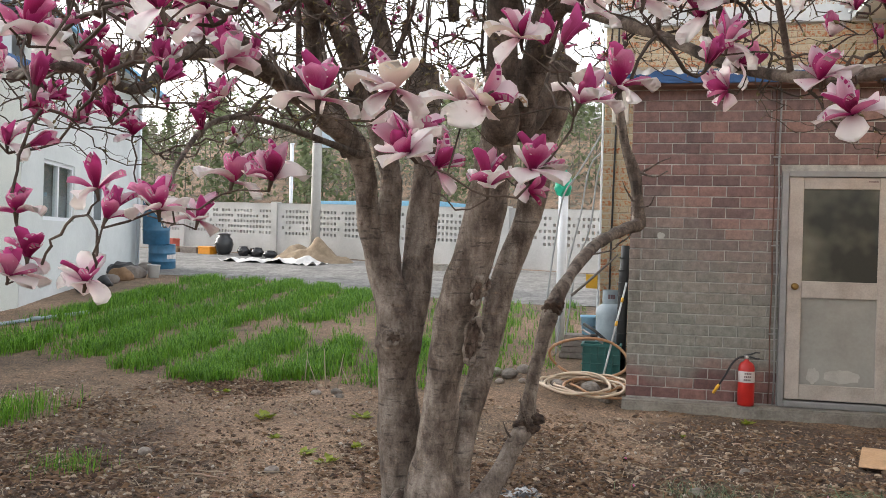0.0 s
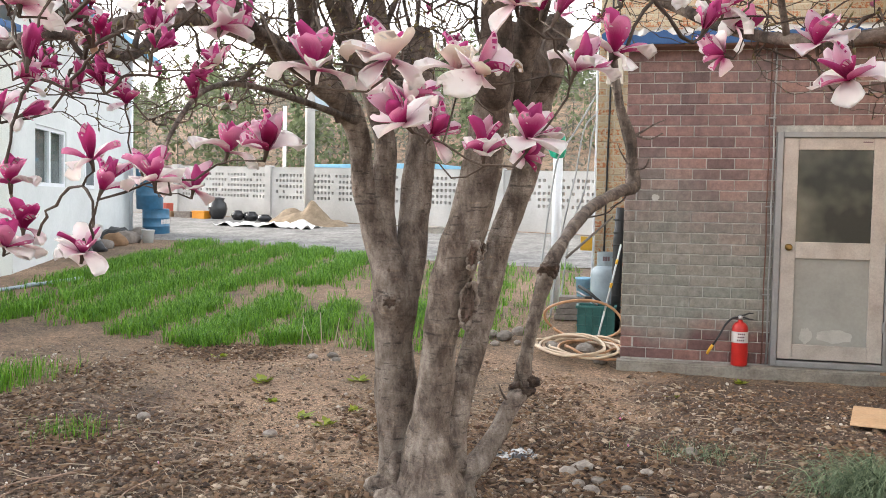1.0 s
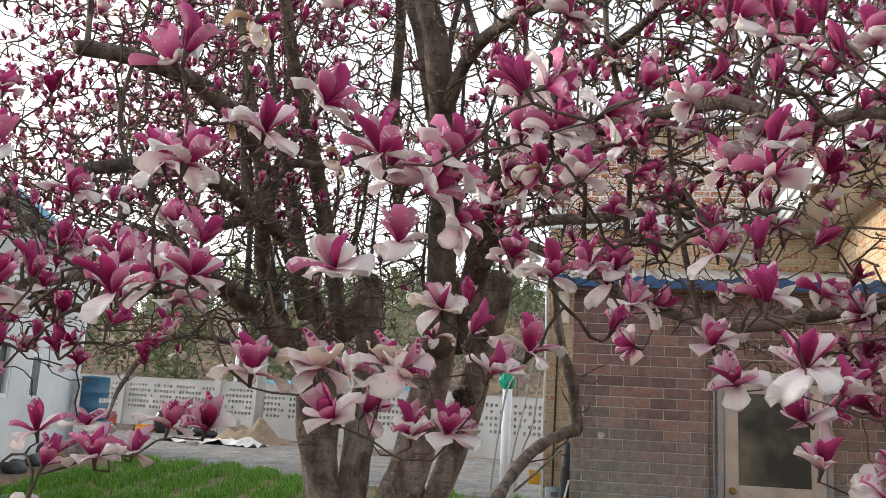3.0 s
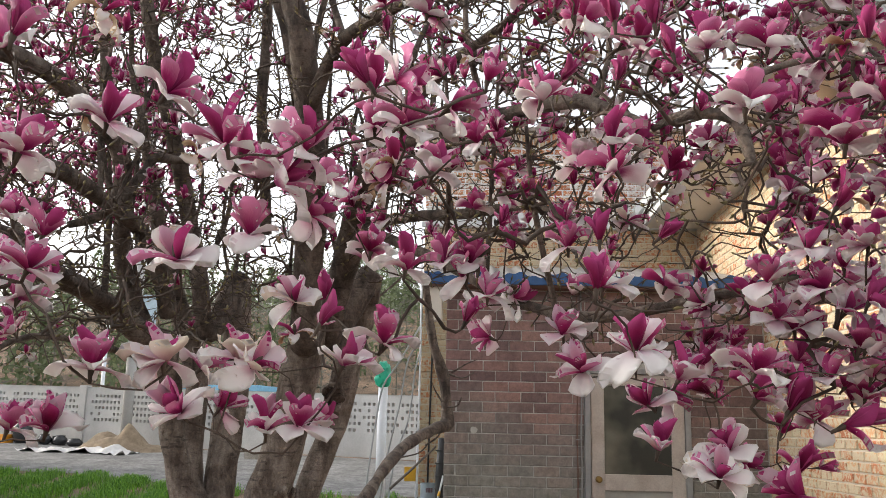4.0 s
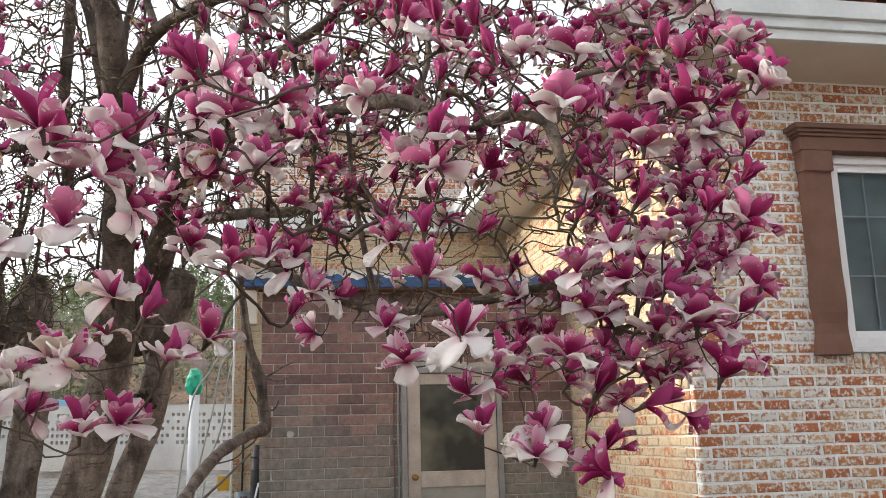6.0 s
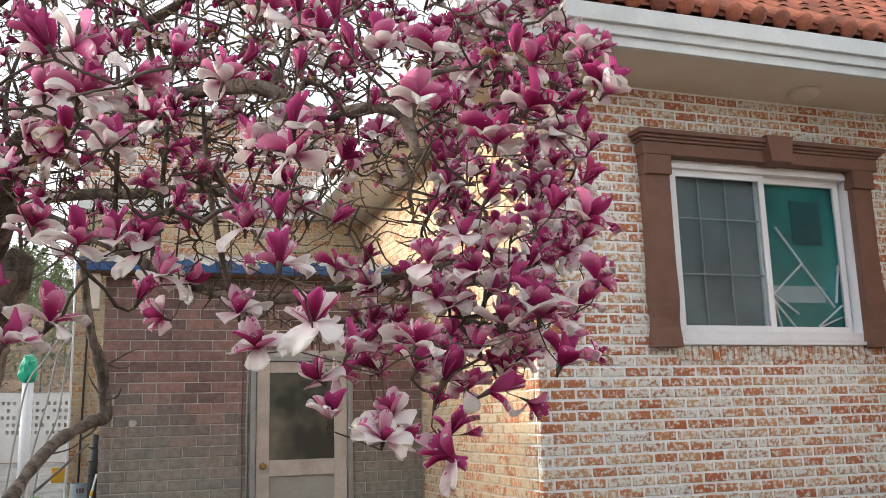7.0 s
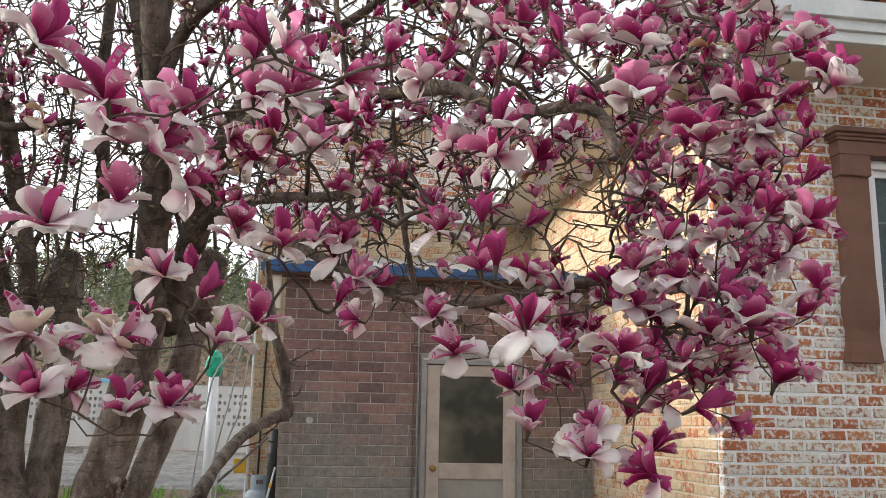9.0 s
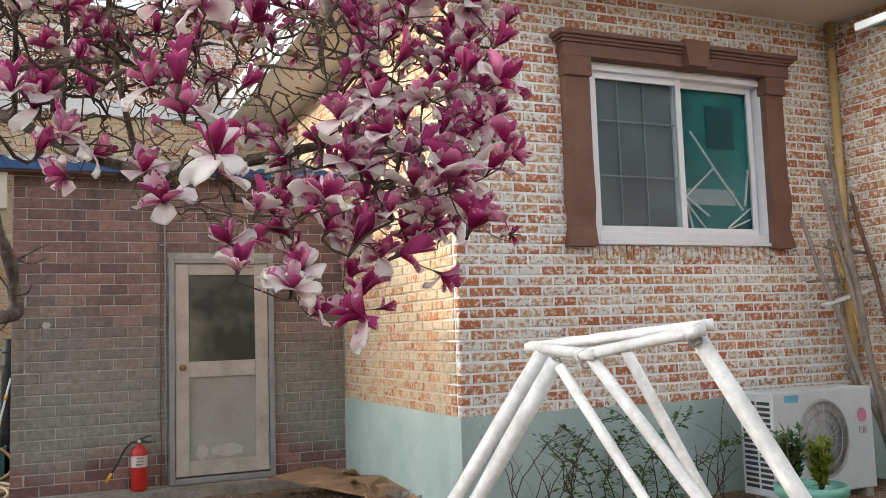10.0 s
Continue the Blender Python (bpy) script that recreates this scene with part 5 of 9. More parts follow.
SPRAY_F = [(0.61, 0.12, 1.71, 1, 0, 10, 1), (0.66, 0.34, 1.71, 2, 20, 10, 1), (0.59, 0.65, 1.7, 2, -20, 30, 1), (0.81, 0.67, 1.7, 1, 30, 0, 1), (0.77, 0.93, 1.64, 2, -40, 10, 1), (0.86, 1.03, 1.66, 2, 60, 10, 1), (0.74, 0.58, 1.56, 1, 10, 10, 1), (1.13, 1.66, 1.69, 2, 60, 0, 0.86), (0.87, 0.6, 1.55, 2, -10, 30, 1), (0.82, 0.46, 1.5, 4, 10, 30, 1), (1.21, 1.63, 1.48, 2, 60, 0, 1), (1.02, 1.04, 1.81, 0, 15, 0, 1), (0.93, 0.57, 1.7, 2, 20, 0, 1), (0.99, 0.75, 1.67, 1, 30, 0, 1)]
SPRAY_G = [(0.02, 0.48, 1.81, 4, -10, 30, 1), (0.13, 0.23, 1.75, 0, 30, 0, 1), (0.04, 0.7, 1.86, 0, 0, 0, 1), (-0.13, 1.22, 1.83, 3, 0, 20, 1), (-0.12, 0.18, 1.67, 4, -10, 20, 1), (-0.3, 1, 1.71, 2, 40, 10, 1), (-0.08, 0.47, 1.7, 4, 0, 20, 1), (-0.01, 0.34, 1.67, 4, 40, 30, 1), (-0.14, 0.31, 1.59, 2, -40, 20, 1), (-0.19, 0.79, 1.61, 2, 30, 20, 1), (-0.07, 0.68, 1.58, 1, 0, 10, 1), (0.06, 0.41, 1.59, 1, 10, 10, 1), (-0.06, 1.35, 1.59, 2, 70, 0, 1), (0.14, 0.42, 1.7, 1, 20, 10, 1)]
SPRAY_H = [(0.19, 0.6, 1.76, 1, 15, 0, 1), (-0.23, 0.17, 1.67, 1, -5, 10, 1), (-0.53, 0.52, 1.57, 1, 10, 0, 1), (-0.42, 0.45, 1.57, 1, 10, 30, 1), (-0.76, 0.81, 1.49, 2, 10, 0, 1), (-0.6, 0.36, 1.51, 1, 0, 0, 1), (0.95, 0.46, 2.35, 1, 10, 0, 1), (1.11, 0.91, 2.24, 0, -20, 0, 1), (1.1, 0.96, 2.11, 0, 10, 0, 1), (0.95, 0.55, 1.88, 2, 0, 20, 1), (1.34, 1.55, 1.98, 2, 30, 0, 1), (0.22, 1.11, 2.73, 2, 0, 10, 1), (0.61, 0.62, 2.48, 1, 10, 0, 1), (0.59, 1.45, 2.89, 2, -40, 0, 0.86)]
SPRAY_I = [(0.61, 0.27, 2.31, 0, 0, 0, 1), (0.68, 0.26, 2.3, 0, 0, 0, 1), (0.57, 0.53, 2.45, 0, 0, 0, 1), (-0.45, 0.56, 2.46, 3, 10, 0, 1), (-0.44, 1.13, 2.79, 1, 0, 0, 1), (1.4, 1.48, 2.8, 2, 80, 0, 0.77), (1.25, 0.98, 2.53, 2, -10, 10, 1), (1.47, 1.27, 2.65, 2, 20, 0, 1), (1.41, 1.51, 2.74, 1, -30, 0, 0.96), (1.19, 0.57, 2.42, 0, 0, 0, 1.02), (1.51, 1.43, 2.81, 1, 0, 0, 0.96), (1.3, 0.7, 2.46, 1, 20, 0, 1), (1.46, 0.89, 2.59, 0, 0, 0, 1), (1.42, 0.63, 2.48, 1, 10, 0, 1)]
SPRAY_J = [(1.65, 0.93, 2.62, 1, 60, 0, 1), (1.61, 0.97, 2.59, 1, 40, 0, 1), (1.41, 0.5, 2.31, 1, 40, 0, 1.06), (1.38, 0.51, 2.33, 0, 10, 0, 1.11), (1.25, 0.59, 2.29, 1, 40, 0, 1.19), (1.33, 0.56, 2.28, 0, 60, 0, 1.02), (1.63, 1.48, 2.58, 2, 0, 30, 0.69), (1.17, 0.66, 2.23, 1, 10, 10, 1.39), (1.26, 0.82, 2.23, 1, 30, 0, 1), (1.46, 1.56, 2.55, 1, -20, 0, 0.96), (1.67, 1.5, 2.48, 2, 10, 0, 0.92), (1.56, 1.07, 2.41, 1, 30, 0, 1), (1.36, 0.56, 2.23, 0, 0, 0, 1.02), (1.65, 1.04, 2.35, 1, 30, 0, 1)]
SPRAY_K = [(1.55, 1.11, 2.31, 1, 0, 0, 1), (1.73, 1.29, 2.38, 1, 20, 0, 1), (1.39, 0.59, 2.11, 0, 40, 0, 1.02), (1.19, 0.86, 2.19, 1, 20, 10, 1), (1.33, 1.45, 2.31, 2, 20, 0, 1), (1.18, 0.7, 2.09, 0, 40, 10, 1.39), (1.5, 1.16, 2.25, 1, 30, 0, 1), (1.56, 1.12, 2.25, 1, 0, 0, 1), (1.76, 1.31, 2.27, 1, 20, 0, 1), (1.32, 0.64, 2.05, 0, 30, 0, 1.02), (1.4, 0.61, 2.02, 1, 50, 0, 1.13), (1.43, 0.99, 2.1, 1, 10, 0, 1), (1.65, 1.12, 2.09, 1, 20, 10, 1), (1.11, 0.76, 1.99, 4, 0, 20, 1.14)]
SPRAY_L = [(1.25, 0.77, 2, 4, 10, 10, 1), (1.24, 0.89, 1.99, 1, 0, 20, 1), (1.53, 1.18, 2.08, 1, 20, 0, 1), (1.14, 0.76, 1.9, 2, 10, 10, 1.05), (1.23, 0.72, 1.88, 1, 20, 0, 1.13), (1.41, 0.63, 1.88, 1, 0, 0, 1.06), (1.63, 0.98, 1.91, 2, 60, 0, 1), (1.39, 0.66, 1.82, 1, 30, 0, 1.06), (1.29, 0.71, 1.79, 2, 10, 0, 1.26), (1.28, 0.71, 1.82, 0, -10, 0, 1.67), (1.22, 0.75, 1.79, 1, 20, 0, 1.19), (1.36, 1.13, 1.79, 2, 20, 10, 1), (1.16, 0.96, 1.82, 0, -20, 0, 1), (1.82, 1.56, 1.87, 1, 10, 0, 0.96)]
SPRAY_M = [(1.35, 0.7, 1.68, 1, 20, 0, 1.19), (1.62, 1.19, 1.78, 1, 20, 0, 1), (1.9, 1.53, 1.75, 3, 20, 0, 0.96), (1.15, 0.78, 1.71, 2, -10, 10, 1.05), (1.3, 0.91, 1.73, 1, 10, 0, 1), (1.09, 0.81, 1.66, 0, 30, 0, 1.67), (1.21, 0.76, 1.61, 0, 60, 0, 1.58), (1.52, 1.25, 1.56, 1, 120, 0, 1), (1.22, 1.04, 1.62, 2, 20, 0, 1), (1.24, 1.37, 1.6, 1, 10, 0, 1), (1.1, 0.81, 1.52, 0, 30, 0, 1.39), (1.41, 1.51, 1.48, 0, 80, 0, 1), (1.06, 0.82, 1.46, 1, -40, 10, 1.32), (1.09, 0.81, 1.43, 0, 110, 0, 1.11)]
SPRAY_N = [(-0.6, -0.04, 1.99, 1, -10, 10, 1), (-1.13, 0.59, 2.26, 1, -40, 0, 1), (-0.94, 0.26, 2.13, 0, 0, 0, 1), (-0.81, 0.5, 2.06, 1, 0, 20, 1), (-1.32, 0.77, 2.15, 1, 20, 0, 0.94), (-0.8, 0.15, 1.89, 4, 20, 20, 1), (-0.88, 0.59, 1.96, 0, 0, 0, 1), (-0.6, 0.1, 1.81, 0, -5, 0, 1), (-0.92, 0.75, 1.97, 3, 0, 10, 1), (-0.79, 0.26, 1.79, 2, 0, 0, 1), (-0.64, 0.09, 1.68, 0, 0, 0, 1), (-1.32, 0.86, 1.68, 1, -10, 20, 0.94), (-1.16, 0.96, 1.77, 0, 0, 0, 0.99), (-1.12, 0.73, 1.65, 0, 60, 0, 1)]
SPRAY_O = [(-0.79, 0.45, 1.55, 1, -5, 0, 1), (-0.97, 0.93, 1.54, 2, -10, 10, 1), (-0.69, 0.36, 1.49, 0, 20, 0, 1), (-1.16, 0.7, 1.51, 1, 0, 0, 1), (-1.04, 0.59, 1.41, 1, 0, 0, 1), (-1.05, 0.55, 1.36, 2, 10, 20, 1), (-0.78, 0.42, 1.36, 4, 0, 20, 1), (-1.22, 0.76, 2.4, 1, 0, 0, 0.94), (-1, 0.65, 2.35, 0, 0, 0, 1), (-1.01, 0.99, 2.16, 1, 0, 20, 0.78), (-1.13, 0.97, 1.87, 3, 0, 0, 0.78)]
SPRAYS = (SPRAY_A, SPRAY_B, SPRAY_C, SPRAY_D, SPRAY_E, SPRAY_F, SPRAY_G, SPRAY_H, SPRAY_I, SPRAY_J, SPRAY_K, SPRAY_L, SPRAY_M, SPRAY_N, SPRAY_O)

magnolia = thing("magnolia_tree", (0, 0, 0), "many-stemmed magnolia in full bloom, pink and white", "tree")
rng = random.Random(11)


def stem(name, ctrl, sides, label="", knobby=0.10, skin=None):
    pts = spline(ctrl, 0.022 if ctrl[0][3] > 0.06 else 0.04)
    part(name, tube(bmesh.new(), pts[:, :3], list(np.maximum(pts[:, 3], 0.004)), sides, True, 0, knobby), skin or BARK, magnolia, label, True)
    return pts


def rooted(ctrl, spread):
    x, y, z, r = ctrl[0]
    return [(x, y, -0.12, r * (1 + spread)), (x, y, 0.03, r * (1 + spread * 0.6))] + ctrl


STEMS = [stem("trunk", rooted(STEM_A, 0.35), 34, knobby=0.13), stem("trunk", STEM_B, 24, knobby=0.12), stem("trunk", rooted(STEM_C, 0.3), 34, knobby=0.13),
         stem("trunk", STEM_D, 28, knobby=0.13), stem("trunk", rooted(STEM_E, 0.15), 22, "thin crooked side stem with knots", 0.18), stem("trunk", STEM_F, 26, knobby=0.13)]
stem("limb", STEM_G, 20, "dark crooked upper part of the side stem", 0.22, BARK_BROWN_BACKLIT)
BOUGHS = [stem("limb", c, 14, "", 0.16, BARK_BROWN_BACKLIT) for c in (STEM_B[-1:] + LIMB_D, STEM_C[-2:-1] + LIMB_E, STEM_D[-1:] + LIMB_F, LIMB_A, LIMB_B, LIMB_C, LIMB_G, LIMB_H, LIMB_I, LIMB_K, LIMB_L, LIMB_M, LIMB_N, LIMB_O, LIMB_P, LIMB_Q, LIMB_R, LIMB_S, LIMB_T, LIMB_U)]


def burr(x, y, z, r, flat=1.0, mat=None):
    """A knotted swelling, sunk into the wood."""
    bm = bmesh.new()
    bmesh.ops.create_icosphere(bm, subdivisions=4, radius=r)
    o = Vector((x * 7, y * 7, z * 7))
    for v in bm.verts:
        n = v.co / r
        v.co *= 1 + 0.45 * noise.noise(n * 1.6 + o) + 0.22 * abs(noise.noise(n * 5.0 + o)) + 0.12 * noise.noise(n * 11.0 + o)
        v.co.z *= flat
        v.co += Vector((x, y, z))
    part("burr", bm, mat or BARK, magnolia, "", True)


# the knotted root collar, and knots on the thin stem
for x, y, z, r, flat in ((-0.93, 3.12, 0.05, 0.10, 0.9), (-0.84, 3.02, 0.03, 0.11, 0.8), (-0.72, 2.95, 0.02, 0.10, 0.7), (-0.60, 3.0, 0.0, 0.09, 0.8), (-0.88, 3.08, 0.16, 0.07, 1.2), (-0.64, 3.12, 0.22, 0.08, 1.4),
                         (-0.38, 2.83, 2.55, 0.075, 1.0), (-0.94, 3.14, 0.98, 0.09, 1.3)):
    burr(x, y, z, r, flat)
for x, y, z, r in ((-0.34, 3.46, 0.52, 0.056), (-0.29, 3.47, 0.56, 0.036), (-0.24, 3.62, 1.12, 0.05), (-0.21, 3.60, 1.14, 0.034)):
    burr(x, y, z, r, 0.85, BARK_DARK)


def wound(x, y, z, w, h, lean):
    """An old wound: a swollen rim round dark bare wood, on the side of a trunk that looks to the court."""
    face = pose(x, y, z, 0, lean, 0)
    bm = bmesh.new()
    bmesh.ops.create_icosphere(bm, subdivisions=4, radius=1.0)
    for v in bm.verts:
        n = v.co.copy()
        k = 1 + 0.4 * noise.noise(n * 2.3 + Vector((z * 9, 0, 0))) + 0.25 * noise.noise(n * 6)
        v.co = face @ Vector((n.x * w * k, n.y * 0.035 * k + 0.012 * noise.noise(n * 9), n.z * h * k))
    part("wound", bm, BARK_DARK, magnolia, "old dark wound in the bark", True)
    rim = []
    for i in range(37):
        a = 2 * math.pi * i / 36
        rim.append(face @ Vector((math.cos(a) * w * (1.05 + 0.15 * math.sin(3 * a)), -0.012 + 0.014 * math.cos(2 * a), math.sin(a) * h * (1.05 + 0.1 * math.cos(5 * a)))))
    part("wound_rim", tube(bmesh.new(), rim, [0.011 + 0.006 * math.sin(i * 1.3) for i in range(37)], 8, True, 0, 0.5), BARK, magnolia, "", True)


for spot in ((-0.525, 2.932, 1.001, 0.032, 0.100, 8), (-0.502, 2.907, 1.230, 0.020, 0.060, 10), (-0.540, 3.258, 1.245, 0.025, 0.050, 0), (-0.344, 3.314, 1.715, 0.045, 0.060, 0), (-0.931, 3.045, 0.985, 0.035, 0.030, 0)):
    wound(*spot)

for ctrl in ([(0.14, 5.07, 1.93, 0.0099), (0.23, 5.06, 1.98, 0.0074), (0.30, 5.02, 2.02, 0.0056), (0.37, 5.04, 2.05, 0.0037)],
             [(0.17, 5.07, 1.95, 0.0087), (0.27, 5.01, 1.92, 0.0062), (0.35, 5.03, 1.96, 0.0050)],
             [(0.17, 5.06, 1.72, 0.0074), (0.24, 5.00, 1.73, 0.0056), (0.27, 4.98, 1.79, 0.0037)],
             [(0.13, 5.05, 1.76, 0.0062), (0.08, 5.01, 1.84, 0.0043), (0.06, 5.01, 1.89, 0.0025)],
             [(-0.07, 4.09, 1.40, 0.0056), (0.04, 4.12, 1.43, 0.0037), (0.10, 4.13, 1.49, 0.0025)],
             [(-0.33, 3.42, 0.53, 0.0074), (-0.35, 3.37, 0.62, 0.0050), (-0.36, 3.37, 0.68, 0.0025)],
             [(-0.38, 3.41, 0.44, 0.0074), (-0.42, 3.35, 0.51, 0.0050), (-0.44, 3.35, 0.56, 0.0031)],
             [(0.15, 5.05, 1.61, 0.0074), (0.11, 5.01, 1.52, 0.0062), (0.03, 4.93, 1.46, 0.0037)]):
    part("side_twig", tube(bmesh.new(), spline(ctrl, 0.02)[:, :3], list(spline(ctrl, 0.02)[:, 3]), 7, True, 0, 0.3), BARK_BROWN_BACKLIT, magnolia, "", True)

# ---- blossoms ----
def tepal_mesh(name, length, width, lean, bend, cup, mats, rows=7, cols=4, twist=0.0, wave=0.0, pointed=False):
    """One petal of two skins, 1 mm apart: it leaves the axis at lean degrees and bends outward by bend degrees on its way."""
    verts, uvs = [], []
    ang = [radians(lean + bend * (i / rows) ** 1.4) for i in range(rows + 1)]
    p, line = np.zeros(2), []
    for i in range(rows + 1):
        line.append((p.copy(), ang[i]))
        p = p + length / rows * np.array((math.sin(ang[i]), math.cos(ang[i])))
    for side in (0, 1):
        for i in range(rows + 1):
            u = i / rows
            (o, h), a = line[i]
            w = width * (0.24 + 0.76 * math.sin(min(1.0, u / 0.66) * math.pi / 2) ** 1.3) if u < 0.66 else width * max(0.22, math.sqrt(max(0.0, 1 - ((u - 0.66) / 0.355) ** 2)))
            if pointed and u > 0.45:
                w = width * max(0.14, 1 - ((u - 0.45) / 0.55) ** 2.4)
            ragged = 1 + 0.13 * noise.noise((u * 4.0, length * 900, width * 700))
            for j in range(cols + 1):
                s = 2 * j / cols - 1
                if abs(s) > 0.9:
                    ragged += 0.10 * noise.noise((u * 7.0, s * 3 + length * 500, bend * 0.7))
                dip = cup * w * (s * s) + wave * length * (math.sin(4.2 * u + 3 * s) + 0.9 * noise.noise((u * 5.0, s * 2.2, length * 300 + bend))) * u
                thick = 0.0005 if side == 0 else -0.0005
                no, nh = -math.cos(a), math.sin(a)               # towards the flower's axis
                q = dip - thick
                verts.append((s * w * 0.5 * ragged + twist * u * u * length, o + no * q, h + nh * q))
                uvs.append((j / cols, u))
    n = (rows + 1) * (cols + 1)
    faces, mi = [], []
    for i in range(rows):
        for j in range(cols):
            a = i * (cols + 1) + j
            q = (a, a + 1, a + cols + 2, a + cols + 1)
            faces.append(q)
            mi.append(0)
            faces.append(tuple(n + k for k in q[::-1]))
            mi.append(1)
    rim = [j for j in range(cols + 1)] + [(i + 1) * (cols + 1) - 1 for i in range(1, rows + 1)] + [rows * (cols + 1) + j for j in range(cols - 1, -1, -1)] + [i * (cols + 1) for i in range(rows - 1, 0, -1)]
    for a, b in zip(rim, rim[1:] + rim[:1]):
        faces.append((a, n + a, n + b, b))
        mi.append(0)
    me = bpy.data.meshes.new(name)
    me.from_pydata(verts, [], faces)
    uv = me.uv_layers.new(name="UVMap")
    for loop in me.loops:
        uv.data[loop.index].uv = uvs[loop.vertex_index]
    for m in mats:
        me.materials.append(m)
    for poly, k in zip(me.polygons, mi):
        poly.material_index, poly.use_smooth = k, True
    RECIPES[me.name] = (length, width, lean, bend, cup, mats, twist, wave, pointed)
    return me


RECIPES = {}
PINK, PALE, DARK, BROWN, CREAM = (TEPAL_OUT, TEPAL_IN), (TEPAL_PALE, TEPAL_IN), (TEPAL_DARK, TEPAL_MID), (TEPAL_BROWN, TEPAL_IN), (TEPAL_CREAM, TEPAL_IN)
SHAPES = {
    "bud": [tepal_mesh("tepal", 0.070 + 0.005 * i, 0.038, 13, -14 - 3 * i, 0.46, DARK, wave=0.012, pointed=True) for i in range(3)],
    "inner": [tepal_mesh("tepal", 0.066 + 0.005 * i, 0.036, 14, -6 + 11 * i, 0.38, DARK, twist=0.10 * (i - 1.5), wave=0.018 * i, pointed=i != 2) for i in range(4)],
    "mid": [tepal_mesh("tepal", 0.062 + 0.004 * i, 0.046, 15, -4 + 18 * i, 0.32, PINK, twist=0.16 * (i - 1.5), wave=0.03 + 0.022 * i) for i in range(4)],
    "outer": [tepal_mesh("tepal", 0.052 + 0.002 * i, 0.051 + 0.003 * (i % 3), 12, -12 + 19 * i, 0.24, PALE, twist=0.16 * (i - 2), wave=0.05 + 0.018 * i) for i in range(6)],
    "cream": [tepal_mesh("tepal", 0.056 + 0.004 * i, 0.055, 12, -6 + 26 * i, 0.22, CREAM if i % 2 else PALE, twist=0.16 * (i - 1.5), wave=0.06 + 0.02 * i) for i in range(4)],
    "withered": [tepal_mesh("tepal", 0.050 + 0.01 * i, 0.034, 30, 50 + 40 * i, 0.3, BROWN if i else PINK, twist=0.2 * i, wave=0.08) for i in range(3)],
}


def arrangement(kind, r):
    """The petals of one flower: mesh and pose of each. Kinds: closed, half open, wide open with hanging outer petals, withered, faded and wide open."""
    out = []

    def whorl(shape, n, lean, spread, start, scale=1.0, skip=0.0):
        for i in range(n):
            if r.random() < skip:
                continue
            me = r.choice(SHAPES[shape])
            a = start + 360 / n * i + r.uniform(-34, 34)
            out.append((me, pose(0, 0, 0, 0, 0, a) @ pose(0, 0.003, 0, -(lean + r.uniform(-spread, spread)), 0, r.uniform(-18, 18)) @ Matrix.Scale(scale * r.uniform(0.78, 1.12), 4)))

    s = r.uniform(0, 120)
    if kind == 0:
        whorl("bud", 3, 0, 3, s, 0.95)
        whorl("inner", 3, 3, 6, s + 60, 0.95, 0.1)
        whorl("mid", 2, 36, 20, s + 20, 0.85, 0.6)
    elif kind == 1:
        whorl("inner", 3, 4, 9, s, 0.95)
        whorl("mid", 4, 30, 20, s + 60, 0.95, 0.2)
        whorl("outer", 4, 66, 34, s + 20, 1.0, 0.2)
    elif kind == 2:
        whorl("inner", 3, 9, 11, s, 0.95)
        whorl("mid", 4, 34, 22, s + 60, 1.0, 0.25)
        whorl("outer", 4, 80, 34, s + 10, 1.15, 0.2)
    elif kind == 3:
        whorl("inner", 2, 20, 14, s, 0.8)
        whorl("withered", 4, 55, 35, s + 40, 1.0)
        whorl("outer", 2, 95, 20, s + 100, 0.9, 0.3)
    else:
        whorl("inner", 2, 14, 12, s, 0.85)
        whorl("mid", 1, 34, 12, s + 90, 0.95)
        whorl("cream", 4, 48, 24, s + 60, 1.0, 0.1)
        whorl("outer", 3, 92, 26, s + 10, 1.1)
    return out


def heart_mesh():
    bm = bmesh.new()
    tube(bm, [(0, 0, -0.022), (0.001, 0, -0.01), (0, 0, 0.0), (0, 0, 0.006)], [0.003, 0.0036, 0.0055, 0.005], 7)
    lathe(bm, [(0.004, 0.004), (0.006, 0.012), (0.004, 0.024), (0.001, 0.03)], 8)
    return bm


hb = heart_mesh()
HEART = bpy.data.meshes.new("flower")
hb.to_mesh(HEART)
hb.free()
HEART.materials.append(TWIG)


SIMPLE = {}


def simpler(me, rows, cols):
    """The same petal with fewer faces, for flowers further off."""
    key = (me.name, rows)
    if key not in SIMPLE:
        ln, wd, lean, bend, cup, ms, twist, wave, pointed = RECIPES[me.name]
        SIMPLE[key] = tepal_mesh("far_tepal", ln, wd, lean, bend, cup, ms, rows, cols, twist, wave, pointed)
    return SIMPLE[key]


def joined_flower(kind, seed):
    """A whole flower as one mesh, for the many further off."""
    r = random.Random(seed)
    bm = bmesh.new()
    bm.from_mesh(HEART)
    mats = [TWIG]
    for me, m in arrangement(kind, r):
        me = simpler(me, 6, 3)
        tmp = bmesh.new()
        tmp.from_mesh(me)
        tmp.transform(m)
        idx = []
        for mat in me.materials:
            if mat not in mats:
                mats.append(mat)
            idx.append(mats.index(mat))
        for f in tmp.faces:
            f.material_index = idx[f.material_index]
        t2 = bpy.data.meshes.new("tmp")
        tmp.to_mesh(t2)
        tmp.free()
        bm.from_mesh(t2)
        bpy.data.meshes.remove(t2)
    me = bpy.data.meshes.new("flower")
    bm.to_mesh(me)
    bm.free()
    for m in mats:
        me.materials.append(m)
    return me


VARIANTS = {k: [joined_flower(k, 100 * k + i) for i in range(8)] for k in range(5)}
flower_feet = []          # where each flower meets its twig


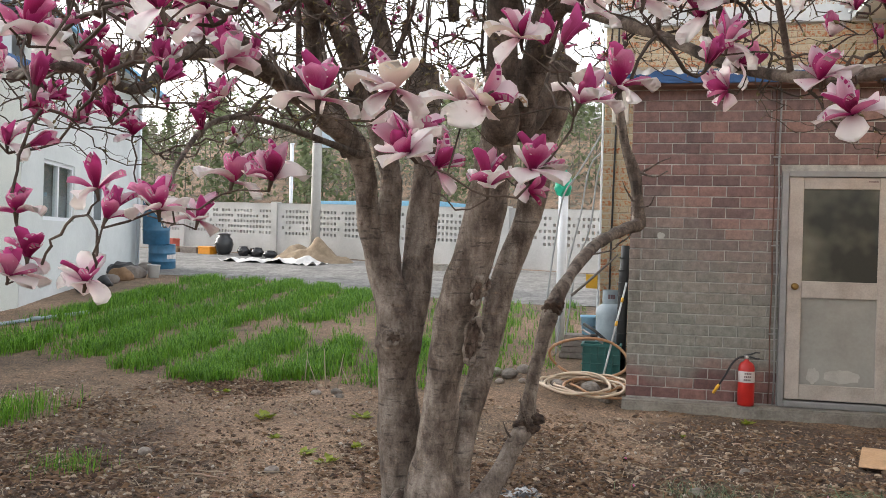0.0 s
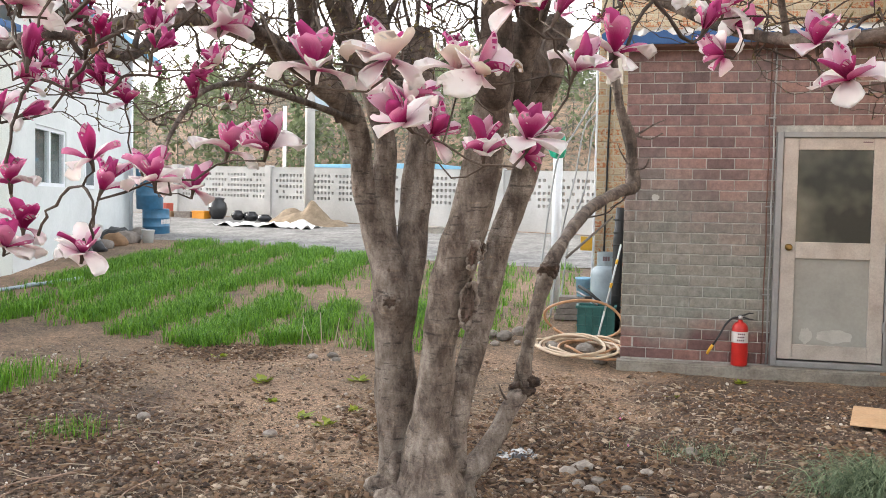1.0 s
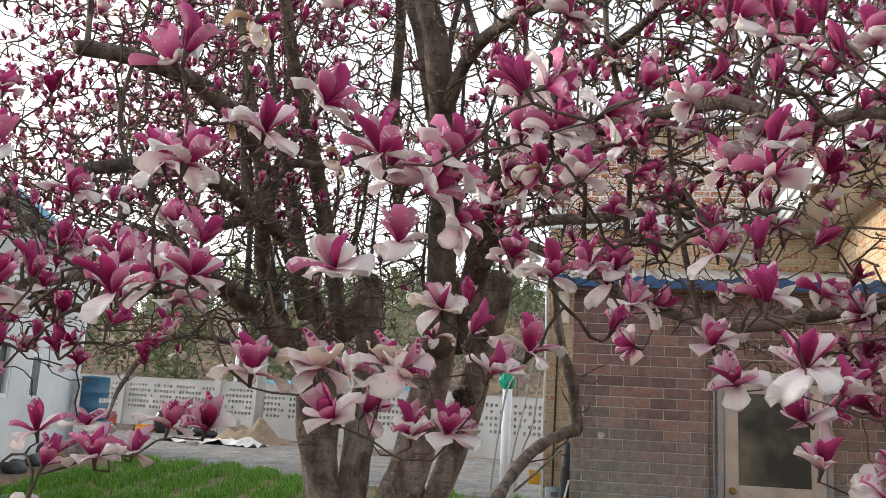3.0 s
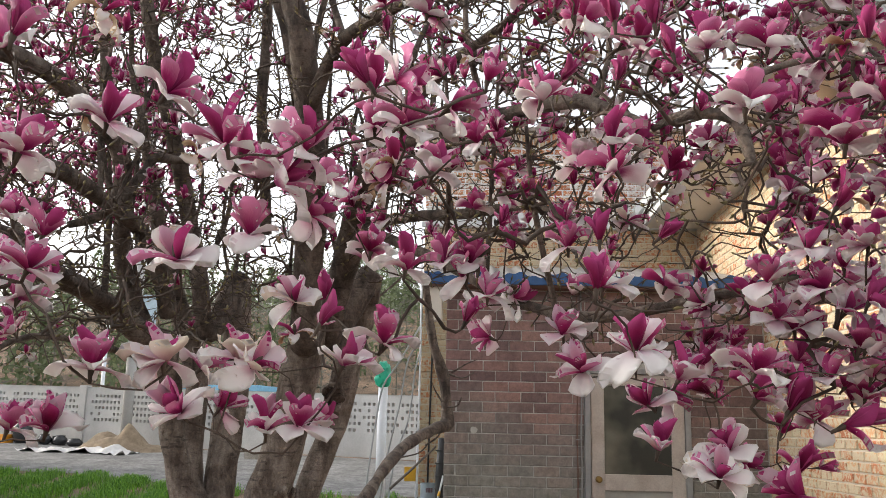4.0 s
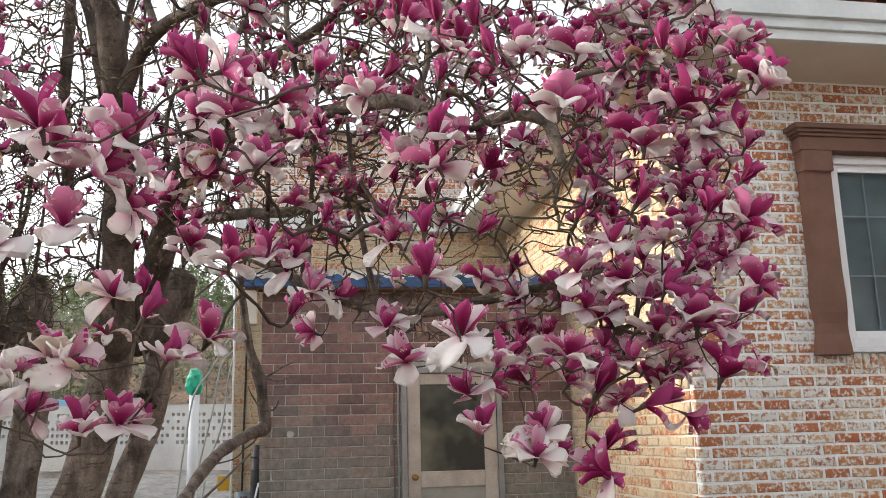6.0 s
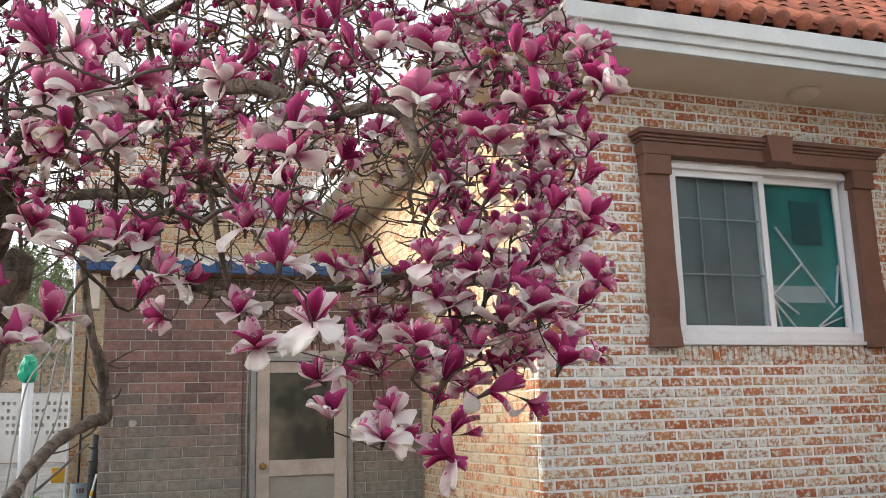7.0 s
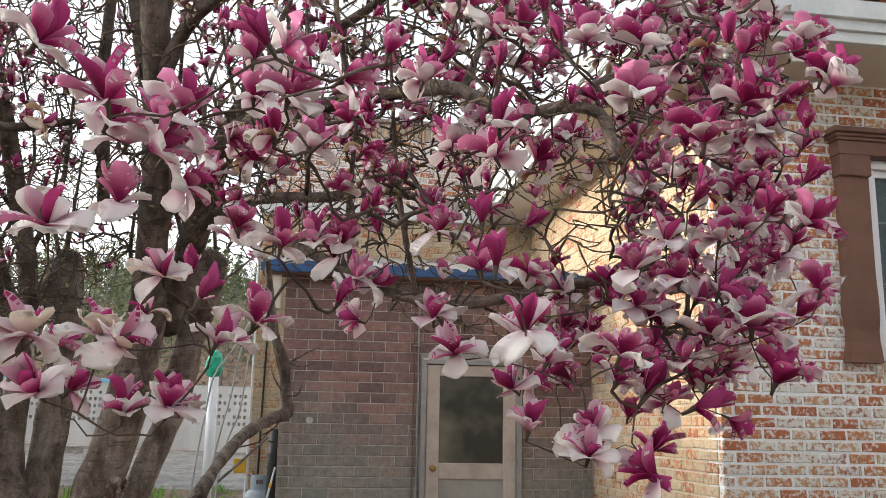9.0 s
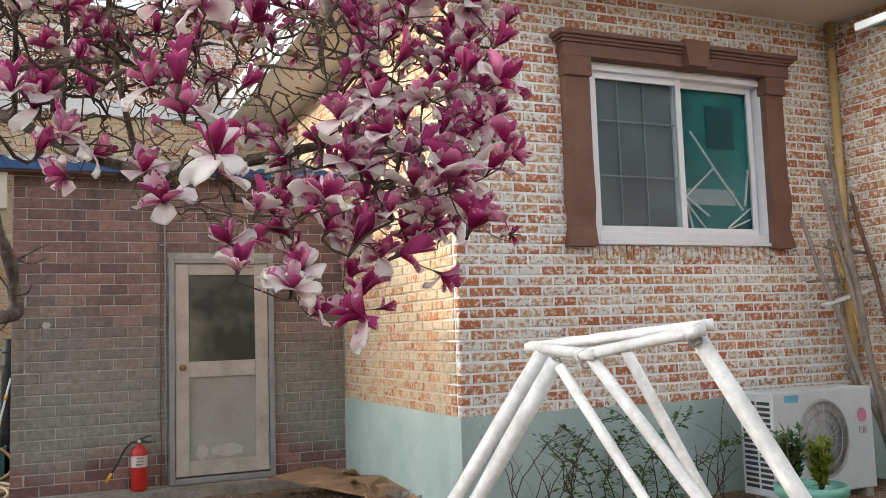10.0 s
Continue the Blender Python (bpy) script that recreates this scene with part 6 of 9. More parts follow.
# about where the camera stands
CAMERA_SPOT = Vector((0.32, -1.2, 1.5))


def bloom(x, y, z, kind, parts=False, size=1.0, lean=None, nod=None):
    """A flower about the given place. Lean tips it to the side and nod towards the camera, in degrees."""
    if lean is None:
        lean, nod = rng.gauss(8, 34), rng.gauss(8, 16)
    out = (CAMERA_SPOT - Vector((x, y, CAMERA_SPOT.z))).normalized()
    side = Vector((-out.y, out.x, 0))
    a, b = radians(lean + rng.uniform(-6, 6)), radians(nod)
    axis = (Vector((0, 0, 1)) * math.cos(a) + side * math.sin(a)) * math.cos(b) + out * math.sin(b)
    sc = size * rng.uniform(0.96, 1.08)
    m = Matrix.Translation((x, y, z)) @ axis.to_track_quat("Z", "Y").to_matrix().to_4x4()
    m = m @ Matrix.Translation((0, 0, (-0.035, -0.03, -0.018, -0.02, -0.015)[kind] * sc)) @ Matrix.Scale(sc, 4) @ pose(0, 0, 0, 0, 0, rng.uniform(0, 360))
    if parts:
        ob = new("flower", HEART)
        for me, pm in arrangement(kind, rng):
            t = new("tepal", me)
            t.parent = ob
            t.matrix_basis = pm
    else:
        ob = new("flower", rng.choice(VARIANTS[kind]))
    ob.parent = magnolia
    ob.matrix_basis = m
    flower_feet.append(m @ Vector((0, 0, -0.021)))
    return ob


for spray in SPRAYS:
    for x, y, z, kind, lean, nod, size in spray:
        bloom(x, y, z, kind, math.hypot(x - 0.3, y + 1.2) < 2.0, size * (0.86 if kind == 0 else 1.0), lean, nod)

# ---- the crown's twigs ----
# blossom and twig places are set by camera bearing, to fit its view
def at_bearing(az, el, far):
    return CAMERA_SPOT.x - far * math.sin(az), CAMERA_SPOT.y + far * math.cos(az), CAMERA_SPOT.z + far * math.tan(el)


def crown_floor(az):
    """The crown's lower edge, as an angle above the level, by bearing from the camera, to fit its view."""
    return float(np.interp(az, [-32, -26, -18, -8, 0, 6, 14, 24, 34, 45], [9, 3.5, 2.5, 5, 9, 9.5, 7.5, 3.5, 1.0, -2]))


for i in range(165):               # the thick flank of blossom towards the house
    az, el = radians(-(29.2 - 9.5 * rng.random() ** 1.3)), radians(rng.uniform(10.0, 32))
    bloom(*at_bearing(az, el, rng.uniform(2.5, 3.4)), rng.choice((0, 0, 1, 1, 2, 2)), False, 0.9)
for i in range(135):               # the full top of that flank
    az, el = radians(-rng.uniform(0.0, 24.0)), radians(13 + 24 * rng.random() ** 0.7)
    bloom(*at_bearing(az, el, rng.uniform(2.4, 3.6)), rng.choice((0, 0, 1, 1, 2, 3)), False, 0.9)
for i in range(50):               # the drooping lower fringe of that flank
    az = -rng.uniform(13.0, 27.5)
    bloom(*at_bearing(radians(az), radians(crown_floor(az) + 0.6 + 7.5 * rng.random()), rng.uniform(2.1, 3.0)), rng.choice((0, 1, 1, 2, 2, 2)), False, 0.95)
for i in range(44):               # small tight blossoms low over the garden
    az, el = radians(rng.uniform(27.0, 40.0)), radians(rng.uniform(4.5, 13))
    bloom(*at_bearing(az, el, rng.uniform(2.1, 3.0)), rng.choice((0, 0, 1, 1)), False, 0.72)
for i in range(44):               # the upper boughs before the eaves
    az, el = radians(-rng.uniform(7.0, 23.0)), radians(rng.uniform(16, 31))
    bloom(*at_bearing(az, el, rng.uniform(2.3, 3.4)), rng.choice((0, 0, 1, 1, 2)), False, 0.88)
for i in range(34):               # the boughs over the annex
    az, el = radians(rng.uniform(-14.0, 6.0)), radians(rng.uniform(13, 29))
    bloom(*at_bearing(az, el, rng.uniform(2.2, 3.2)), rng.choice((0, 1, 1, 2, 2, 3)), False, 0.95)
for i in range(18):               # and the middle of the crown
    az, el = radians(rng.uniform(0.0, 26.0)), radians(rng.uniform(9, 34))
    bloom(*at_bearing(az, el, rng.uniform(2.3, 3.4)), rng.choice((0, 1, 1, 1, 3)), False, 0.9)


def inside_crown(p):
    d = p - CAMERA_SPOT
    flat = math.hypot(d.x, d.y)
    az = math.degrees(math.atan2(-d.x, d.y))
    if flat < 1.25 or az < -28.5 or az > 60:
        return False
    return math.degrees(math.atan2(d.z, flat)) > crown_floor(az) + rng.uniform(0, 2)


# straight upright shoots from the limbs
SHOOTS = []
feet = np.vstack([s[::3] for s in STEMS[1:4] + STEMS[5:]] + [s[::3] for s in BOUGHS])
feet = feet[(feet[:, 2] > 1.9) & (feet[:, 3] > 0.014)]
while len(SHOOTS) < 52:
    f = feet[rng.randrange(len(feet))]
    p, h = Vector(f[:3]), rng.uniform(0.5, 1.7)
    lean = Vector((rng.gauss(0, 0.16), rng.gauss(0, 0.16), 1.0))
    bow = Vector((rng.gauss(0, 0.08), rng.gauss(0, 0.08), 0.0))
    top = p + lean * h
    if top.z > 5.8 or not inside_crown(top):
        continue
    r0 = min(f[3] * 0.6, rng.uniform(0.006, 0.017))
    ctrl = [(*p, r0), (*(p + lean * h * 0.33 + bow), r0 * 0.8), (*(p + lean * h * 0.66 + bow * 0.6), r0 * 0.55), (*top, r0 * 0.25)]
    SHOOTS.append(stem("shoot", ctrl, 8, "", 0.12, BARK_BROWN_BACKLIT))

woody = np.vstack([s[::2, :3] for s in SHOOTS] + [s[::2, :3] for s in STEMS[1:4] + STEMS[5:]] + [STEMS[0][len(STEMS[0]) // 2:, :3]] + [s[::2, :3] for s in BOUGHS])
woody = woody[woody[:, 2] > 1.75]
tips = []
while len(tips) < 3600:
    base = Vector(woody[rng.randrange(len(woody))])
    d = Vector((rng.gauss(0, 1), rng.gauss(0, 1), rng.gauss(0.25, 0.9)))
    p = base + d.normalized() * rng.uniform(0.12, 0.95)
    if p.z < 5.6 and inside_crown(p):
        tips.append(p)
while len(tips) < 4900:           # the back and left of the crown, behind the stems
    p = Vector((rng.uniform(-4.2, 1.6), rng.uniform(2.2, 6.0), rng.uniform(1.9, 5.4)))
    if ((p.x + 1.1) / 3.2) ** 2 + ((p.y - 3.6) / 2.6) ** 2 + ((p.z - 2.6) / 2.9) ** 2 < 1 and inside_crown(p):
        tips.append(p)

while len(tips) < 6500:           # the thick left shoulder of the crown
    tips.append(Vector(at_bearing(radians(rng.uniform(18, 46)), radians(rng.uniform(11, 32)), rng.uniform(4.2, 6.2))))
while len(tips) < 7900:           # the red haze of blossom behind the boughs
    tips.append(Vector(at_bearing(radians(rng.uniform(15, 38)), radians(rng.uniform(12, 33)), rng.uniform(4.3, 6.4))))
while len(tips) < 8450:           # the crooked spray of twigs towards the house
    az, el = -rng.uniform(0, 27), rng.uniform(5, 32)
    if el > crown_floor(az) + 1:
        tips.append(Vector(at_bearing(radians(az), radians(el), rng.uniform(1.9, 3.6))))

while len(tips) < 9100:           # and the fine tops over the annex
    tips.append(Vector(at_bearing(radians(rng.uniform(-14, 8)), radians(rng.uniform(13, 31)), rng.uniform(2.2, 4.0))))

while len(tips) < 9700:           # bare crooked twigs low over the garden
    tips.append(Vector(at_bearing(radians(rng.uniform(13, 38)), radians(rng.uniform(6, 16)), rng.uniform(2.6, 4.6))))

while len(tips) < 10600:           # fine twigs in the top of the crown
    tips.append(Vector(at_bearing(radians(rng.uniform(-22, 32)), radians(rng.uniform(18, 34)), rng.uniform(2.6, 4.6))))

nodes = [tuple(p) for p in woody]
parent_of = [-1] * len(nodes)
load = [0.0] * len(nodes)
N = np.zeros((260000, 3))
N[:len(nodes)] = nodes
count = len(nodes)
goals = [(f, True) for f in flower_feet] + [(p, False) for p in tips]
first = N[:count].copy()
goals.sort(key=lambda g: float(np.min(np.sum((first - np.array(g[0])) ** 2, axis=1))))
paths, tip_nodes = [], []
for g, is_flower in goals:
    gv3 = np.array(g)
    diff = N[:count] - gv3
    cost = np.sqrt(np.sum(diff ** 2, axis=1)) + 0.25 * np.maximum(0, diff[:, 2])
    i = int(np.argmin(cost))
    a, b = Vector(N[i]), Vector(g)
    length = (b - a).length
    n = max(2, int(length / 0.032))
    sag = Vector((rng.gauss(0, 0.09), rng.gauss(0, 0.09), rng.gauss(-0.02, 0.09))) * length
    wander = Vector((0, 0, 0))
    line, prev = [i], i
    for k in range(1, n + 1):
        s = k / n
        p = a.lerp(b, s) + sag * math.sin(math.pi * s)
        wander = wander * 0.6 + Vector((rng.gauss(0, 1), rng.gauss(0, 1), rng.gauss(0, 1))) * 0.0085
        if k < n:
            p += wander * min(1.0, 3 * (1 - s))
        N[count] = p
        parent_of.append(prev)
        load.append(0.0)
        prev = count
        line.append(count)
        count += 1
    paths.append(line)
    tip_nodes.append((prev, is_flower))
for t, _ in tip_nodes:
    j = t
    while j >= 0:
        load[j] += 1
        j = parent_of[j]

V, Fc = [], []
for line in paths:
    pts = [Vector(N[i]) for i in line]
    rad = [0.0010 + 0.00066 * min(34, load[i]) ** 0.56 for i in line]
    rad[0] = rad[1]
    sides = 5 if rad[1] > 0.006 else 4
    up = None
    start = len(V)
    for k, p in enumerate(pts):
        d = (pts[min(k + 1, len(pts) - 1)] - pts[max(k - 1, 0)])
        d = d.normalized() if d.length > 1e-6 else Vector((0, 0, 1))
        up = d.orthogonal() if up is None else up - d * up.dot(d)
        up = up.normalized() if up.length > 1e-6 else d.orthogonal().normalized()
        w = d.cross(up)
        r = rad[k] * (1 + 0.25 * (k % 2))
        for q in range(sides):
            an = 2 * math.pi * q / sides
            V.append(p + up * (r * math.cos(an)) + w * (r * math.sin(an)))
    for k in range(len(pts) - 1):
        for q in range(sides):
            i0, i1 = start + k * sides + q, start + k * sides + (q + 1) % sides
            Fc.append((i0, i1, i1 + sides, i0 + sides))
    Fc.append(tuple(start + (len(pts) - 1) * sides + q for q in range(sides)))
twigs = from_arrays("twigs", V, Fc, TWIG, magnolia, "fine dark crooked twigs", True)
twigs["kind"] = "stuff"

# flowers and buds on the free twig ends
bv, bf, extra, far = [], [], 0, []
for t, is_flower in tip_nodes:
    if is_flower:
        continue
    p = Vector(N[t])
    d = (p - Vector(N[parent_of[t]])).normalized()
    dist = (p - CAMERA_SPOT).length
    bearing, rise = math.degrees(math.atan2(CAMERA_SPOT.x - p.x, p.y - CAMERA_SPOT.y)), math.degrees(math.atan2(p.z - CAMERA_SPOT.z, math.hypot(p.x - CAMERA_SPOT.x, p.y - CAMERA_SPOT.y)))
    share = float(np.interp(bearing, [-30, -24, -18, -8, 8, 17, 22, 40], [0.34, 0.28, 0.10, 0.08, 0.07, 0.14, 0.68, 0.75]))
    if bearing > 10 and p.y < 2.75:            # thins blossom that would hide the garden boughs from the camera
        share *= 0.12
    share = 0.02 if bearing > 15 and rise < 12 else share
    if rng.random() < share and dist > 2.1 and not (p.x > 0.2 and p.z < 2.5 and p.y > 2.6):
        kind = rng.choice((0, 0, 0, 0, 1, 1, 3))
        if extra < 60:
            extra += 1
            bloom(p.x, p.y, p.z + 0.04, kind, False, 0.75)
        else:
            far.append((p, kind))
    else:                                # a pointed winter bud
        i = len(bv)
        o = d.orthogonal().normalized()
        w = d.cross(o)
        bv += [p - d * 0.002] + [p + d * 0.008 + (o * math.cos(a) + w * math.sin(a)) * 0.0045 for a in (0, 1.57, 3.14, 4.71)] + [p + d * 0.024]
        bf += [(i, i + 2, i + 1), (i, i + 3, i + 2), (i, i + 4, i + 3), (i, i + 1, i + 4), (i + 5, i + 1, i + 2), (i + 5, i + 2, i + 3), (i + 5, i + 3, i + 4), (i + 5, i + 4, i + 1)]
buds = from_arrays("buds", bv, bf, SCALE, magnolia, "small furry leaf buds on the twig ends", True)
buds["kind"] = "stuff"

bm = bmesh.new()
mats = [SCALE, TEPAL_DARK, TEPAL_OUT, TEPAL_IN, TEPAL_MID, TEPAL_PALE, TEPAL_BROWN, TEPAL_CREAM]
LOW = {}
for k in (0, 1, 3):
    r = random.Random(70 + k)
    LOW[k] = [(simpler(me, 3, 2), pm) for me, pm in arrangement(k, r)]
verts, faces, mi, uvl = [], [], [], []
for p, kind in far:
    m = pose(p.x, p.y, p.z + 0.02, 0, 0, rng.uniform(0, 360)) @ pose(0, 0, 0, rng.uniform(0, 45), 0, rng.uniform(0, 360)) @ Matrix.Scale(rng.uniform(0.55, 0.85), 4)
    for me, pm in LOW[kind]:
        mm = m @ pm
        i = len(verts)
        verts += [mm @ v.co for v in me.vertices]
        for poly in me.polygons:
            faces.append(tuple(i + q for q in poly.vertices))
            mi.append(mats.index(me.materials[poly.material_index]))
            uvl += [me.uv_layers[0].data[l].uv.copy() for l in poly.loop_indices]
me = bpy.data.meshes.new("blossoms")
me.from_pydata(verts, [], faces)
uvm = me.uv_layers.new(name="UVMap")
for l, uv in zip(uvm.data, uvl):
    l.uv = uv
for m in mats:
    me.materials.append(m)
for poly, k in zip(me.polygons, mi):
    poly.material_index, poly.use_smooth = k, True
blossoms = new("blossoms", me)
blossoms.parent = magnolia
tagged(blossoms, "further pink blossoms in the back of the crown", kind="stuff")

# ---- things by the annex ----


def fire_extinguisher(x, y, z):
    ob = thing("fire_extinguisher", (x, y, z), "red dry-powder fire extinguisher standing on the ledge", "fire extinguisher")
    part("cylinder", lathe(bmesh.new(), [(0.06, 0.0), (0.07, 0.006), (0.073, 0.02), (0.073, 0.33), (0.066, 0.365), (0.045, 0.39), (0.022, 0.402), (0.02, 0.42)], 28), RED, ob)
    band = bmesh.new()
    lathe(band, [(0.0738, 0.215), (0.0738, 0.315)], 28, cap=False)
    lab = part("label", band, PAPER, ob, "white printed paper label")
    bars = bmesh.new()
    for i in range(4):
        for j in range(3):
            a = -1.9 + i * 0.22 + 0.05 * j
            m = Matrix.Rotation(a, 4, "Z") @ Matrix.Translation((0.0742, 0, 0.232 + j * 0.028))
            box(bars, (-0.0005, -0.006, 0), (0.0005, 0.006, 0.014), 0, 0, m)
    part("print_bar", bars, INK, lab)
    part("valve", lathe(bmesh.new(), [(0.02, 0.42), (0.024, 0.425), (0.024, 0.45), (0.016, 0.46)], 14), METAL_GREY, ob)
    for dz, up in ((0.455, 0.03), (0.435, -0.005)):
        part("lever", tube(bmesh.new(), [(-0.02, 0, dz), (0.03, -0.01, dz + 0.008), (0.075, -0.02, dz + up), (0.11, -0.025, dz + up * 0.9)], [0.007, 0.008, 0.007, 0.005], 8), BLACK, ob)
    hose = spline([(-0.02, 0, 0.44), (-0.07, -0.01, 0.43), (-0.13, -0.02, 0.37), (-0.18, -0.02, 0.27), (-0.235, -0.02, 0.18)], 0.02)
    part("hose", tube(bmesh.new(), hose, 0.0095, 10), BLACK, ob)
    part("nozzle", tube(bmesh.new(), [(-0.235, -0.02, 0.18), (-0.255, -0.02, 0.148), (-0.285, -0.02, 0.095)], [0.012, 0.015, 0.012], 12), YELLOW, ob, "yellow plastic nozzle")
    part("gauge", lathe(bmesh.new(), [(0.012, 0), (0.014, 0.006), (0.001, 0.008)], 14, 0, Matrix.Translation((0, -0.022, 0.44)) @ Matrix.Rotation(math.pi / 2, 4, "X")), PAPER, ob)


fire_extinguisher(1.129, 7.42, 0.056)


def crate(x, y, z, w=0.42, d=0.30, h=0.32):
    ob = thing("plastic_crate", (x, y, z), "teal ribbed plastic crate on the soil", "crate")
    part("tray", boxes(((-w / 2, -d / 2, 0), (w / 2, d / 2, 0.015)), ((-w / 2 + 0.015, -d / 2 + 0.015, 0.015), (w / 2 - 0.015, -d / 2 + 0.02, h)), ((-w / 2 + 0.015, d / 2 - 0.02, 0.015), (w / 2 - 0.015, d / 2 - 0.015, h)),
                       ((-w / 2 + 0.01, -d / 2 + 0.02, 0.015), (-w / 2 + 0.015, d / 2 - 0.02, h)), ((w / 2 - 0.015, -d / 2 + 0.02, 0.015), (w / 2 - 0.01, d / 2 - 0.02, h))), TEAL, ob)
    for i in range(6):
        xx = -w / 2 + 0.012 + i * (w - 0.03) / 5
        part("rib", boxes(((xx, -d / 2 - 0.004, 0), (xx + 0.012, -d / 2 + 0.016, h)), bevel=0.002), TEAL, ob)
    for zz in (0.1, 0.2):
        part("rib", boxes(((-w / 2, -d / 2 - 0.001, zz), (w / 2, -d / 2 + 0.014, zz + 0.012)), bevel=0.002), TEAL, ob)
    part("rim", boxes(((-w / 2 - 0.008, -d / 2 - 0.012, h - 0.03), (w / 2 + 0.008, -d / 2 + 0.012, h)), ((-w / 2 - 0.008, d / 2 - 0.012, h - 0.03), (w / 2 + 0.008, d / 2 + 0.012, h)),
                      ((-w / 2 - 0.008, -d / 2 + 0.012, h - 0.03), (-w / 2 + 0.014, d / 2 - 0.012, h)), ((w / 2 - 0.014, -d / 2 + 0.012, h - 0.03), (w / 2 + 0.008, d / 2 - 0.012, h)), bevel=0.003), TEAL, ob)


crate(-0.235, 8.9, 0.08)
gas = thing("gas_cylinder", (-0.17, 9.42, on_ground(-0.17, 9.42)), "grey steel gas cylinder with a guard collar", "gas cylinder")
part("body", lathe(bmesh.new(), [(0.12, 0), (0.14, 0.02), (0.145, 0.05), (0.165, 0.09), (0.168, 0.3), (0.168, 0.58), (0.15, 0.65), (0.1, 0.69), (0.03, 0.70)], 28), GAS_GREY, gas)
collar = bmesh.new()
for r in (0.098, 0.092):
    lathe(collar, [(r, 0.66), (r, 0.85)], 26, cap=False)
part("collar", collar, GAS_GREY, gas)
part("valve", lathe(bmesh.new(), [(0.02, 0.69), (0.02, 0.77), (0.035, 0.78), (0.035, 0.8)], 12), BRASS, gas)
bars = bmesh.new()
for i in range(3):
    m = Matrix.Rotation(-1.75 + i * 0.28, 4, "Z") @ Matrix.Translation((0.0985, 0, 0.75))
    box(bars, (0, -0.012, 0), (0.0015, 0.012, 0.05), 0, 0, m)
part("print_bar", bars, INK, gas)

bucket = thing("bucket", (-0.43, 9.75, on_ground(-0.43, 9.75) + 0.28), "light blue plastic bucket upon planks", "bucket")
part("pail", lathe(bmesh.new(), [(0.085, 0), (0.1, 0.2), (0.112, 0.205), (0.112, 0.225), (0.1, 0.225), (0.082, 0.01)], 24), BLUE_BUCKET, bucket)
part("handle", tube(bmesh.new(), [(-0.11, 0, 0.2), (-0.1, -0.09, 0.12), (0, -0.125, 0.08), (0.1, -0.09, 0.12), (0.11, 0, 0.2)], 0.004, 6), METAL_GREY, bucket)
stand = thing("plank_stack", (-0.45, 9.75, on_ground(-0.45, 9.75)), "short stack of grey planks", "planks")
for i in range(4):
    part("plank", boxes(((-0.32 + 0.02 * i, -0.16, i * 0.07), (0.2 - 0.03 * i, 0.16, i * 0.07 + 0.064)), bevel=0.005), WOOD_GREY, stand)

tube_ob = thing("black_tube", (-0.035, 9.05, on_ground(-0.035, 9.05)), "upright roll of black ribbed plastic sheet", "plastic tube")
part("roll", tube(bmesh.new(), [(0, 0, 0), (0.005, 0, 0.5), (0.01, 0.0, 1.0), (0.03, 0.0, 1.38)], [0.05, 0.054, 0.055, 0.052], 16), BLACK, tube_ob)
for i in range(9):
    z = 0.12 + i * 0.14
    part("rib", tube(bmesh.new(), [(0.006, 0, z), (0.006, 0, z + 0.012)], 0.058, 16), BLACK, tube_ob)

mop = thing("broom_pole", (-0.12, 8.72, 0.05), "white pole with yellow joints leaning at the wall", "pole")
part("shaft", tube(bmesh.new(), [(-0.02, 0.0, 0.3), (0.13, 0.25, 1.02)], 0.011, 10), WHITE_PAINT, mop)
for s in (0.35, 0.7):
    part("joint", tube(bmesh.new(), [(-0.02 + 0.15 * s, 0.25 * s, 0.3 + 0.72 * s), (-0.02 + 0.15 * (s + 0.07), 0.25 * (s + 0.07), 0.3 + 0.72 * (s + 0.07))], 0.015, 10), YELLOW, mop)
part("shaft", tube(bmesh.new(), [(-0.02, 0.0, 0.3), (-0.08, -0.1, 0.02)], 0.011, 10), WHITE_PAINT, mop)


def tangle(name, mat, cx, cy, rx, ry, turns, r, seed, label):
    """A hose thrown down in uneven loops that lie over one another."""
    q = random.Random(seed)
    pts, n = [], 16
    ox, oy, k = 0.0, 0.0, 1.0
    for i in range(int(turns * n)):
        a = i / n * 2 * math.pi
        if i % n == 0:
            nx2, ny2, nk, tilt = q.gauss(0, 0.09), q.gauss(0, 0.12), q.uniform(0.55, 1.1), q.uniform(-0.5, 0.5)
        ox, oy, k = ox + (nx2 - ox) * 0.12, oy + (ny2 - oy) * 0.12, k + (nk - k) * 0.12
        x, y = cx + ox + rx * k * math.cos(a + tilt * 0.3), cy + oy + ry * k * math.sin(a)
        pts.append((x, y, on_ground(x, y) + r + 0.012 + 0.016 * i / n + 0.022 * math.sin(a * 1.7 + seed) ** 2))
    ob = thing(name, (0, 0, 0), label, "hose")
    part("hose", tube(bmesh.new(), spline(pts, 0.04), r, 8), mat, ob)


tangle("garden_hose", HOSE_CREAM, -0.36, 7.8, 0.42, 0.50, 5.4, 0.0125, 3, "cream garden hose thrown down in loops")
tangle("rubber_hose", HOSE_ORANGE, -0.26, 7.7, 0.34, 0.42, 2.3, 0.013, 8, "orange rubber hose in loose loops")
loop = thing("standing_hose_loop", (-0.34, 8.42, 0.06), "stiff orange-brown hose loop standing up", "hose")
pts = [(0.40 * math.cos(a) * (1.0 - 0.08 * math.sin(2 * a)), -0.1 + 0.06 * math.sin(a * 2), 0.24 + 0.205 * math.sin(a)) for a in np.linspace(-2.6, 3.6, 40)]
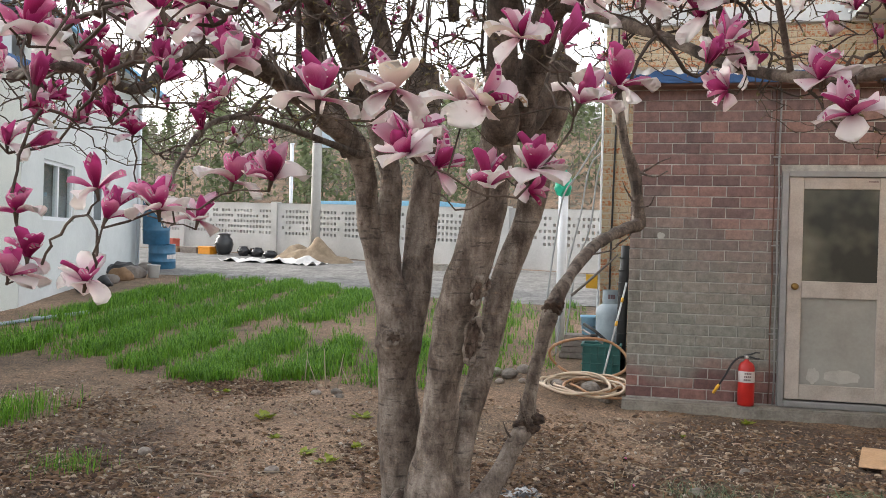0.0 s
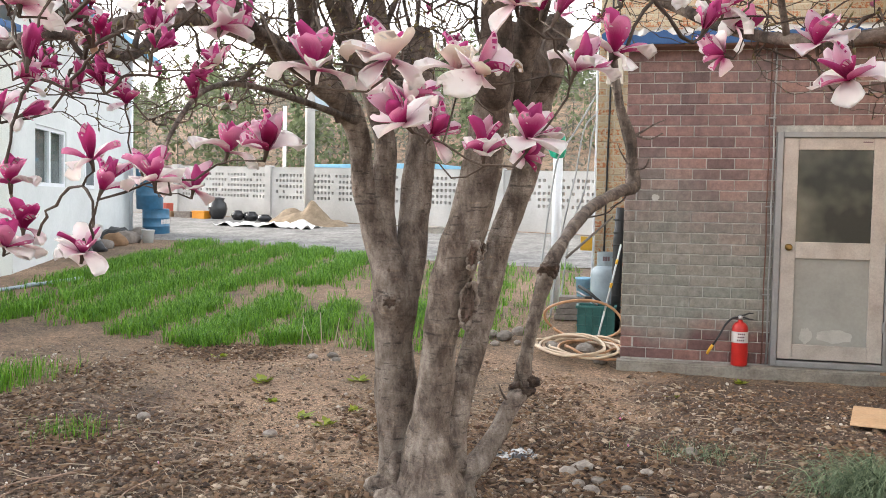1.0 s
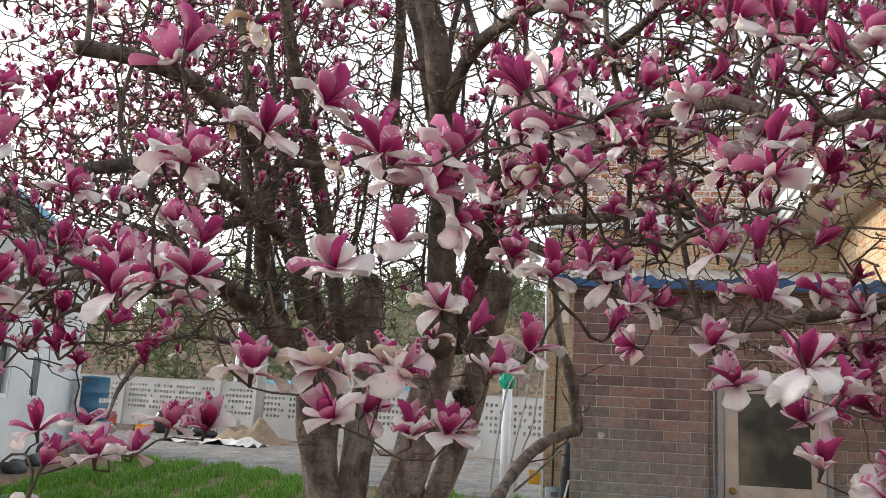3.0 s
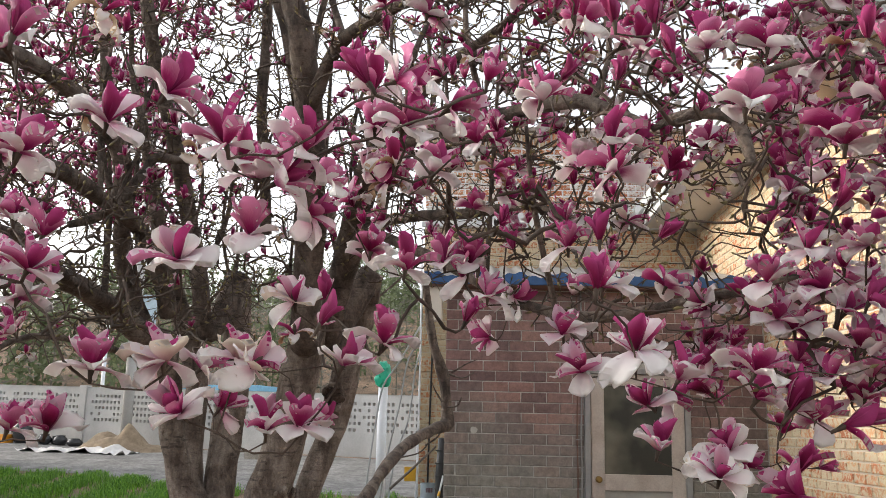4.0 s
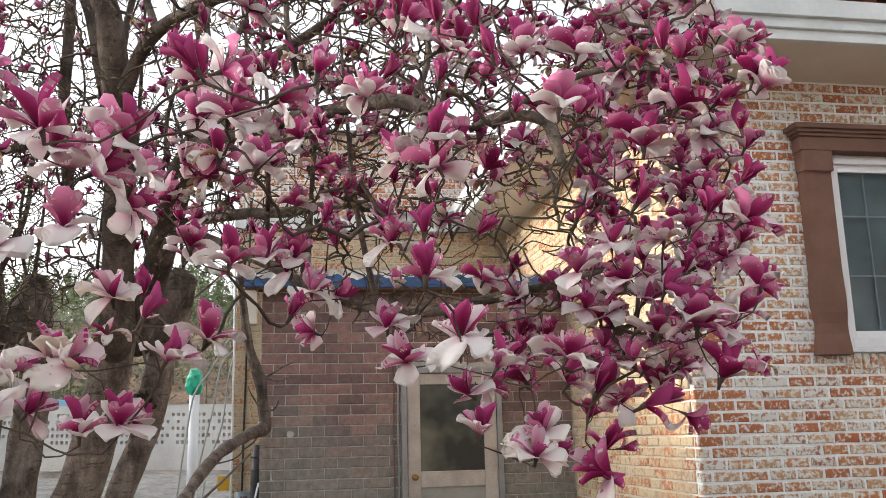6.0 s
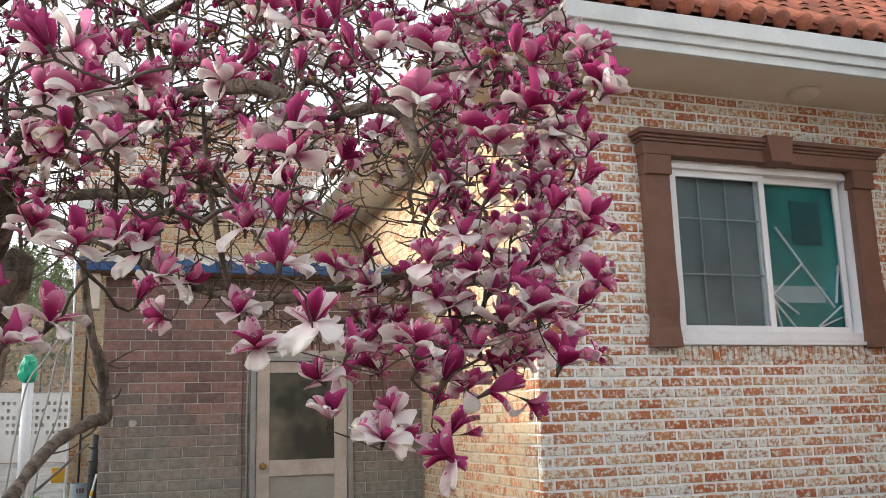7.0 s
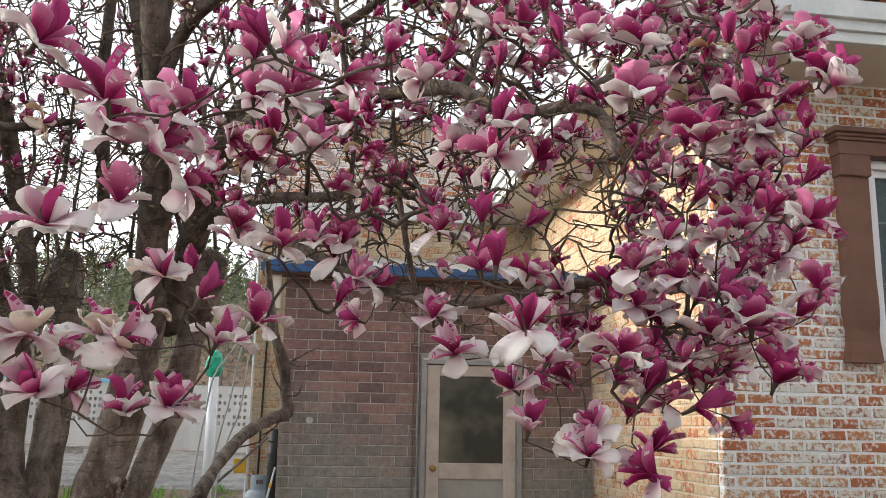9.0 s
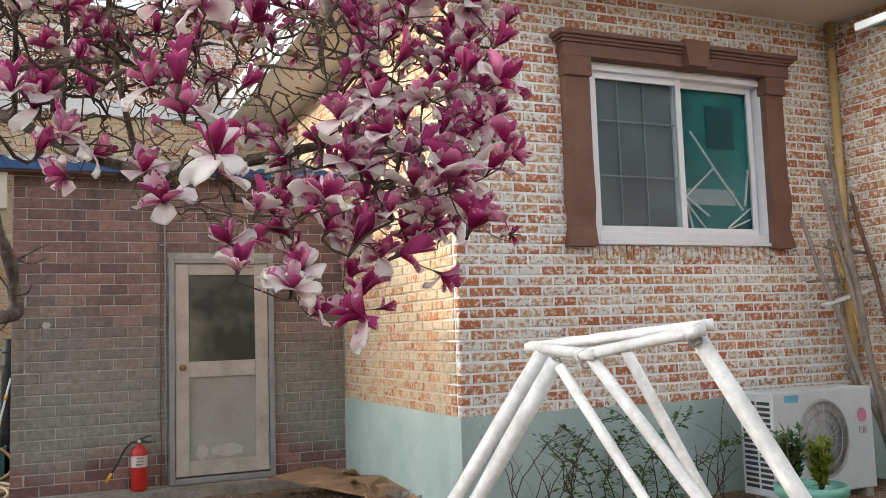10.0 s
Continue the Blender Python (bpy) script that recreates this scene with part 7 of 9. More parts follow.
part("hose", tube(bmesh.new(), pts, 0.015, 8), HOSE_ORANGE, loop)
for i, (x, y, r) in enumerate(((-0.62, 7.9, 0.08), (-0.28, 7.82, 0.1), (-0.12, 7.5, 0.07), (-0.5, 8.2, 0.06), (-0.9, 8.3, 0.07), (-1.05, 8.6, 0.08), (-0.82, 8.05, 0.05), (-1.15, 8.25, 0.09), (-1.32, 8.4, 0.07), (-0.98, 8.02, 0.04), (-1.45, 8.1, 0.08), (-1.2, 7.95, 0.05))):
    bm = bmesh.new()
    bmesh.ops.create_icosphere(bm, subdivisions=2, radius=r)
    for v in bm.verts:
        v.co *= 1 + 0.3 * noise.noise(v.co * 9 + Vector((i * 3.3, 0, 0)))
        v.co.z *= 0.7
    ob = tagged(make("garden_stone", bm, FIELD_STONE), "rounded grey garden stone lying on soil", "stone", "stones by the hose")
    ob.matrix_basis = Matrix.Translation((x, y, on_ground(x, y) + r * 0.4))

post = thing("white_post", (-0.84, 10.4, on_ground(-0.84, 10.4)), "white plastic pipe post topped by a green bag", "post")
part("pipe", tube(bmesh.new(), [(0, 0, -0.05), (0, 0, 2.08)], 0.062, 20), PVC, post)
bm = bmesh.new()
bmesh.ops.create_icosphere(bm, subdivisions=3, radius=0.13)
for v in bm.verts:
    v.co = Vector((v.co.x * 0.8, v.co.y * 0.8, v.co.z * 1.35))
    v.co *= 1 + 0.25 * noise.noise(v.co * 16)
    if v.co.z < 0:
        v.co.x *= 1.15
        v.co.y *= 1.15
part("plastic_bag", bm, GREEN_BAG, post, "crumpled green plastic bag").location = (0, 0, 2.06)

stick = tagged(make("leaning_stick", tube(bmesh.new(), [(-0.66, 9.80, 0.86), (-0.40, 9.86, 1.10), (-0.12, 9.93, 1.37)], [0.016, 0.015, 0.012], 8, True, 0, 0.15), WOOD_GREY, smooth=True), "thin tan stick leaning on the brick wall", "stick")
lid = thing("yellow_board", (-0.43, 9.955, 0.95), "small yellow plastic board leaning on the wall", "board")
part("board", boxes(((-0.07, 0.0, 0.0), (0.07, 0.012, 0.17)), bevel=0.004), YELLOW, lid)
clamp = thing("steel_clamp", (0, 0, 0), "dark steel clamp and bars lying over the crate", "clamp")
part("bar", tube(bmesh.new(), [(-0.44, 8.95, 0.60), (-0.32, 8.86, 0.54), (-0.19, 8.76, 0.45)], 0.017, 8), BLACK, clamp)
part("bar", tube(bmesh.new(), [(-0.45, 8.90, 0.54), (-0.33, 8.84, 0.48), (-0.22, 8.77, 0.41)], 0.013, 8), METAL_GREY, clamp)
part("jaw", boxes(((-0.36, 8.80, 0.44), (-0.28, 8.88, 0.50)), bevel=0.01), BLACK, clamp)
bm = bmesh.new()                       # a splash of old lime on the facing bricks
rim = [bm.verts.new((0.346 + 0.034 * math.cos(a) * (1 + 0.5 * noise.noise((math.cos(a) * 2, math.sin(a) * 2, 3))), AY - 0.0045, 1.573 + 0.030 * math.sin(a) * (1 + 0.5 * noise.noise((math.cos(a) * 2, math.sin(a) * 2, 8))))) for a in np.linspace(0, 2 * math.pi, 26)[:-1]]
bm.faces.new(rim[::-1])
part("lime_splash", bm, PATCH, wall_annex, "splash of old white lime")
bm = bmesh.new()                       # a torn scrap of plastic by the roots
bmesh.ops.create_grid(bm, x_segments=14, y_segments=10, size=0.5)
for v in bm.verts:
    v.co = Vector((v.co.x * 0.26, v.co.y * 0.20, 0.02 + 0.05 * abs(noise.noise(v.co * 6)) + 0.02 * noise.noise(v.co * 15)))
    v.co.x += 0.04 * noise.noise(v.co * 20)
scrap = tagged(make("plastic_scrap", bm, surface("torn_film", [(0.46, (0.03, 0.03, 0.032)), (0.56, (0.50, 0.50, 0.50))], 14.0, 0.4, 60.0, 0.3, 0.002), smooth=True), "torn black and white plastic scrap on soil", "scrap")
scrap.matrix_basis = pose(-0.45, 4.05, on_ground(-0.45, 4.05) - 0.012, 0, 0, 24)

# slack cables from the house corner to the ground
def cable(ctrl, r, label, mat=CABLE_GREY):
    ob = tagged(make("cable", tube(bmesh.new(), spline(ctrl, 0.08), r, 6), mat), label, "cable", "slack cables")
    return ob


cable([(-0.33, 9.98, 2.89), (-0.62, 9.9, 2.35), (-0.79, 9.9, 2.08), (-0.87, 9.9, 1.6), (-0.93, 9.8, 1.0), (-0.99, 9.6, 0.13)], 0.012, "pale grey cable hanging slack from the wall")
cable([(-0.34, 9.98, 2.62), (-0.49, 9.95, 2.43), (-0.575, 9.9, 1.88), (-0.665, 9.9, 1.47), (-0.752, 9.9, 0.98), (-0.82, 9.7, 0.14)], 0.011, "pale grey cable hanging slack from the wall")
cable([(-0.34, 9.98, 2.55), (-0.40, 9.95, 2.29), (-0.467, 9.9, 1.68), (-0.62, 9.9, 1.19), (-0.72, 9.6, 0.14)], 0.011, "pale grey cable hanging slack from the wall")
cable([(-0.18, 9.985, 4.5), (-0.19, 9.985, 3.0), (-0.21, 9.985, 1.6), (-0.22, 9.985, 0.3)], 0.012, "black cable running down the brick wall", BLACK)
cable([(-0.36, 9.97, 4.0), (-0.345, 9.97, 2.6), (-0.35, 9.97, 1.0), (-0.37, 9.9, 0.16)], 0.014, "white conduit on the corner of the wall", PVC)

sheet = thing("cardboard_sheet", (2.06, 5.55, 0.03), "flat tan cardboard sheet lying on the soil", "cardboard", turn=-14)
bm = bmesh.new()
box(bm, (-0.36, -0.3, 0.0), (0.42, 0.36, 0.006))
bmesh.ops.subdivide_edges(bm, edges=bm.edges[:], cuts=5, use_grid_fill=True)
for v in bm.verts:
    v.co.z += 0.03 * abs(noise.noise((v.co.x * 3, v.co.y * 3, 0))) + 0.04 * max(0, v.co.x - 0.2)
part("sheet", bm, surface("dry_cardboard", [(0.3, (0.42, 0.26, 0.14)), (0.7, (0.52, 0.34, 0.20))], 3.0, 0.85, 50.0, 0.2, 0.002), sheet)
old = thing("old_board", (2.80, 6.45, 0.10), "sodden brown board lying by the wall", "board", turn=22)
bm = bmesh.new()
box(bm, (-0.32, -0.75, 0.0), (0.30, 0.75, 0.02))
bmesh.ops.subdivide_edges(bm, edges=bm.edges[:], cuts=7, use_grid_fill=True)
for v in bm.verts:
    v.co.z += 0.05 * noise.noise((v.co.x * 3, v.co.y * 3, 5)) + 0.02 * v.co.y
part("board", bm, CARDBOARD, old)
lit = random.Random(8)
for i in range(16):
    y = 5.1 + 2.2 * i / 16
    x = 3.02 - lit.uniform(0.0, 0.22)
    bm = bmesh.new()
    box(bm, (-0.09, -0.16, 0), (0.09, 0.16, 0.015))
    bmesh.ops.subdivide_edges(bm, edges=bm.edges[:], cuts=4, use_grid_fill=True)
    for v in bm.verts:
        v.co *= 1 + 0.3 * noise.noise(v.co * 12 + Vector((i, 0, 0)))
        v.co.z += 0.05 * noise.noise((v.co.x * 9, v.co.y * 9, i))
    ob = tagged(make("bark_scrap", bm, lit.choice((CARDBOARD, CARDBOARD, DEAD_LEAF, WOOD_GREY))), "curled brown scrap of bark by the wall", "scrap", "scraps by the wall")
    ob.matrix_basis = pose(x, y, 0.05 + lit.uniform(0, 0.05), lit.uniform(-25, 25), lit.uniform(-35, 5), lit.uniform(0, 180))

# ---- the court in front of the house ----
WRAP = surface("white_wrap", [(0.3, (0.54, 0.545, 0.53)), (0.7, (0.76, 0.77, 0.77))], 22.0, 0.65, 60.0, 0.5, 0.004)
swing = thing("trestle_frame", (0, 0, 0), "white-wrapped steel tube trestle standing in the court", "trestle")
TA, TB, TC, TD = Vector((1.042, -0.119, 1.363)), Vector((1.042, -0.259, 1.353)), Vector((1.204, -0.304, 1.387)), Vector((1.131, -0.373, 1.379))


def rod(name, a, b, r, lumps=0.06):
    n = 14
    a, b = Vector(a), Vector(b)
    part(name, tube(bmesh.new(), [a.lerp(b, i / n) for i in range(n + 1)], [r * (1 + 0.06 * math.sin(i * 2.3)) for i in range(n + 1)], 14, True, 0, lumps), WRAP, swing, "", True)


for a, b in ((TA, TC), (TB, TD), (TA, TB), (TC, TD)):
    d = (b - a).normalized() * 0.015
    rod("top_bar", a - d, b + d, 0.0082, 0.06)
rod("leg", (1.047, -0.134, 1.356), (0.345, 0.423, 0.0), 0.0118)
rod("leg", (1.037, -0.186, 1.343), (0.438, 0.437, 0.0), 0.0125)
rod("leg", (1.030, -0.206, 1.337), (1.458, -1.038, 0.0), 0.0075)
rod("leg", (1.048, -0.263, 1.346), (1.491, -1.353, 0.0), 0.0085)
rod("leg", (1.153, -0.190, 1.356), (1.740, -0.480, 0.0), 0.0088)
rod("leg", (1.147, -0.360, 1.374), (1.454, -1.193, 0.0), 0.0115)
for joint, r in ((TB, 0.013), (TD, 0.012), (Vector((1.037, -0.186, 1.343)), 0.011)):      # wire ties at the joints
    part("tie", tube(bmesh.new(), [joint + Vector((r * math.cos(a), 0.004 * math.sin(3 * a), r * math.sin(a) - 0.006)) for a in np.linspace(0, 2 * math.pi, 20)], 0.0016, 6, False), METAL_GREY, swing, "grey wire tie")

ac = thing("air_conditioner", (5.36, 3.95, 0.02), "pale grey outdoor air-conditioner unit, weathered", "air conditioner")
ac.matrix_basis = ac.matrix_basis @ Matrix.Diagonal((0.84, 1, 1, 1))
AW, AH, AD = 1.22, 0.84, 0.36
part("casing", boxes(((0.0, 0.0, 0.05), (AW, AD, AH)), bevel=0.015), plain("ac_paint", (0.41, 0.45, 0.48), 0.5, 0.0, 0.06), ac)
for i in range(16):
    z = 0.11 + i * 0.042
    for a, b in ((0.035, 0.165), (0.19, 0.325)):
        part("slot", boxes(((-0.004, a, z), (0.002, b, z + 0.025)), bevel=0.0), BLACK, ac)
for r in (0.30, 0.292, 0.22, 0.14):
    part("fan_ring", tube(bmesh.new(), [(0.58 + r * math.cos(a), -0.012, 0.46 + r * math.sin(a)) for a in np.linspace(0, 2 * math.pi, 40)], 0.006, 6, False), METAL_GREY, ac)
part("fan_disc", lathe(bmesh.new(), [(0.28, 0.0), (0.28, 0.004), (0.06, 0.005), (0.05, 0.012), (0.001, 0.014)], 36, 0, Matrix.Translation((0.58, -0.001, 0.46)) @ Matrix.Rotation(math.pi / 2, 4, "X")), METAL_GREY, ac)
for i in range(10):
    a = math.pi * i / 10
    part("grille_spoke", tube(bmesh.new(), [(0.58 - 0.29 * math.cos(a), -0.02, 0.46 - 0.29 * math.sin(a)), (0.58 + 0.29 * math.cos(a), -0.02, 0.46 + 0.29 * math.sin(a))], 0.003, 5), GAS_GREY, ac)
part("badge", lathe(bmesh.new(), [(0.055, 0.0), (0.055, 0.004)], 24, 0, Matrix.Translation((1.08, -0.001, 0.62)) @ Matrix.Rotation(math.pi / 2, 4, "X")), PINK_LOGO, ac, "faded pink round badge")
part("name_bar", boxes(((1.035, -0.004, 0.475), (1.068, -0.001, 0.53)), ((1.085, -0.004, 0.475), (1.125, -0.001, 0.53))), METAL_GREY, ac)
part("sticker", boxes(((0.14, -0.004, 0.755), (0.30, -0.001, 0.81))), STICKER, ac, "small blue sticker")
for x in (0.1, 1.1):
    part("foot", boxes(((x, 0.02, -0.06), (x + 0.1, AD - 0.02, 0.05)), bevel=0.008), CONCRETE, ac)


def pot_plant():
    ob = thing("potted_shrub", (4.25, 2.52, 0.0), "teal pot with two small lime-green shrubs", "potted plant")
    ob.matrix_basis = Matrix.Translation((4.24, 2.52, 0.0)) @ Matrix.Diagonal((0.95, 0.95, 1.08, 1))
    part("pot", lathe(bmesh.new(), [(0.13, 0.0), (0.15, 0.01), (0.185, 0.40), (0.205, 0.405), (0.21, 0.45), (0.195, 0.455), (0.175, 0.41), (0.17, 0.38)], 30), POT_TEAL, ob)
    part("soil", lathe(bmesh.new(), [(0.001, 0.39), (0.16, 0.39), (0.17, 0.38)], 20), SOIL, ob)
    q = random.Random(3)
    for cx, h, mat in ((-0.14, 0.36, LEAF_GREEN), (0.08, 0.29, LEAF_LIME)):
        st = bmesh.new()
        V2, F2 = [], []
        for s in range(14):
            a, lean = q.uniform(0, 6.28), q.uniform(0.02, 0.09)
            tip = Vector((cx + lean * math.cos(a), lean * math.sin(a), 0.39 + h * q.uniform(0.7, 1.0)))
            tube(st, [(cx, 0, 0.38), (cx + lean * 0.6 * math.cos(a), lean * 0.6 * math.sin(a), 0.39 + h * 0.5), tip], [0.005, 0.004, 0.002], 5)
            for l in range(34):
                k = q.uniform(0.25, 1.0)
                p = Vector((cx, 0, 0.38)).lerp(tip, k)
                az, el, ln = q.uniform(0, 6.28), q.uniform(0.1, 1.1), q.uniform(0.045, 0.075)
                d = Vector((math.cos(az) * math.cos(el), math.sin(az) * math.cos(el), math.sin(el)))
                w = d.cross(Vector((0, 0, 1))).normalized() * 0.013
                i = len(V2)
                V2 += [p, p + d * ln * 0.5 + w, p + d * ln + Vector((0, 0, -0.004)), p + d * ln * 0.5 - w, p + d * ln * 0.5 + Vector((0, 0, -0.004))]
                F2 += [(i, i + 1, i + 4), (i + 1, i + 2, i + 4), (i + 2, i + 3, i + 4), (i + 3, i, i + 4)]
        part("stem", st, TWIG, ob)
        lv = from_arrays("foliage", V2, F2, mat, ob, "glossy young leaves")
        lv["kind"] = "stuff"


pot_plant()

drain = thing("drain_pipe", (6.98, 4.62, 0.0), "yellowed plastic drain pipe in the wall corner", "drain pipe")
part("pipe", tube(bmesh.new(), [(0, 0, 0.0), (0, 0, 2.2), (0, 0, EAVE)], 0.038, 18), PIPE_YELLOW, drain)
for z in (0.9, 2.25, 3.9):
    part("clip", tube(bmesh.new(), [(0, 0, z), (0, 0, z + 0.03)], 0.044, 18), METAL_GREY, drain)
POLES = [((6.60, 4.40, 2.93), (6.69, 4.02, 0.0), 0.026, WOOD_GREY), ((6.28, 4.45, 2.28), (6.80, 4.05, 0.0), 0.024, WOOD_GREY), ((6.55, 4.45, 2.6), (6.78, 4.0, 0.0), 0.026, WOOD_GREY),
         ((6.90, 4.45, 2.5), (6.98, 3.9, 0.0), 0.022, TERRACOTTA_TRIM), ((6.66, 4.5, 2.1), (6.62, 4.2, 0.0), 0.02, WOOD_GREY), ((6.72, 4.5, 2.0), (6.9, 4.1, 0.0), 0.012, YELLOW)]
for i, (a, b, r, mat) in enumerate(POLES):
    pts = [Vector(a).lerp(Vector(b), k / 10) + Vector((0.012 * math.sin(k * 1.7 + i), 0, 0)) for k in range(11)]
    ob = make("garden_pole", tube(bmesh.new(), pts, [r * (0.8 + 0.04 * k) for k in range(11)], 9, True, 0, 0.12), mat, smooth=True)
    tagged(ob, "weathered wooden pole leaning in the wall corner", "pole", "leaning poles")
for (a, b, w, mat, lab) in (((6.44, 4.36, 2.02), (6.99, 4.40, 1.97), 0.035, WOOD_GREY, "grey cross batten tied to the poles"), ((6.26, 4.40, 1.72), (6.98, 4.40, 1.76), 0.03, WOOD_GREY, "grey cross batten tied to the poles"),
                            ((6.36, 4.33, 1.52), (6.96, 4.33, 1.66), 0.07, WHITE_PAINT, "white painted board wedged behind the poles")):
    d = Vector(b) - Vector(a)
    bm = bmesh.new()
    box(bm, (-w / 2, -0.012, 0), (w / 2, 0.012, d.length), 0.004, 0, Matrix.Translation(a) @ d.to_track_quat("Z", "Y").to_matrix().to_4x4())
    tagged(make("cross_board", bm, mat), lab, "board", "cross boards")

awning = thing("awning", (RX, 0, 0), "teal corrugated awning with a white edge on the wing", "awning")
bm = bmesh.new()
ys = np.linspace(3.54, 0.5, 60)
a = [bm.verts.new((-0.03, y, 3.80 + 0.012 * math.sin(i * 1.6))) for i, y in enumerate(ys)]
b = [bm.verts.new((-0.95, y, 3.63 + 0.012 * math.sin(i * 1.6))) for i, y in enumerate(ys)]
for i in range(59):
    bm.faces.new((a[i], a[i + 1], b[i + 1], b[i]))
part("sheet", bm, plain("teal_sheet", (0.02, 0.16, 0.14), 0.5), awning)
part("edge_rail", boxes(((-0.99, 0.5, 3.61), (-0.95, 3.56, 3.67)), bevel=0.004), WHITE_PAINT, awning)


def climber():
    """A bare rose bush with a few leaves before the plinth."""
    ob = thing("rose_bush", (4.3, 4.42, 0.0), "thin sprawling rose bush with sparse green leaves", "bush")
    q = random.Random(21)
    st = bmesh.new()
    V2, F2 = [], []
    for s in range(26):
        x = q.uniform(-1.0, 1.25)
        p = Vector((x, q.uniform(-0.12, 0.1), 0.0))
        d = Vector((q.gauss(0, 0.35), q.gauss(0, 0.1), 1)).normalized()
        pts = [p.copy()]
        top = q.uniform(0.4, 0.78) * (1.15 if abs(x) < 0.5 else 0.85)
        while p.z < top and len(pts) < 14:
            d = (d + Vector((q.gauss(0, 0.25), q.gauss(0, 0.12), q.gauss(-0.03, 0.12)))).normalized()
            p = p + d * 0.075
            p.y = min(p.y, 0.2)
            pts.append(p.copy())
            leafy = abs(x) < 0.55 and q.random() < 0.95
            for l in range(q.randint(4, 9) if leafy else (1 if q.random() < 0.2 else 0)):
                az, el, ln = q.uniform(0, 6.28), q.uniform(-0.5, 0.8), q.uniform(0.035, 0.065)
                g = Vector((math.cos(az) * math.cos(el), math.sin(az) * math.cos(el), math.sin(el)))
                w = g.cross(Vector((0, 0, 1))).normalized() * ln * 0.33
                o = p + g * q.uniform(0, 0.04)
                i = len(V2)
                V2 += [o, o + g * ln * 0.5 + w, o + g * ln, o + g * ln * 0.5 - w, o + g * ln * 0.5 - Vector((0, 0, 0.006))]
                F2 += [(i, i + 1, i + 4), (i + 1, i + 2, i + 4), (i + 2, i + 3, i + 4), (i + 3, i, i + 4)]
        tube(st, pts, [0.0055 * (1 - 0.6 * k / len(pts)) for k in range(len(pts))], 5)
        for b in range(2):
            o = q.choice(pts[1:])
            e = o + Vector((q.gauss(0, 0.14), q.gauss(0, 0.05), q.uniform(0.02, 0.16)))
            tube(st, [o, o.lerp(e, 0.5) + Vector((0.01, 0, 0.015)), e], [0.003, 0.0025, 0.0015], 4)
    part("cane", st, TWIG, ob)
    lv = from_arrays("foliage", V2, F2, LEAF_GREEN, ob, "small dark green rose leaves")
    lv["kind"] = "stuff"


climber()

# hairline cracks in the plaster, as thin raised fills
q = random.Random(14)
for x, z, n in ((3.45, 0.62, 9), (3.9, 0.55, 7), (4.6, 0.6, 6)):
    pts = [(x + 0.03 * k + q.gauss(0, 0.012), HY - 0.0125, z - 0.06 * k + q.gauss(0, 0.012)) for k in range(n)]
    tagged(make("plaster_crack", tube(bmesh.new(), pts, 0.0022, 4), INK), "dark hairline crack in the plinth plaster", "crack", kind="structure")

# ---- across the garden ----


def drum(x, y, z, lean, turn, h=0.88, r=0.29, label="blue steel drum, dented, by the outbuilding"):
    ob = thing("oil_drum", (x, y, z), label, "drum", "blue drums")
    ob.matrix_basis = pose(x, y, z, lean, 0, turn)
    part("body", lathe(bmesh.new(), [(r * 0.98, 0), (r, 0.01), (r, h * 0.31), (r * 1.045, h * 0.33), (r, h * 0.35), (r, h * 0.64), (r * 1.045, h * 0.66), (r, h * 0.68), (r, h - 0.01), (r * 1.02, h), (r * 0.96, h - 0.005), (r * 0.94, h - 0.03)], 32), DRUM_BLUE, ob)
    bm = bmesh.new()
    for i in range(6):
        box(bm, (0, -0.022, 0), (0.004, 0.022, 0.11), 0, 0, Matrix.Rotation(-0.6 - turn * math.pi / 180 + i * 0.18, 4, "Z") @ Matrix.Translation((r * 1.0, 0, h * 0.43)))
    part("print_bar", bm, PAPER, ob, "worn white lettering")
    return ob


drum(-11.50, 18.95, on_ground(-11.50, 18.95), 3, 0, 0.62, 0.32, "short blue drum standing on the soil")
drum(-11.68, 18.95, on_ground(-11.50, 18.95) + 0.63, 5, 20, 1.05, 0.32, "blue steel drum tilted on a lower one")
wb = thing("white_pail", (-10.5, 16.9, on_ground(-10.5, 16.9)), "small white plastic pail by the drums", "pail")
part("pail", lathe(bmesh.new(), [(0.11, 0), (0.14, 0.27), (0.15, 0.275), (0.15, 0.29), (0.135, 0.29), (0.105, 0.02)], 20), WHITE_PAINT, wb)
for i, (x, y, r, mat, lab) in enumerate(((-11.3, 16.9, 0.36, BLACK, "black plastic sack slumped by the drums"), (-11.75, 16.3, 0.32, BLACK, "black plastic sack slumped by the drums"), (-11.0, 16.7, 0.22, TARP, "pale crumpled sack by the drums"),
                                         (-11.9, 15.6, 0.28, BLACK, "dark bundle of netting by the wall"), (-11.6, 16.0, 0.2, CARDBOARD, "brown paper sack by the wall"))):
    bm = bmesh.new()
    bmesh.ops.create_icosphere(bm, subdivisions=3, radius=r)
    for v in bm.verts:
        v.co *= 1 + 0.35 * noise.noise(v.co * 5 + Vector((i * 5, 0, 0)))
        v.co.z = max(v.co.z * 0.62, -r * 0.3)
    ob = tagged(make("sack", bm, mat), lab, "sack", "sacks by the drums")
    ob.matrix_basis = Matrix.Translation((x, y, on_ground(x, y) + r * 0.28))


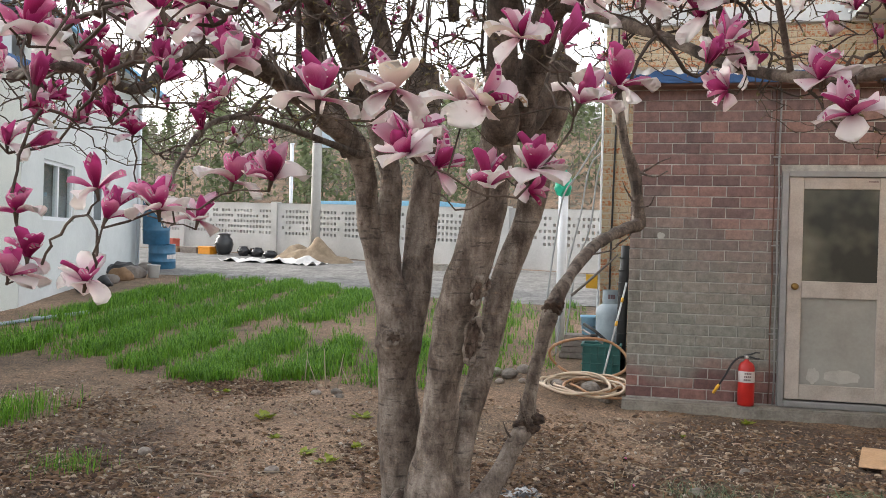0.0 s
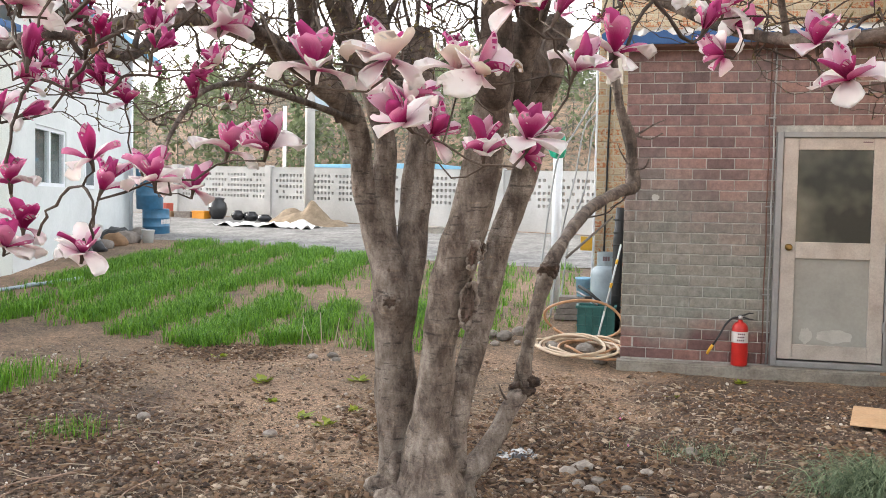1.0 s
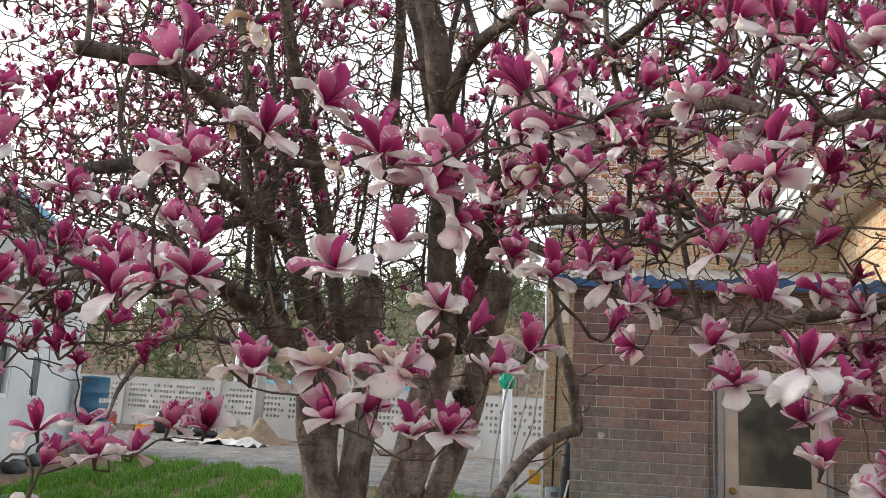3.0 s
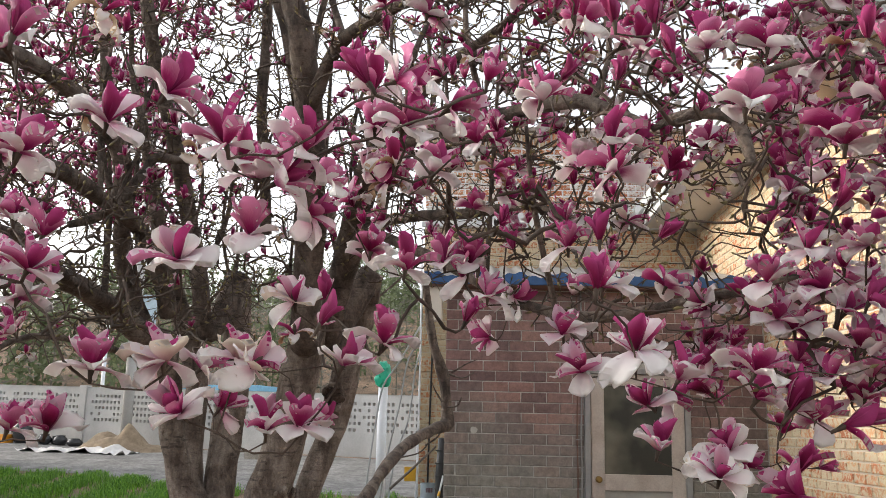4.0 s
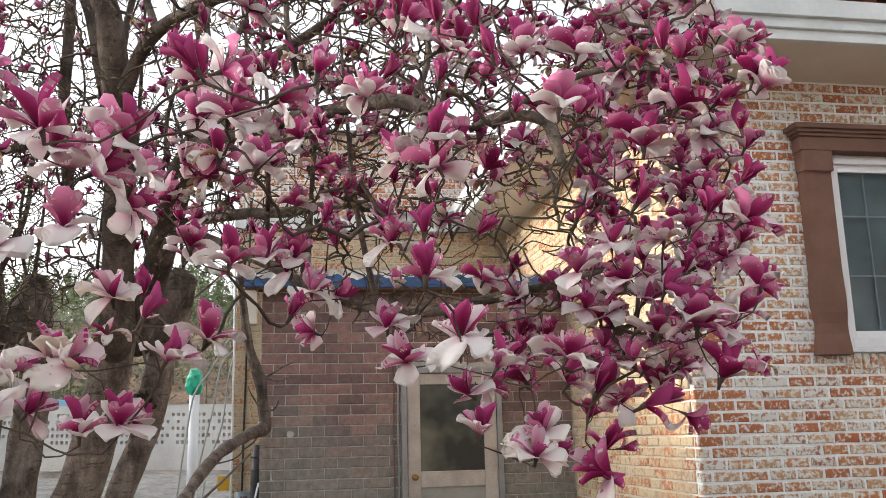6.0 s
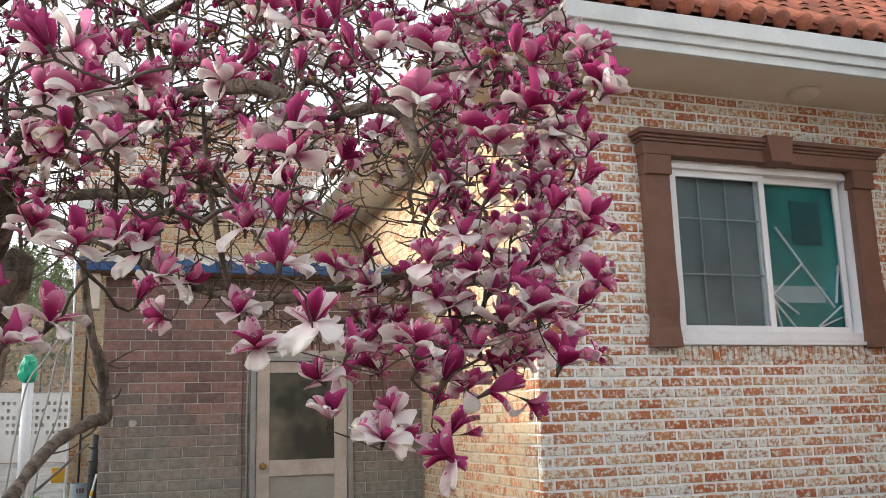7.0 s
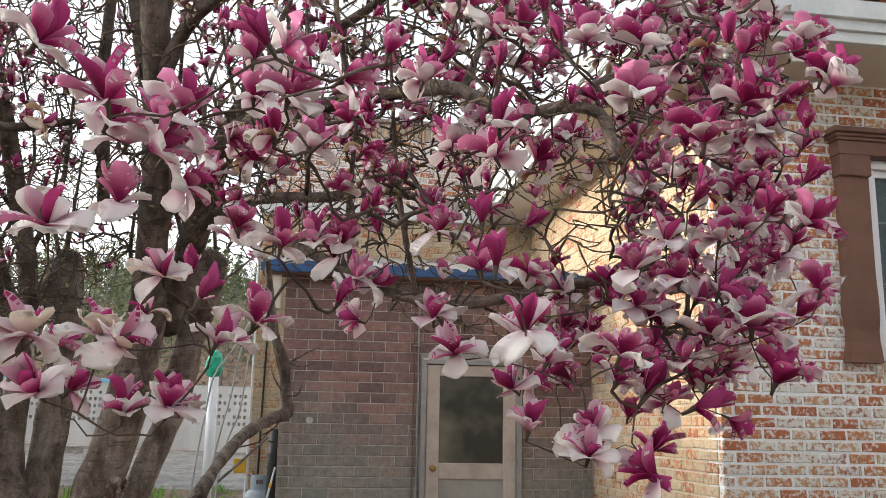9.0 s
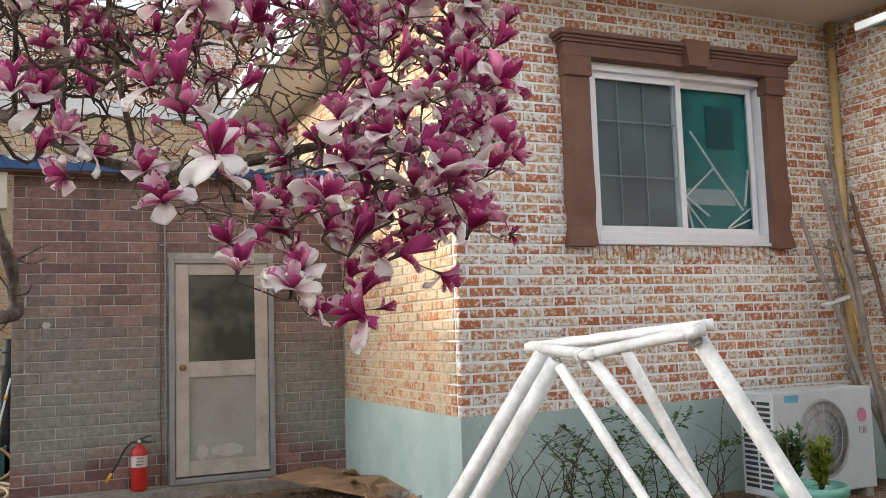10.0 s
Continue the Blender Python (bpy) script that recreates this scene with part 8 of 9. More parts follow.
jq = random.Random(44)
for i in range(9):                     # partly a real junk pile, partly dark sacks added in place of shade
    k, r = 2.2 + 0.62 * i, jq.uniform(0.14, 0.30)
    p = PA + PD * k + PN * (0.12 + r + jq.uniform(0, 0.25))
    bm = bmesh.new()
    bmesh.ops.create_icosphere(bm, subdivisions=3, radius=r)
    for v in bm.verts:
        v.co *= 1 + 0.4 * noise.noise(v.co * 6 + Vector((i * 7.7, 2, 0))) + 0.12 * noise.noise(v.co * 17)
        v.co.z = max(v.co.z * 0.8, -r * 0.3)
    ob = tagged(make("sack", bm, jq.choice((BLACK, BLACK, WOOD_GREY, CARDBOARD)), smooth=True), "dark slumped sack along the white wall, some added as shade", "sack", "sacks by the wall")
    ob.matrix_basis = Matrix.Translation((p.x, p.y, on_ground(p.x, p.y) + r * 0.28))


def onggi(x, y, h, r, label):
    ob = thing("clay_jar", (x, y, on_ground(x, y) + 0.01), label, "jar", "jars by the wall")
    part("jar", lathe(bmesh.new(), [(r * 0.55, 0), (r * 0.85, h * 0.22), (r, h * 0.5), (r * 0.86, h * 0.75), (r * 0.6, h * 0.86), (r * 0.66, h * 0.93), (r * 0.62, h * 0.94)], 26), plain("black_glaze", (0.03, 0.03, 0.033), 0.25), ob)
    part("lid", lathe(bmesh.new(), [(r * 0.7, h * 0.94), (r * 0.72, h * 0.97), (r * 0.3, h * 1.02), (0.02, h * 1.03)], 26), plain("black_lid", (0.035, 0.03, 0.03), 0.4), ob)


onggi(-12.5, 24.2, 0.66, 0.29, "tall black glazed clay jar by the wall")
for x, y, h, r in ((-11.7, 23.9, 0.3, 0.19), (-11.2, 23.8, 0.28, 0.2), (-11.45, 24.1, 0.24, 0.18), (-10.7, 23.6, 0.22, 0.22)):
    onggi(x, y, h, r, "low dark clay pot by the wall")
for x, y, w, h, mat, lab in ((-13.05, 24.2, 0.5, 0.26, plain("orange_crate", (0.75, 0.30, 0.02), 0.5), "orange plastic box by the wall"), (-13.75, 24.5, 0.7, 0.22, WOOD_GREY, "dark wooden box by the wall"),
                             (-14.6, 24.8, 0.8, 0.2, CARDBOARD, "brown box by the wall"), (-14.9, 25.3, 0.4, 0.42, plain("faded_red", (0.45, 0.09, 0.06), 0.6), "faded red box by the wall"), (-5.0, 21.0, 0.5, 0.2, CONCRETE, "grey block by the wall")):
    ob = thing("storage_box", (x, y, on_ground(x, y)), lab, "box", "boxes by the wall", -17)
    part("box", boxes(((-w / 2, -0.15, 0), (w / 2, 0.15, h)), bevel=0.015), mat, ob)
    part("rim", boxes(((-w / 2 - 0.012, -0.162, h - 0.05), (w / 2 + 0.012, 0.162, h - 0.02)), bevel=0.006), mat, ob)

bm = bmesh.new()
for i in range(41):
    for j in range(25):
        bm.verts.new((-1.6 + 3.2 * i / 40, -0.9 + 1.8 * j / 24, 0))
bm.verts.ensure_lookup_table()
for v in bm.verts:
    d = math.hypot(v.co.x / 1.5, v.co.y / 0.85)
    v.co.z = 0.52 * max(0, 1 - d * d) ** 1.2 * (0.75 + 0.5 * noise.noise(v.co * 1.8)) + 0.05 * noise.noise(v.co * 4) * max(0, 1.2 - d) - 0.03
for i in range(40):
    for j in range(24):
        k = i * 25 + j
        bm.faces.new([bm.verts[n] for n in (k, k + 25, k + 26, k + 1)])
heap = tagged(make("sand_heap", bm, SAND, smooth=True), "heap of pale brown sand on the lane", "sand heap")
heap.matrix_basis = pose(-9.0, 22.6, on_ground(-9.0, 22.6), 0, 0, -12) @ Matrix.Diagonal((0.95, 0.9, 1.5, 1))
bm = bmesh.new()
for i in range(61):
    for j in range(17):
        bm.verts.new((-1.7 + 3.4 * i / 60, -0.42 + 0.84 * j / 16, 0))
bm.verts.ensure_lookup_table()
for v in bm.verts:
    d = max(abs(v.co.x) / 1.7, abs(v.co.y) / 0.42)
    v.co.z = 0.03 + 0.16 * abs(noise.noise((v.co.x * 1.3, v.co.y * 2.2, 4))) + 0.05 * noise.noise((v.co.x * 5, v.co.y * 5, 2)) - 0.12 * max(0, d - 0.7)
    v.co.y += 0.3 * noise.noise((v.co.x * 0.9, 3, 0)) + 0.12 * noise.noise((v.co.x * 3.1, v.co.y * 3, 0))
for i in range(60):
    for j in range(16):
        k = i * 17 + j
        bm.faces.new([bm.verts[n] for n in (k, k + 17, k + 18, k + 1)])
tarp = tagged(make("tarpaulin", bm, TARP, smooth=True), "crumpled white tarpaulin beside the sand", "tarpaulin")
tarp.matrix_basis = pose(-9.75, 21.7, on_ground(-9.75, 21.7) + 0.02, 0, 0, -8) @ Matrix.Diagonal((0.92, 1.2, 1.5, 1))

ppipe = thing("ground_pipe", (0, 0, 0), "pale grey plastic pipe lying on the ground", "pipe")
part("pipe", tube(bmesh.new(), [(-10.2, 8.6, on_ground(-10.2, 8.6) + 0.03), (-8.57, 9.72, on_ground(-8.57, 9.72) + 0.03), (-8.2, 11.2, on_ground(-8.2, 11.2) + 0.03)], 0.027, 12), GAS_GREY, ppipe)
part("coupling", tube(bmesh.new(), [(-8.45, 10.2, on_ground(-8.45, 10.2) + 0.03), (-8.41, 10.35, on_ground(-8.41, 10.35) + 0.03)], 0.034, 12), GAS_GREY, ppipe)

pole = thing("utility_pole", (-9.50, 24.1, 0.92), "pale grey utility pole before the block wall", "utility pole")
part("shaft", tube(bmesh.new(), [(0, 0, 0), (0, 0, 5), (0, 0, 10)], [0.15, 0.14, 0.12], 16), BLOCK, pole)
part("crossarm", boxes(((-0.9, -0.06, 8.6), (0.9, 0.06, 8.72)), bevel=0.01), WOOD_GREY, pole)
part("sign", boxes(((0.18, -0.1, 3.3), (0.62, -0.07, 4.3)), bevel=0.01), plain("sign_face", (0.45, 0.55, 0.62), 0.5), pole, "pale blue-grey notice plate")
post2 = thing("steel_post", (-11.6, 27.2, 1.08), "thin pale steel post behind the block wall", "post")
part("shaft", tube(bmesh.new(), [(0, 0, 0), (0, 0, 3.6)], 0.06, 12), PVC, post2)
part("cap", tube(bmesh.new(), [(0, 0, 3.6), (0, 0, 3.64)], 0.075, 12), PVC, post2)
lowroof = thing("low_shed", (-8.3, 25.9, 1.16), "low shed with a light blue roof behind the wall", "shed", turn=-17)
part("wall", boxes(((-2.0, 0.2, 0), (2.0, 2.0, 1.4)), bevel=0.02), CONCRETE, lowroof)
part("roof", boxes(((-2.3, 0.0, 1.42), (2.3, 2.2, 1.6)), bevel=0.02), plain("light_blue_roof", (0.18, 0.42, 0.60), 0.5), lowroof)

# ---- woods on the hill ----
def woods():
    q = random.Random(17)
    for name, n, mats, label, hue in (("bare_woods", 560, WOODS, "grey-brown leafless woods on the hillside and unseen rises", 0), ("pine_woods", 1150, PINE, "dull green pines on the hillside and unseen rises", 1)):
        V2, F2 = [], []
        for t in range(n):
            y = q.uniform(52, 150)
            x = q.uniform(-0.75, 0.5) * (y + 25) - 5
            if t % 4 == 0:                     # unseen trees added behind the camera to darken reflections
                y = q.uniform(-95, -40)
                x = q.uniform(-60, 90)
            elif t % 4 == 1:                   # and unseen ones beyond the outbuildings, added to screen the low sky
                y = q.uniform(-30, 34)
                x = q.uniform(-80, -34)
            elif hue and q.random() < 0.5:
                y = q.uniform(90, 150)
                x = q.uniform(-0.75, 0.35) * (y + 25)
            z = ground_z(x, y)
            h = q.uniform(3.5, 8)
            r = h * (0.34 if hue else 0.38)
            m = 210
            i = len(V2)
            V2 += [(x - 0.06, y, z - 0.3), (x + 0.06, y, z - 0.3), (x + 0.02, y, z + h * 0.8), (x - 0.02, y, z + h * 0.8)]
            F2.append((i, i + 1, i + 2, i + 3))
            for c in range(m):
                u = q.random()
                zz = h * (0.03 + 0.97 * u)
                rr = r * ((1 - u) * 0.95 + 0.08 if hue else math.sin(math.pi * (0.12 + 0.86 * u)) ** 0.7) * math.sqrt(q.random())
                a = q.uniform(0, 6.28)
                p = Vector((x + rr * math.cos(a), y + rr * math.sin(a), z + zz))
                s = q.uniform(0.11, 0.30)
                d = Vector((q.gauss(0, 1), q.gauss(0, 1), q.gauss(0, 0.7))).normalized()
                w = d.orthogonal().normalized()
                i = len(V2)
                V2 += [p - d * s, p + w * s * (0.6 if hue else 0.28), p + d * s, p - w * s * (0.6 if hue else 0.28)]
                F2.append((i, i + 1, i + 2, i + 3))
        tagged(from_arrays(name, V2, F2, mats), label, "woods", kind="stuff")


woods()

# ---- small things on the soil ----
q = random.Random(31)


def scatter(name, n, place, shape, mat, label, category, smooth=False):
    V2, F2 = [], []
    for i in range(n):
        x, y = place()
        vs, fs = shape(x, y)
        k = len(V2)
        V2 += vs
        F2 += [tuple(k + j for j in f) for f in fs]
    return tagged(from_arrays(name, V2, F2, mat, smooth=smooth), label, category, kind="stuff")


ICO = bmesh.new()
bmesh.ops.create_icosphere(ICO, subdivisions=1, radius=1.0)
ICO.verts.ensure_lookup_table()
ICO_V, ICO_F = [v.co.copy() for v in ICO.verts], [tuple(v.index for v in f.verts) for f in ICO.faces]
ICO.free()


BEDS = ((1.4, 5.3, 1.3), (-3.2, 3.6, 1.0), (-0.1, 3.9, 0.7), (-3.6, 7.0, 0.5))


def litter_place():
    """Litter gathers in drifts and on the beds of dark soil."""
    if q.random() < 0.45:
        bx, by, br = q.choice(BEDS)
        x, y = bx + q.gauss(0, br * 0.6), by + q.gauss(0, br * 0.6)
        if y < 7.25 and x < 3.0:
            return x, y
    while True:
        x, y = q.uniform(-5.5, 3.0), q.triangular(1.4, 7.3, 3.4)
        if q.random() < 4.0 * max(0.0, noise.noise((x * 1.1, y * 1.1, 11)) + 0.45 * noise.noise((x * 3.5, y * 3.5, 2)) - 0.02) + 0.04:
            return x, y


def soil_place():
    while True:
        x, y = q.uniform(-5.5, 3.0), q.triangular(1.4, 7.3, 3.4)
        if q.random() < 0.55 + 0.9 * noise.noise((x * 0.7, y * 0.7, 4)):
            return x, y


def pebble(lo, hi):
    def shape(x, y):
        r = lo + (hi - lo) * q.random() ** 3
        m = Euler((q.uniform(0, 6), q.uniform(0, 6), q.uniform(0, 6))).to_matrix()
        s = Vector((r, r * q.uniform(0.5, 1.0), r * q.uniform(0.35, 0.75)))
        o = Vector((x, y, on_ground(x, y) + r * 0.25))
        return [o + m @ Vector((v.x * s.x, v.y * s.y, v.z * s.z)) * q.uniform(0.72, 1.2) for v in ICO_V], ICO_F
    return shape


def clod(x, y):
    r = 0.005 + 0.024 * q.random() ** 2.4
    o = Vector((x, y, on_ground(x, y) + r * 0.15))
    k = Vector((q.uniform(0, 90), 0, 0))
    return [o + Vector((v.x, v.y, v.z * 0.7)) * r * (1 + 0.5 * noise.noise(v * 1.7 + k)) for v in ICO_V], ICO_F


def litter(x, y):
    a, t, s = q.uniform(0, 6.28), q.uniform(-0.7, 0.7), q.uniform(0.010, 0.036)
    d, w = Vector((math.cos(a), math.sin(a), math.sin(t) * 0.6)), Vector((-math.sin(a), math.cos(a), q.uniform(-0.5, 0.5)))
    o = Vector((x, y, on_ground(x, y) + 0.006 + s * 0.25))
    c = Vector((0, 0, s * q.uniform(-0.3, 0.5)))
    return [o - d * s, o + w * s * 0.45, o + d * s, o - w * s * 0.45, o + c], [(0, 1, 4), (1, 2, 4), (2, 3, 4), (3, 0, 4)]


def straw(x, y):
    a, ln = q.uniform(0, 6.28), q.uniform(0.04, 0.22)
    r = q.uniform(0.0012, 0.003)
    d = Vector((math.cos(a), math.sin(a), q.uniform(-0.05, 0.12)))
    w, u = Vector((-d.y, d.x, 0)) * r, Vector((0, 0, r * 1.6))
    o = Vector((x, y, on_ground(x, y) + 0.006))
    m = o + d * ln * 0.5 + Vector((0, 0, ln * q.uniform(-0.03, 0.06))) + w * q.uniform(-3, 3)
    e = o + d * ln
    return [o - w, o + w, o + u, m - w, m + w, m + u, e - w * 0.5, e + w * 0.5, e + u * 0.5], [(0, 1, 4, 3), (1, 2, 5, 4), (2, 0, 3, 5), (3, 4, 7, 6), (4, 5, 8, 7), (5, 3, 6, 8)]


scatter("pebbles", 8500, soil_place, pebble(0.004, 0.020), STONE, "scattered pale pebbles in the soil", "pebbles")
def crumb(x, y):
    """A grain of soil of five corners."""
    r = 0.003 + 0.010 * q.random() ** 2
    o, a = Vector((x, y, on_ground(x, y) - r * 0.2)), q.uniform(0, 6.28)
    vs = [o + Vector((math.cos(a + k * 1.57), math.sin(a + k * 1.57), 0.1)) * r * q.uniform(0.7, 1.3) for k in range(4)]
    return vs + [o + Vector((q.uniform(-0.3, 0.3), q.uniform(-0.3, 0.3), 1.0)) * r], [(0, 1, 4), (1, 2, 4), (2, 3, 4), (3, 0, 4)]


scatter("crumbs", 36000, soil_place, crumb, CRUMB, "loose brown crumbs of soil", "crumbs")
scatter("clods", 8000, litter_place, clod, CRUMB, "crumbled clods of brown soil", "clods")
scatter("leaf_litter", 15000, litter_place, litter, DEAD_LEAF, "dry brown leaf scraps on the soil", "leaf litter")
scatter("straw", 1500, soil_place, straw, plain("dry_straw", (0.36, 0.28, 0.20), 0.9, 0.0, 0.25), "pale dry stalks and twigs on soil", "straw")
for x, y, r in ((0.02, 3.55, 0.045), (-0.15, 3.1, 0.05), (0.3, 3.9, 0.04), (-0.4, 2.75, 0.06), (0.1, 2.9, 0.045), (0.35, 3.2, 0.05), (-2.6, 6.95, 0.06), (-2.75, 6.8, 0.05), (-2.5, 6.75, 0.045), (-2.0, 4.1, 0.05), (0.55, 4.4, 0.05), (0.9, 5.1, 0.04), (-0.05, 3.9, 0.06), (-3.0, 4.3, 0.05), (-0.12, 3.8, 0.05), (0.05, 3.7, 0.04), (0.2, 3.6, 0.035), (-0.05, 3.62, 0.04), (0.16, 3.95, 0.03), (0.42, 3.75, 0.03), (0.28, 3.45, 0.035), (0.6, 3.3, 0.04), (-0.3, 3.55, 0.04), (-0.5, 2.8, 0.045), (-0.42, 2.9, 0.035)):
    bm = bmesh.new()
    bmesh.ops.create_icosphere(bm, subdivisions=2, radius=r)
    for v in bm.verts:
        v.co *= 1 + 0.35 * noise.noise(v.co * 14 + Vector((x * 9, y * 9, 0)))
        v.co.z *= 0.62
    tagged(make("field_stone", bm, FIELD_STONE), "pale rounded stone half sunk in soil", "stone", "stones in the soil").matrix_basis = Matrix.Translation((x, y, on_ground(x, y) + r * 0.2))


def blade(h0, h1, width, lean):
    def shape(x, y):
        h, a = q.uniform(h0, h1), q.uniform(0, 6.28)
        l = h * q.uniform(0.1, lean)
        d, w = Vector((math.cos(a), math.sin(a), 0)), Vector((-math.sin(a), math.cos(a), 0)) * width * q.uniform(0.7, 1.2)
        o = Vector((x, y, on_ground(x, y) - 0.005))
        m1, m2 = o + d * l * 0.2 + Vector((0, 0, h * 0.5)), o + d * l * 0.6 + Vector((0, 0, h * 0.85))
        tip = o + d * l + Vector((0, 0, h * (1.0 if lean < 0.8 else 0.8)))
        return [o - w, o + w, m1 - w * 0.9, m1 + w * 0.9, m2 - w * 0.6, m2 + w * 0.6, tip], [(0, 1, 3, 2), (2, 3, 5, 4), (4, 5, 6)]
    return shape


def near_edge(x):
    return 7.3 + 0.25 * math.sin(x * 1.7) + 0.3 * noise.noise((x * 0.9, 0, 2)) - 0.08 * (x + 4)


def lawn_place():
    while True:
        x, y = q.uniform(-10.2, -0.75), q.uniform(6.9, 17.4)
        if x > -1.3 and y < 8.8:
            continue
        if y < near_edge(x) or y > lane_edge(x) - 0.1 - 0.9 * abs(noise.noise((x, 0, 0))) or x < -8.43 - (y - 9.54) * 0.153 + 0.3 * noise.noise((0, y * 1.3, 4)):
            continue
        drill = (0.994 * x + 0.11 * y + 3.8 + 0.16 * noise.noise((x * 0.6, y * 0.6, 0))) / 0.955     # the garden was sown in rows
        row = 0.5 - 0.5 * math.cos(2 * math.pi * drill)
        patch = noise.noise((x * 0.42, y * 0.42, 9)) + 0.45 * noise.noise((x * 1.5, y * 1.5, 5))
        if q.random() < 0.015 + 0.97 * (0.06 + 0.94 * row ** 1.7) * max(0, 0.62 + patch * 1.5) * (0.10 if x > -2.3 and y > 8.6 else 1.0):
            return x + q.gauss(0, 0.03), y + q.gauss(0, 0.03)


def tuft_place():
    """Blades come up in tufts."""
    if not tuft_place.left:
        tuft_place.spot, tuft_place.left = lawn_place(), q.randint(4, 14)
    tuft_place.left -= 1
    return tuft_place.spot[0] + q.gauss(0, 0.035), tuft_place.spot[1] + q.gauss(0, 0.035)


tuft_place.left, tuft_place.spot = 0, (0, 0)
scatter("grass", 66000, tuft_place, blade(0.04, 0.19, 0.0046, 1.0), GRASS, "fresh green grass in ragged tufts and rows", "grass")


def clump_place(cx, cy, rx, ry):
    def f():
        return cx + q.gauss(0, rx), cy + q.gauss(0, ry)
    return f


def arching(lo, hi, width):
    """A long blade that rises, bows over and hangs at its tip."""
    def shape(x, y):
        ln, a, up = q.uniform(lo, hi), q.uniform(0, 6.28), q.uniform(0.7, 1.35)
        w = width * q.uniform(0.6, 1.2)
        p, vs = Vector((x, y, on_ground(x, y) - 0.004)), []
        for k in range(6):
            el = up - 2.5 * (k / 5) ** 1.25 * q.uniform(0.85, 1.1)
            side = Vector((-math.sin(a), math.cos(a), 0)) * w * (1 - 0.16 * k)
            vs += [p - side, p + side]
            p = p + Vector((math.cos(a) * math.cos(el), math.sin(a) * math.cos(el), math.sin(el))) * ln / 5
            p.z = max(p.z, on_ground(p.x, p.y) + 0.003)
        return vs, [(2 * k, 2 * k + 1, 2 * k + 3, 2 * k + 2) for k in range(5)]
    return shape


scatter("sedge_clump", 1300, clump_place(1.50, 3.76, 0.14, 0.11), arching(0.26, 0.50, 0.0045), GRASS_DRY, "grey-green variegated sedge clump with arching blades", "sedge")
scatter("sedge_clump", 220, clump_place(0.62, 4.35, 0.16, 0.10), arching(0.10, 0.2, 0.002), GRASS_DRY, "thin dry sedge tuft on the soil", "sedge")
for i, (x0, y0, x1, y1, r) in enumerate(((-2.15, 2.40, -2.2, 3.11, 0.006), (-1.47, 2.60, -1.22, 2.92, 0.005), (-2.9, 2.7, -2.55, 3.1, 0.007), (-2.75, 2.6, -2.6, 3.3, 0.005), (-3.3, 3.4, -2.8, 3.5, 0.005), (-2.4, 3.9, -2.05, 3.75, 0.006),
                                         (-3.6, 6.3, -2.9, 6.6, 0.006), (-3.2, 6.9, -2.6, 6.6, 0.005), (-1.35, 5.4, -0.95, 5.65, 0.006), (0.35, 4.6, 0.55, 4.9, 0.005), (-1.0, 2.75, -0.5, 2.65, 0.005), (-1.2, 2.9, -0.8, 2.7, 0.004), (0.9, 5.9, 1.15, 5.7, 0.006))):
    pts = []
    for k in range(8):
        s = k / 7
        x, y = x0 + (x1 - x0) * s + 0.02 * math.sin(s * 7 + i), y0 + (y1 - y0) * s + 0.02 * math.sin(s * 5 + 2 * i)
        pts.append((x, y, on_ground(x, y) + r * 0.8 + 0.012 * math.sin(math.pi * s)))
    tagged(make("fallen_twig", tube(bmesh.new(), pts, [r * (1 - 0.07 * k) for k in range(8)], 7, True, 0, 0.2), plain("peeled_twig", (0.33, 0.22, 0.16), 0.85, 0.0, 0.25), smooth=True),
           "long dry tan twig lying on the soil", "twig", "fallen twigs")
scatter("grass_clump", 800, clump_place(-4.6, 4.75, 0.14, 0.36), blade(0.08, 0.22, 0.0032, 0.8), GRASS, "green grass clump at the garden edge", "grass")
scatter("grass_clump", 160, clump_place(-3.14, 3.75, 0.12, 0.10), blade(0.06, 0.16, 0.002, 0.9), GRASS, "small thin grass clump on the soil", "grass")
scatter("grass_clump", 260, clump_place(-1.9, 9.2, 0.6, 0.5), blade(0.06, 0.16, 0.003, 0.9), GRASS, "small green grass clump by the post", "grass")


def weed(x, y, n, r, mat=None):
    V2, F2 = [], []
    for i in range(n):
        a, el = q.uniform(0, 6.28), q.uniform(0.1, 0.7)
        d = Vector((math.cos(a) * math.cos(el), math.sin(a) * math.cos(el), math.sin(el)))
        w = Vector((-math.sin(a), math.cos(a), 0)) * r * 0.32
        o = Vector((q.gauss(0, r * 0.3), q.gauss(0, r * 0.3), 0.004))
        k = len(V2)
        V2 += [o, o + d * r * 0.55 + w, o + d * r, o + d * r * 0.55 - w, o + d * r * 0.55 - Vector((0, 0, r * 0.08))]
        F2 += [(k, k + 1, k + 4), (k + 1, k + 2, k + 4), (k + 2, k + 3, k + 4), (k + 3, k, k + 4)]
    ob = tagged(from_arrays("weed", V2, F2, mat or LEAF_LIME), "small green weed with broad leaves in the soil", "weed", "weeds in the soil")
    ob.matrix_basis = Matrix.Translation((x, y, on_ground(x, y)))


for x, y, n, r in ((-2.72, 5.6, 12, 0.09), (-2.35, 4.95, 22, 0.05), (-1.98, 5.9, 12, 0.09), (-1.95, 4.6, 9, 0.09), (-1.75, 4.4, 8, 0.08), (-1.7, 4.85, 14, 0.06), (-3.6, 6.6, 10, 0.08), (1.1, 7.05, 16, 0.06), (0.5, 6.0, 8, 0.05), (-2.2, 2.4, 10, 0.06)):
    weed(x, y, n, r)
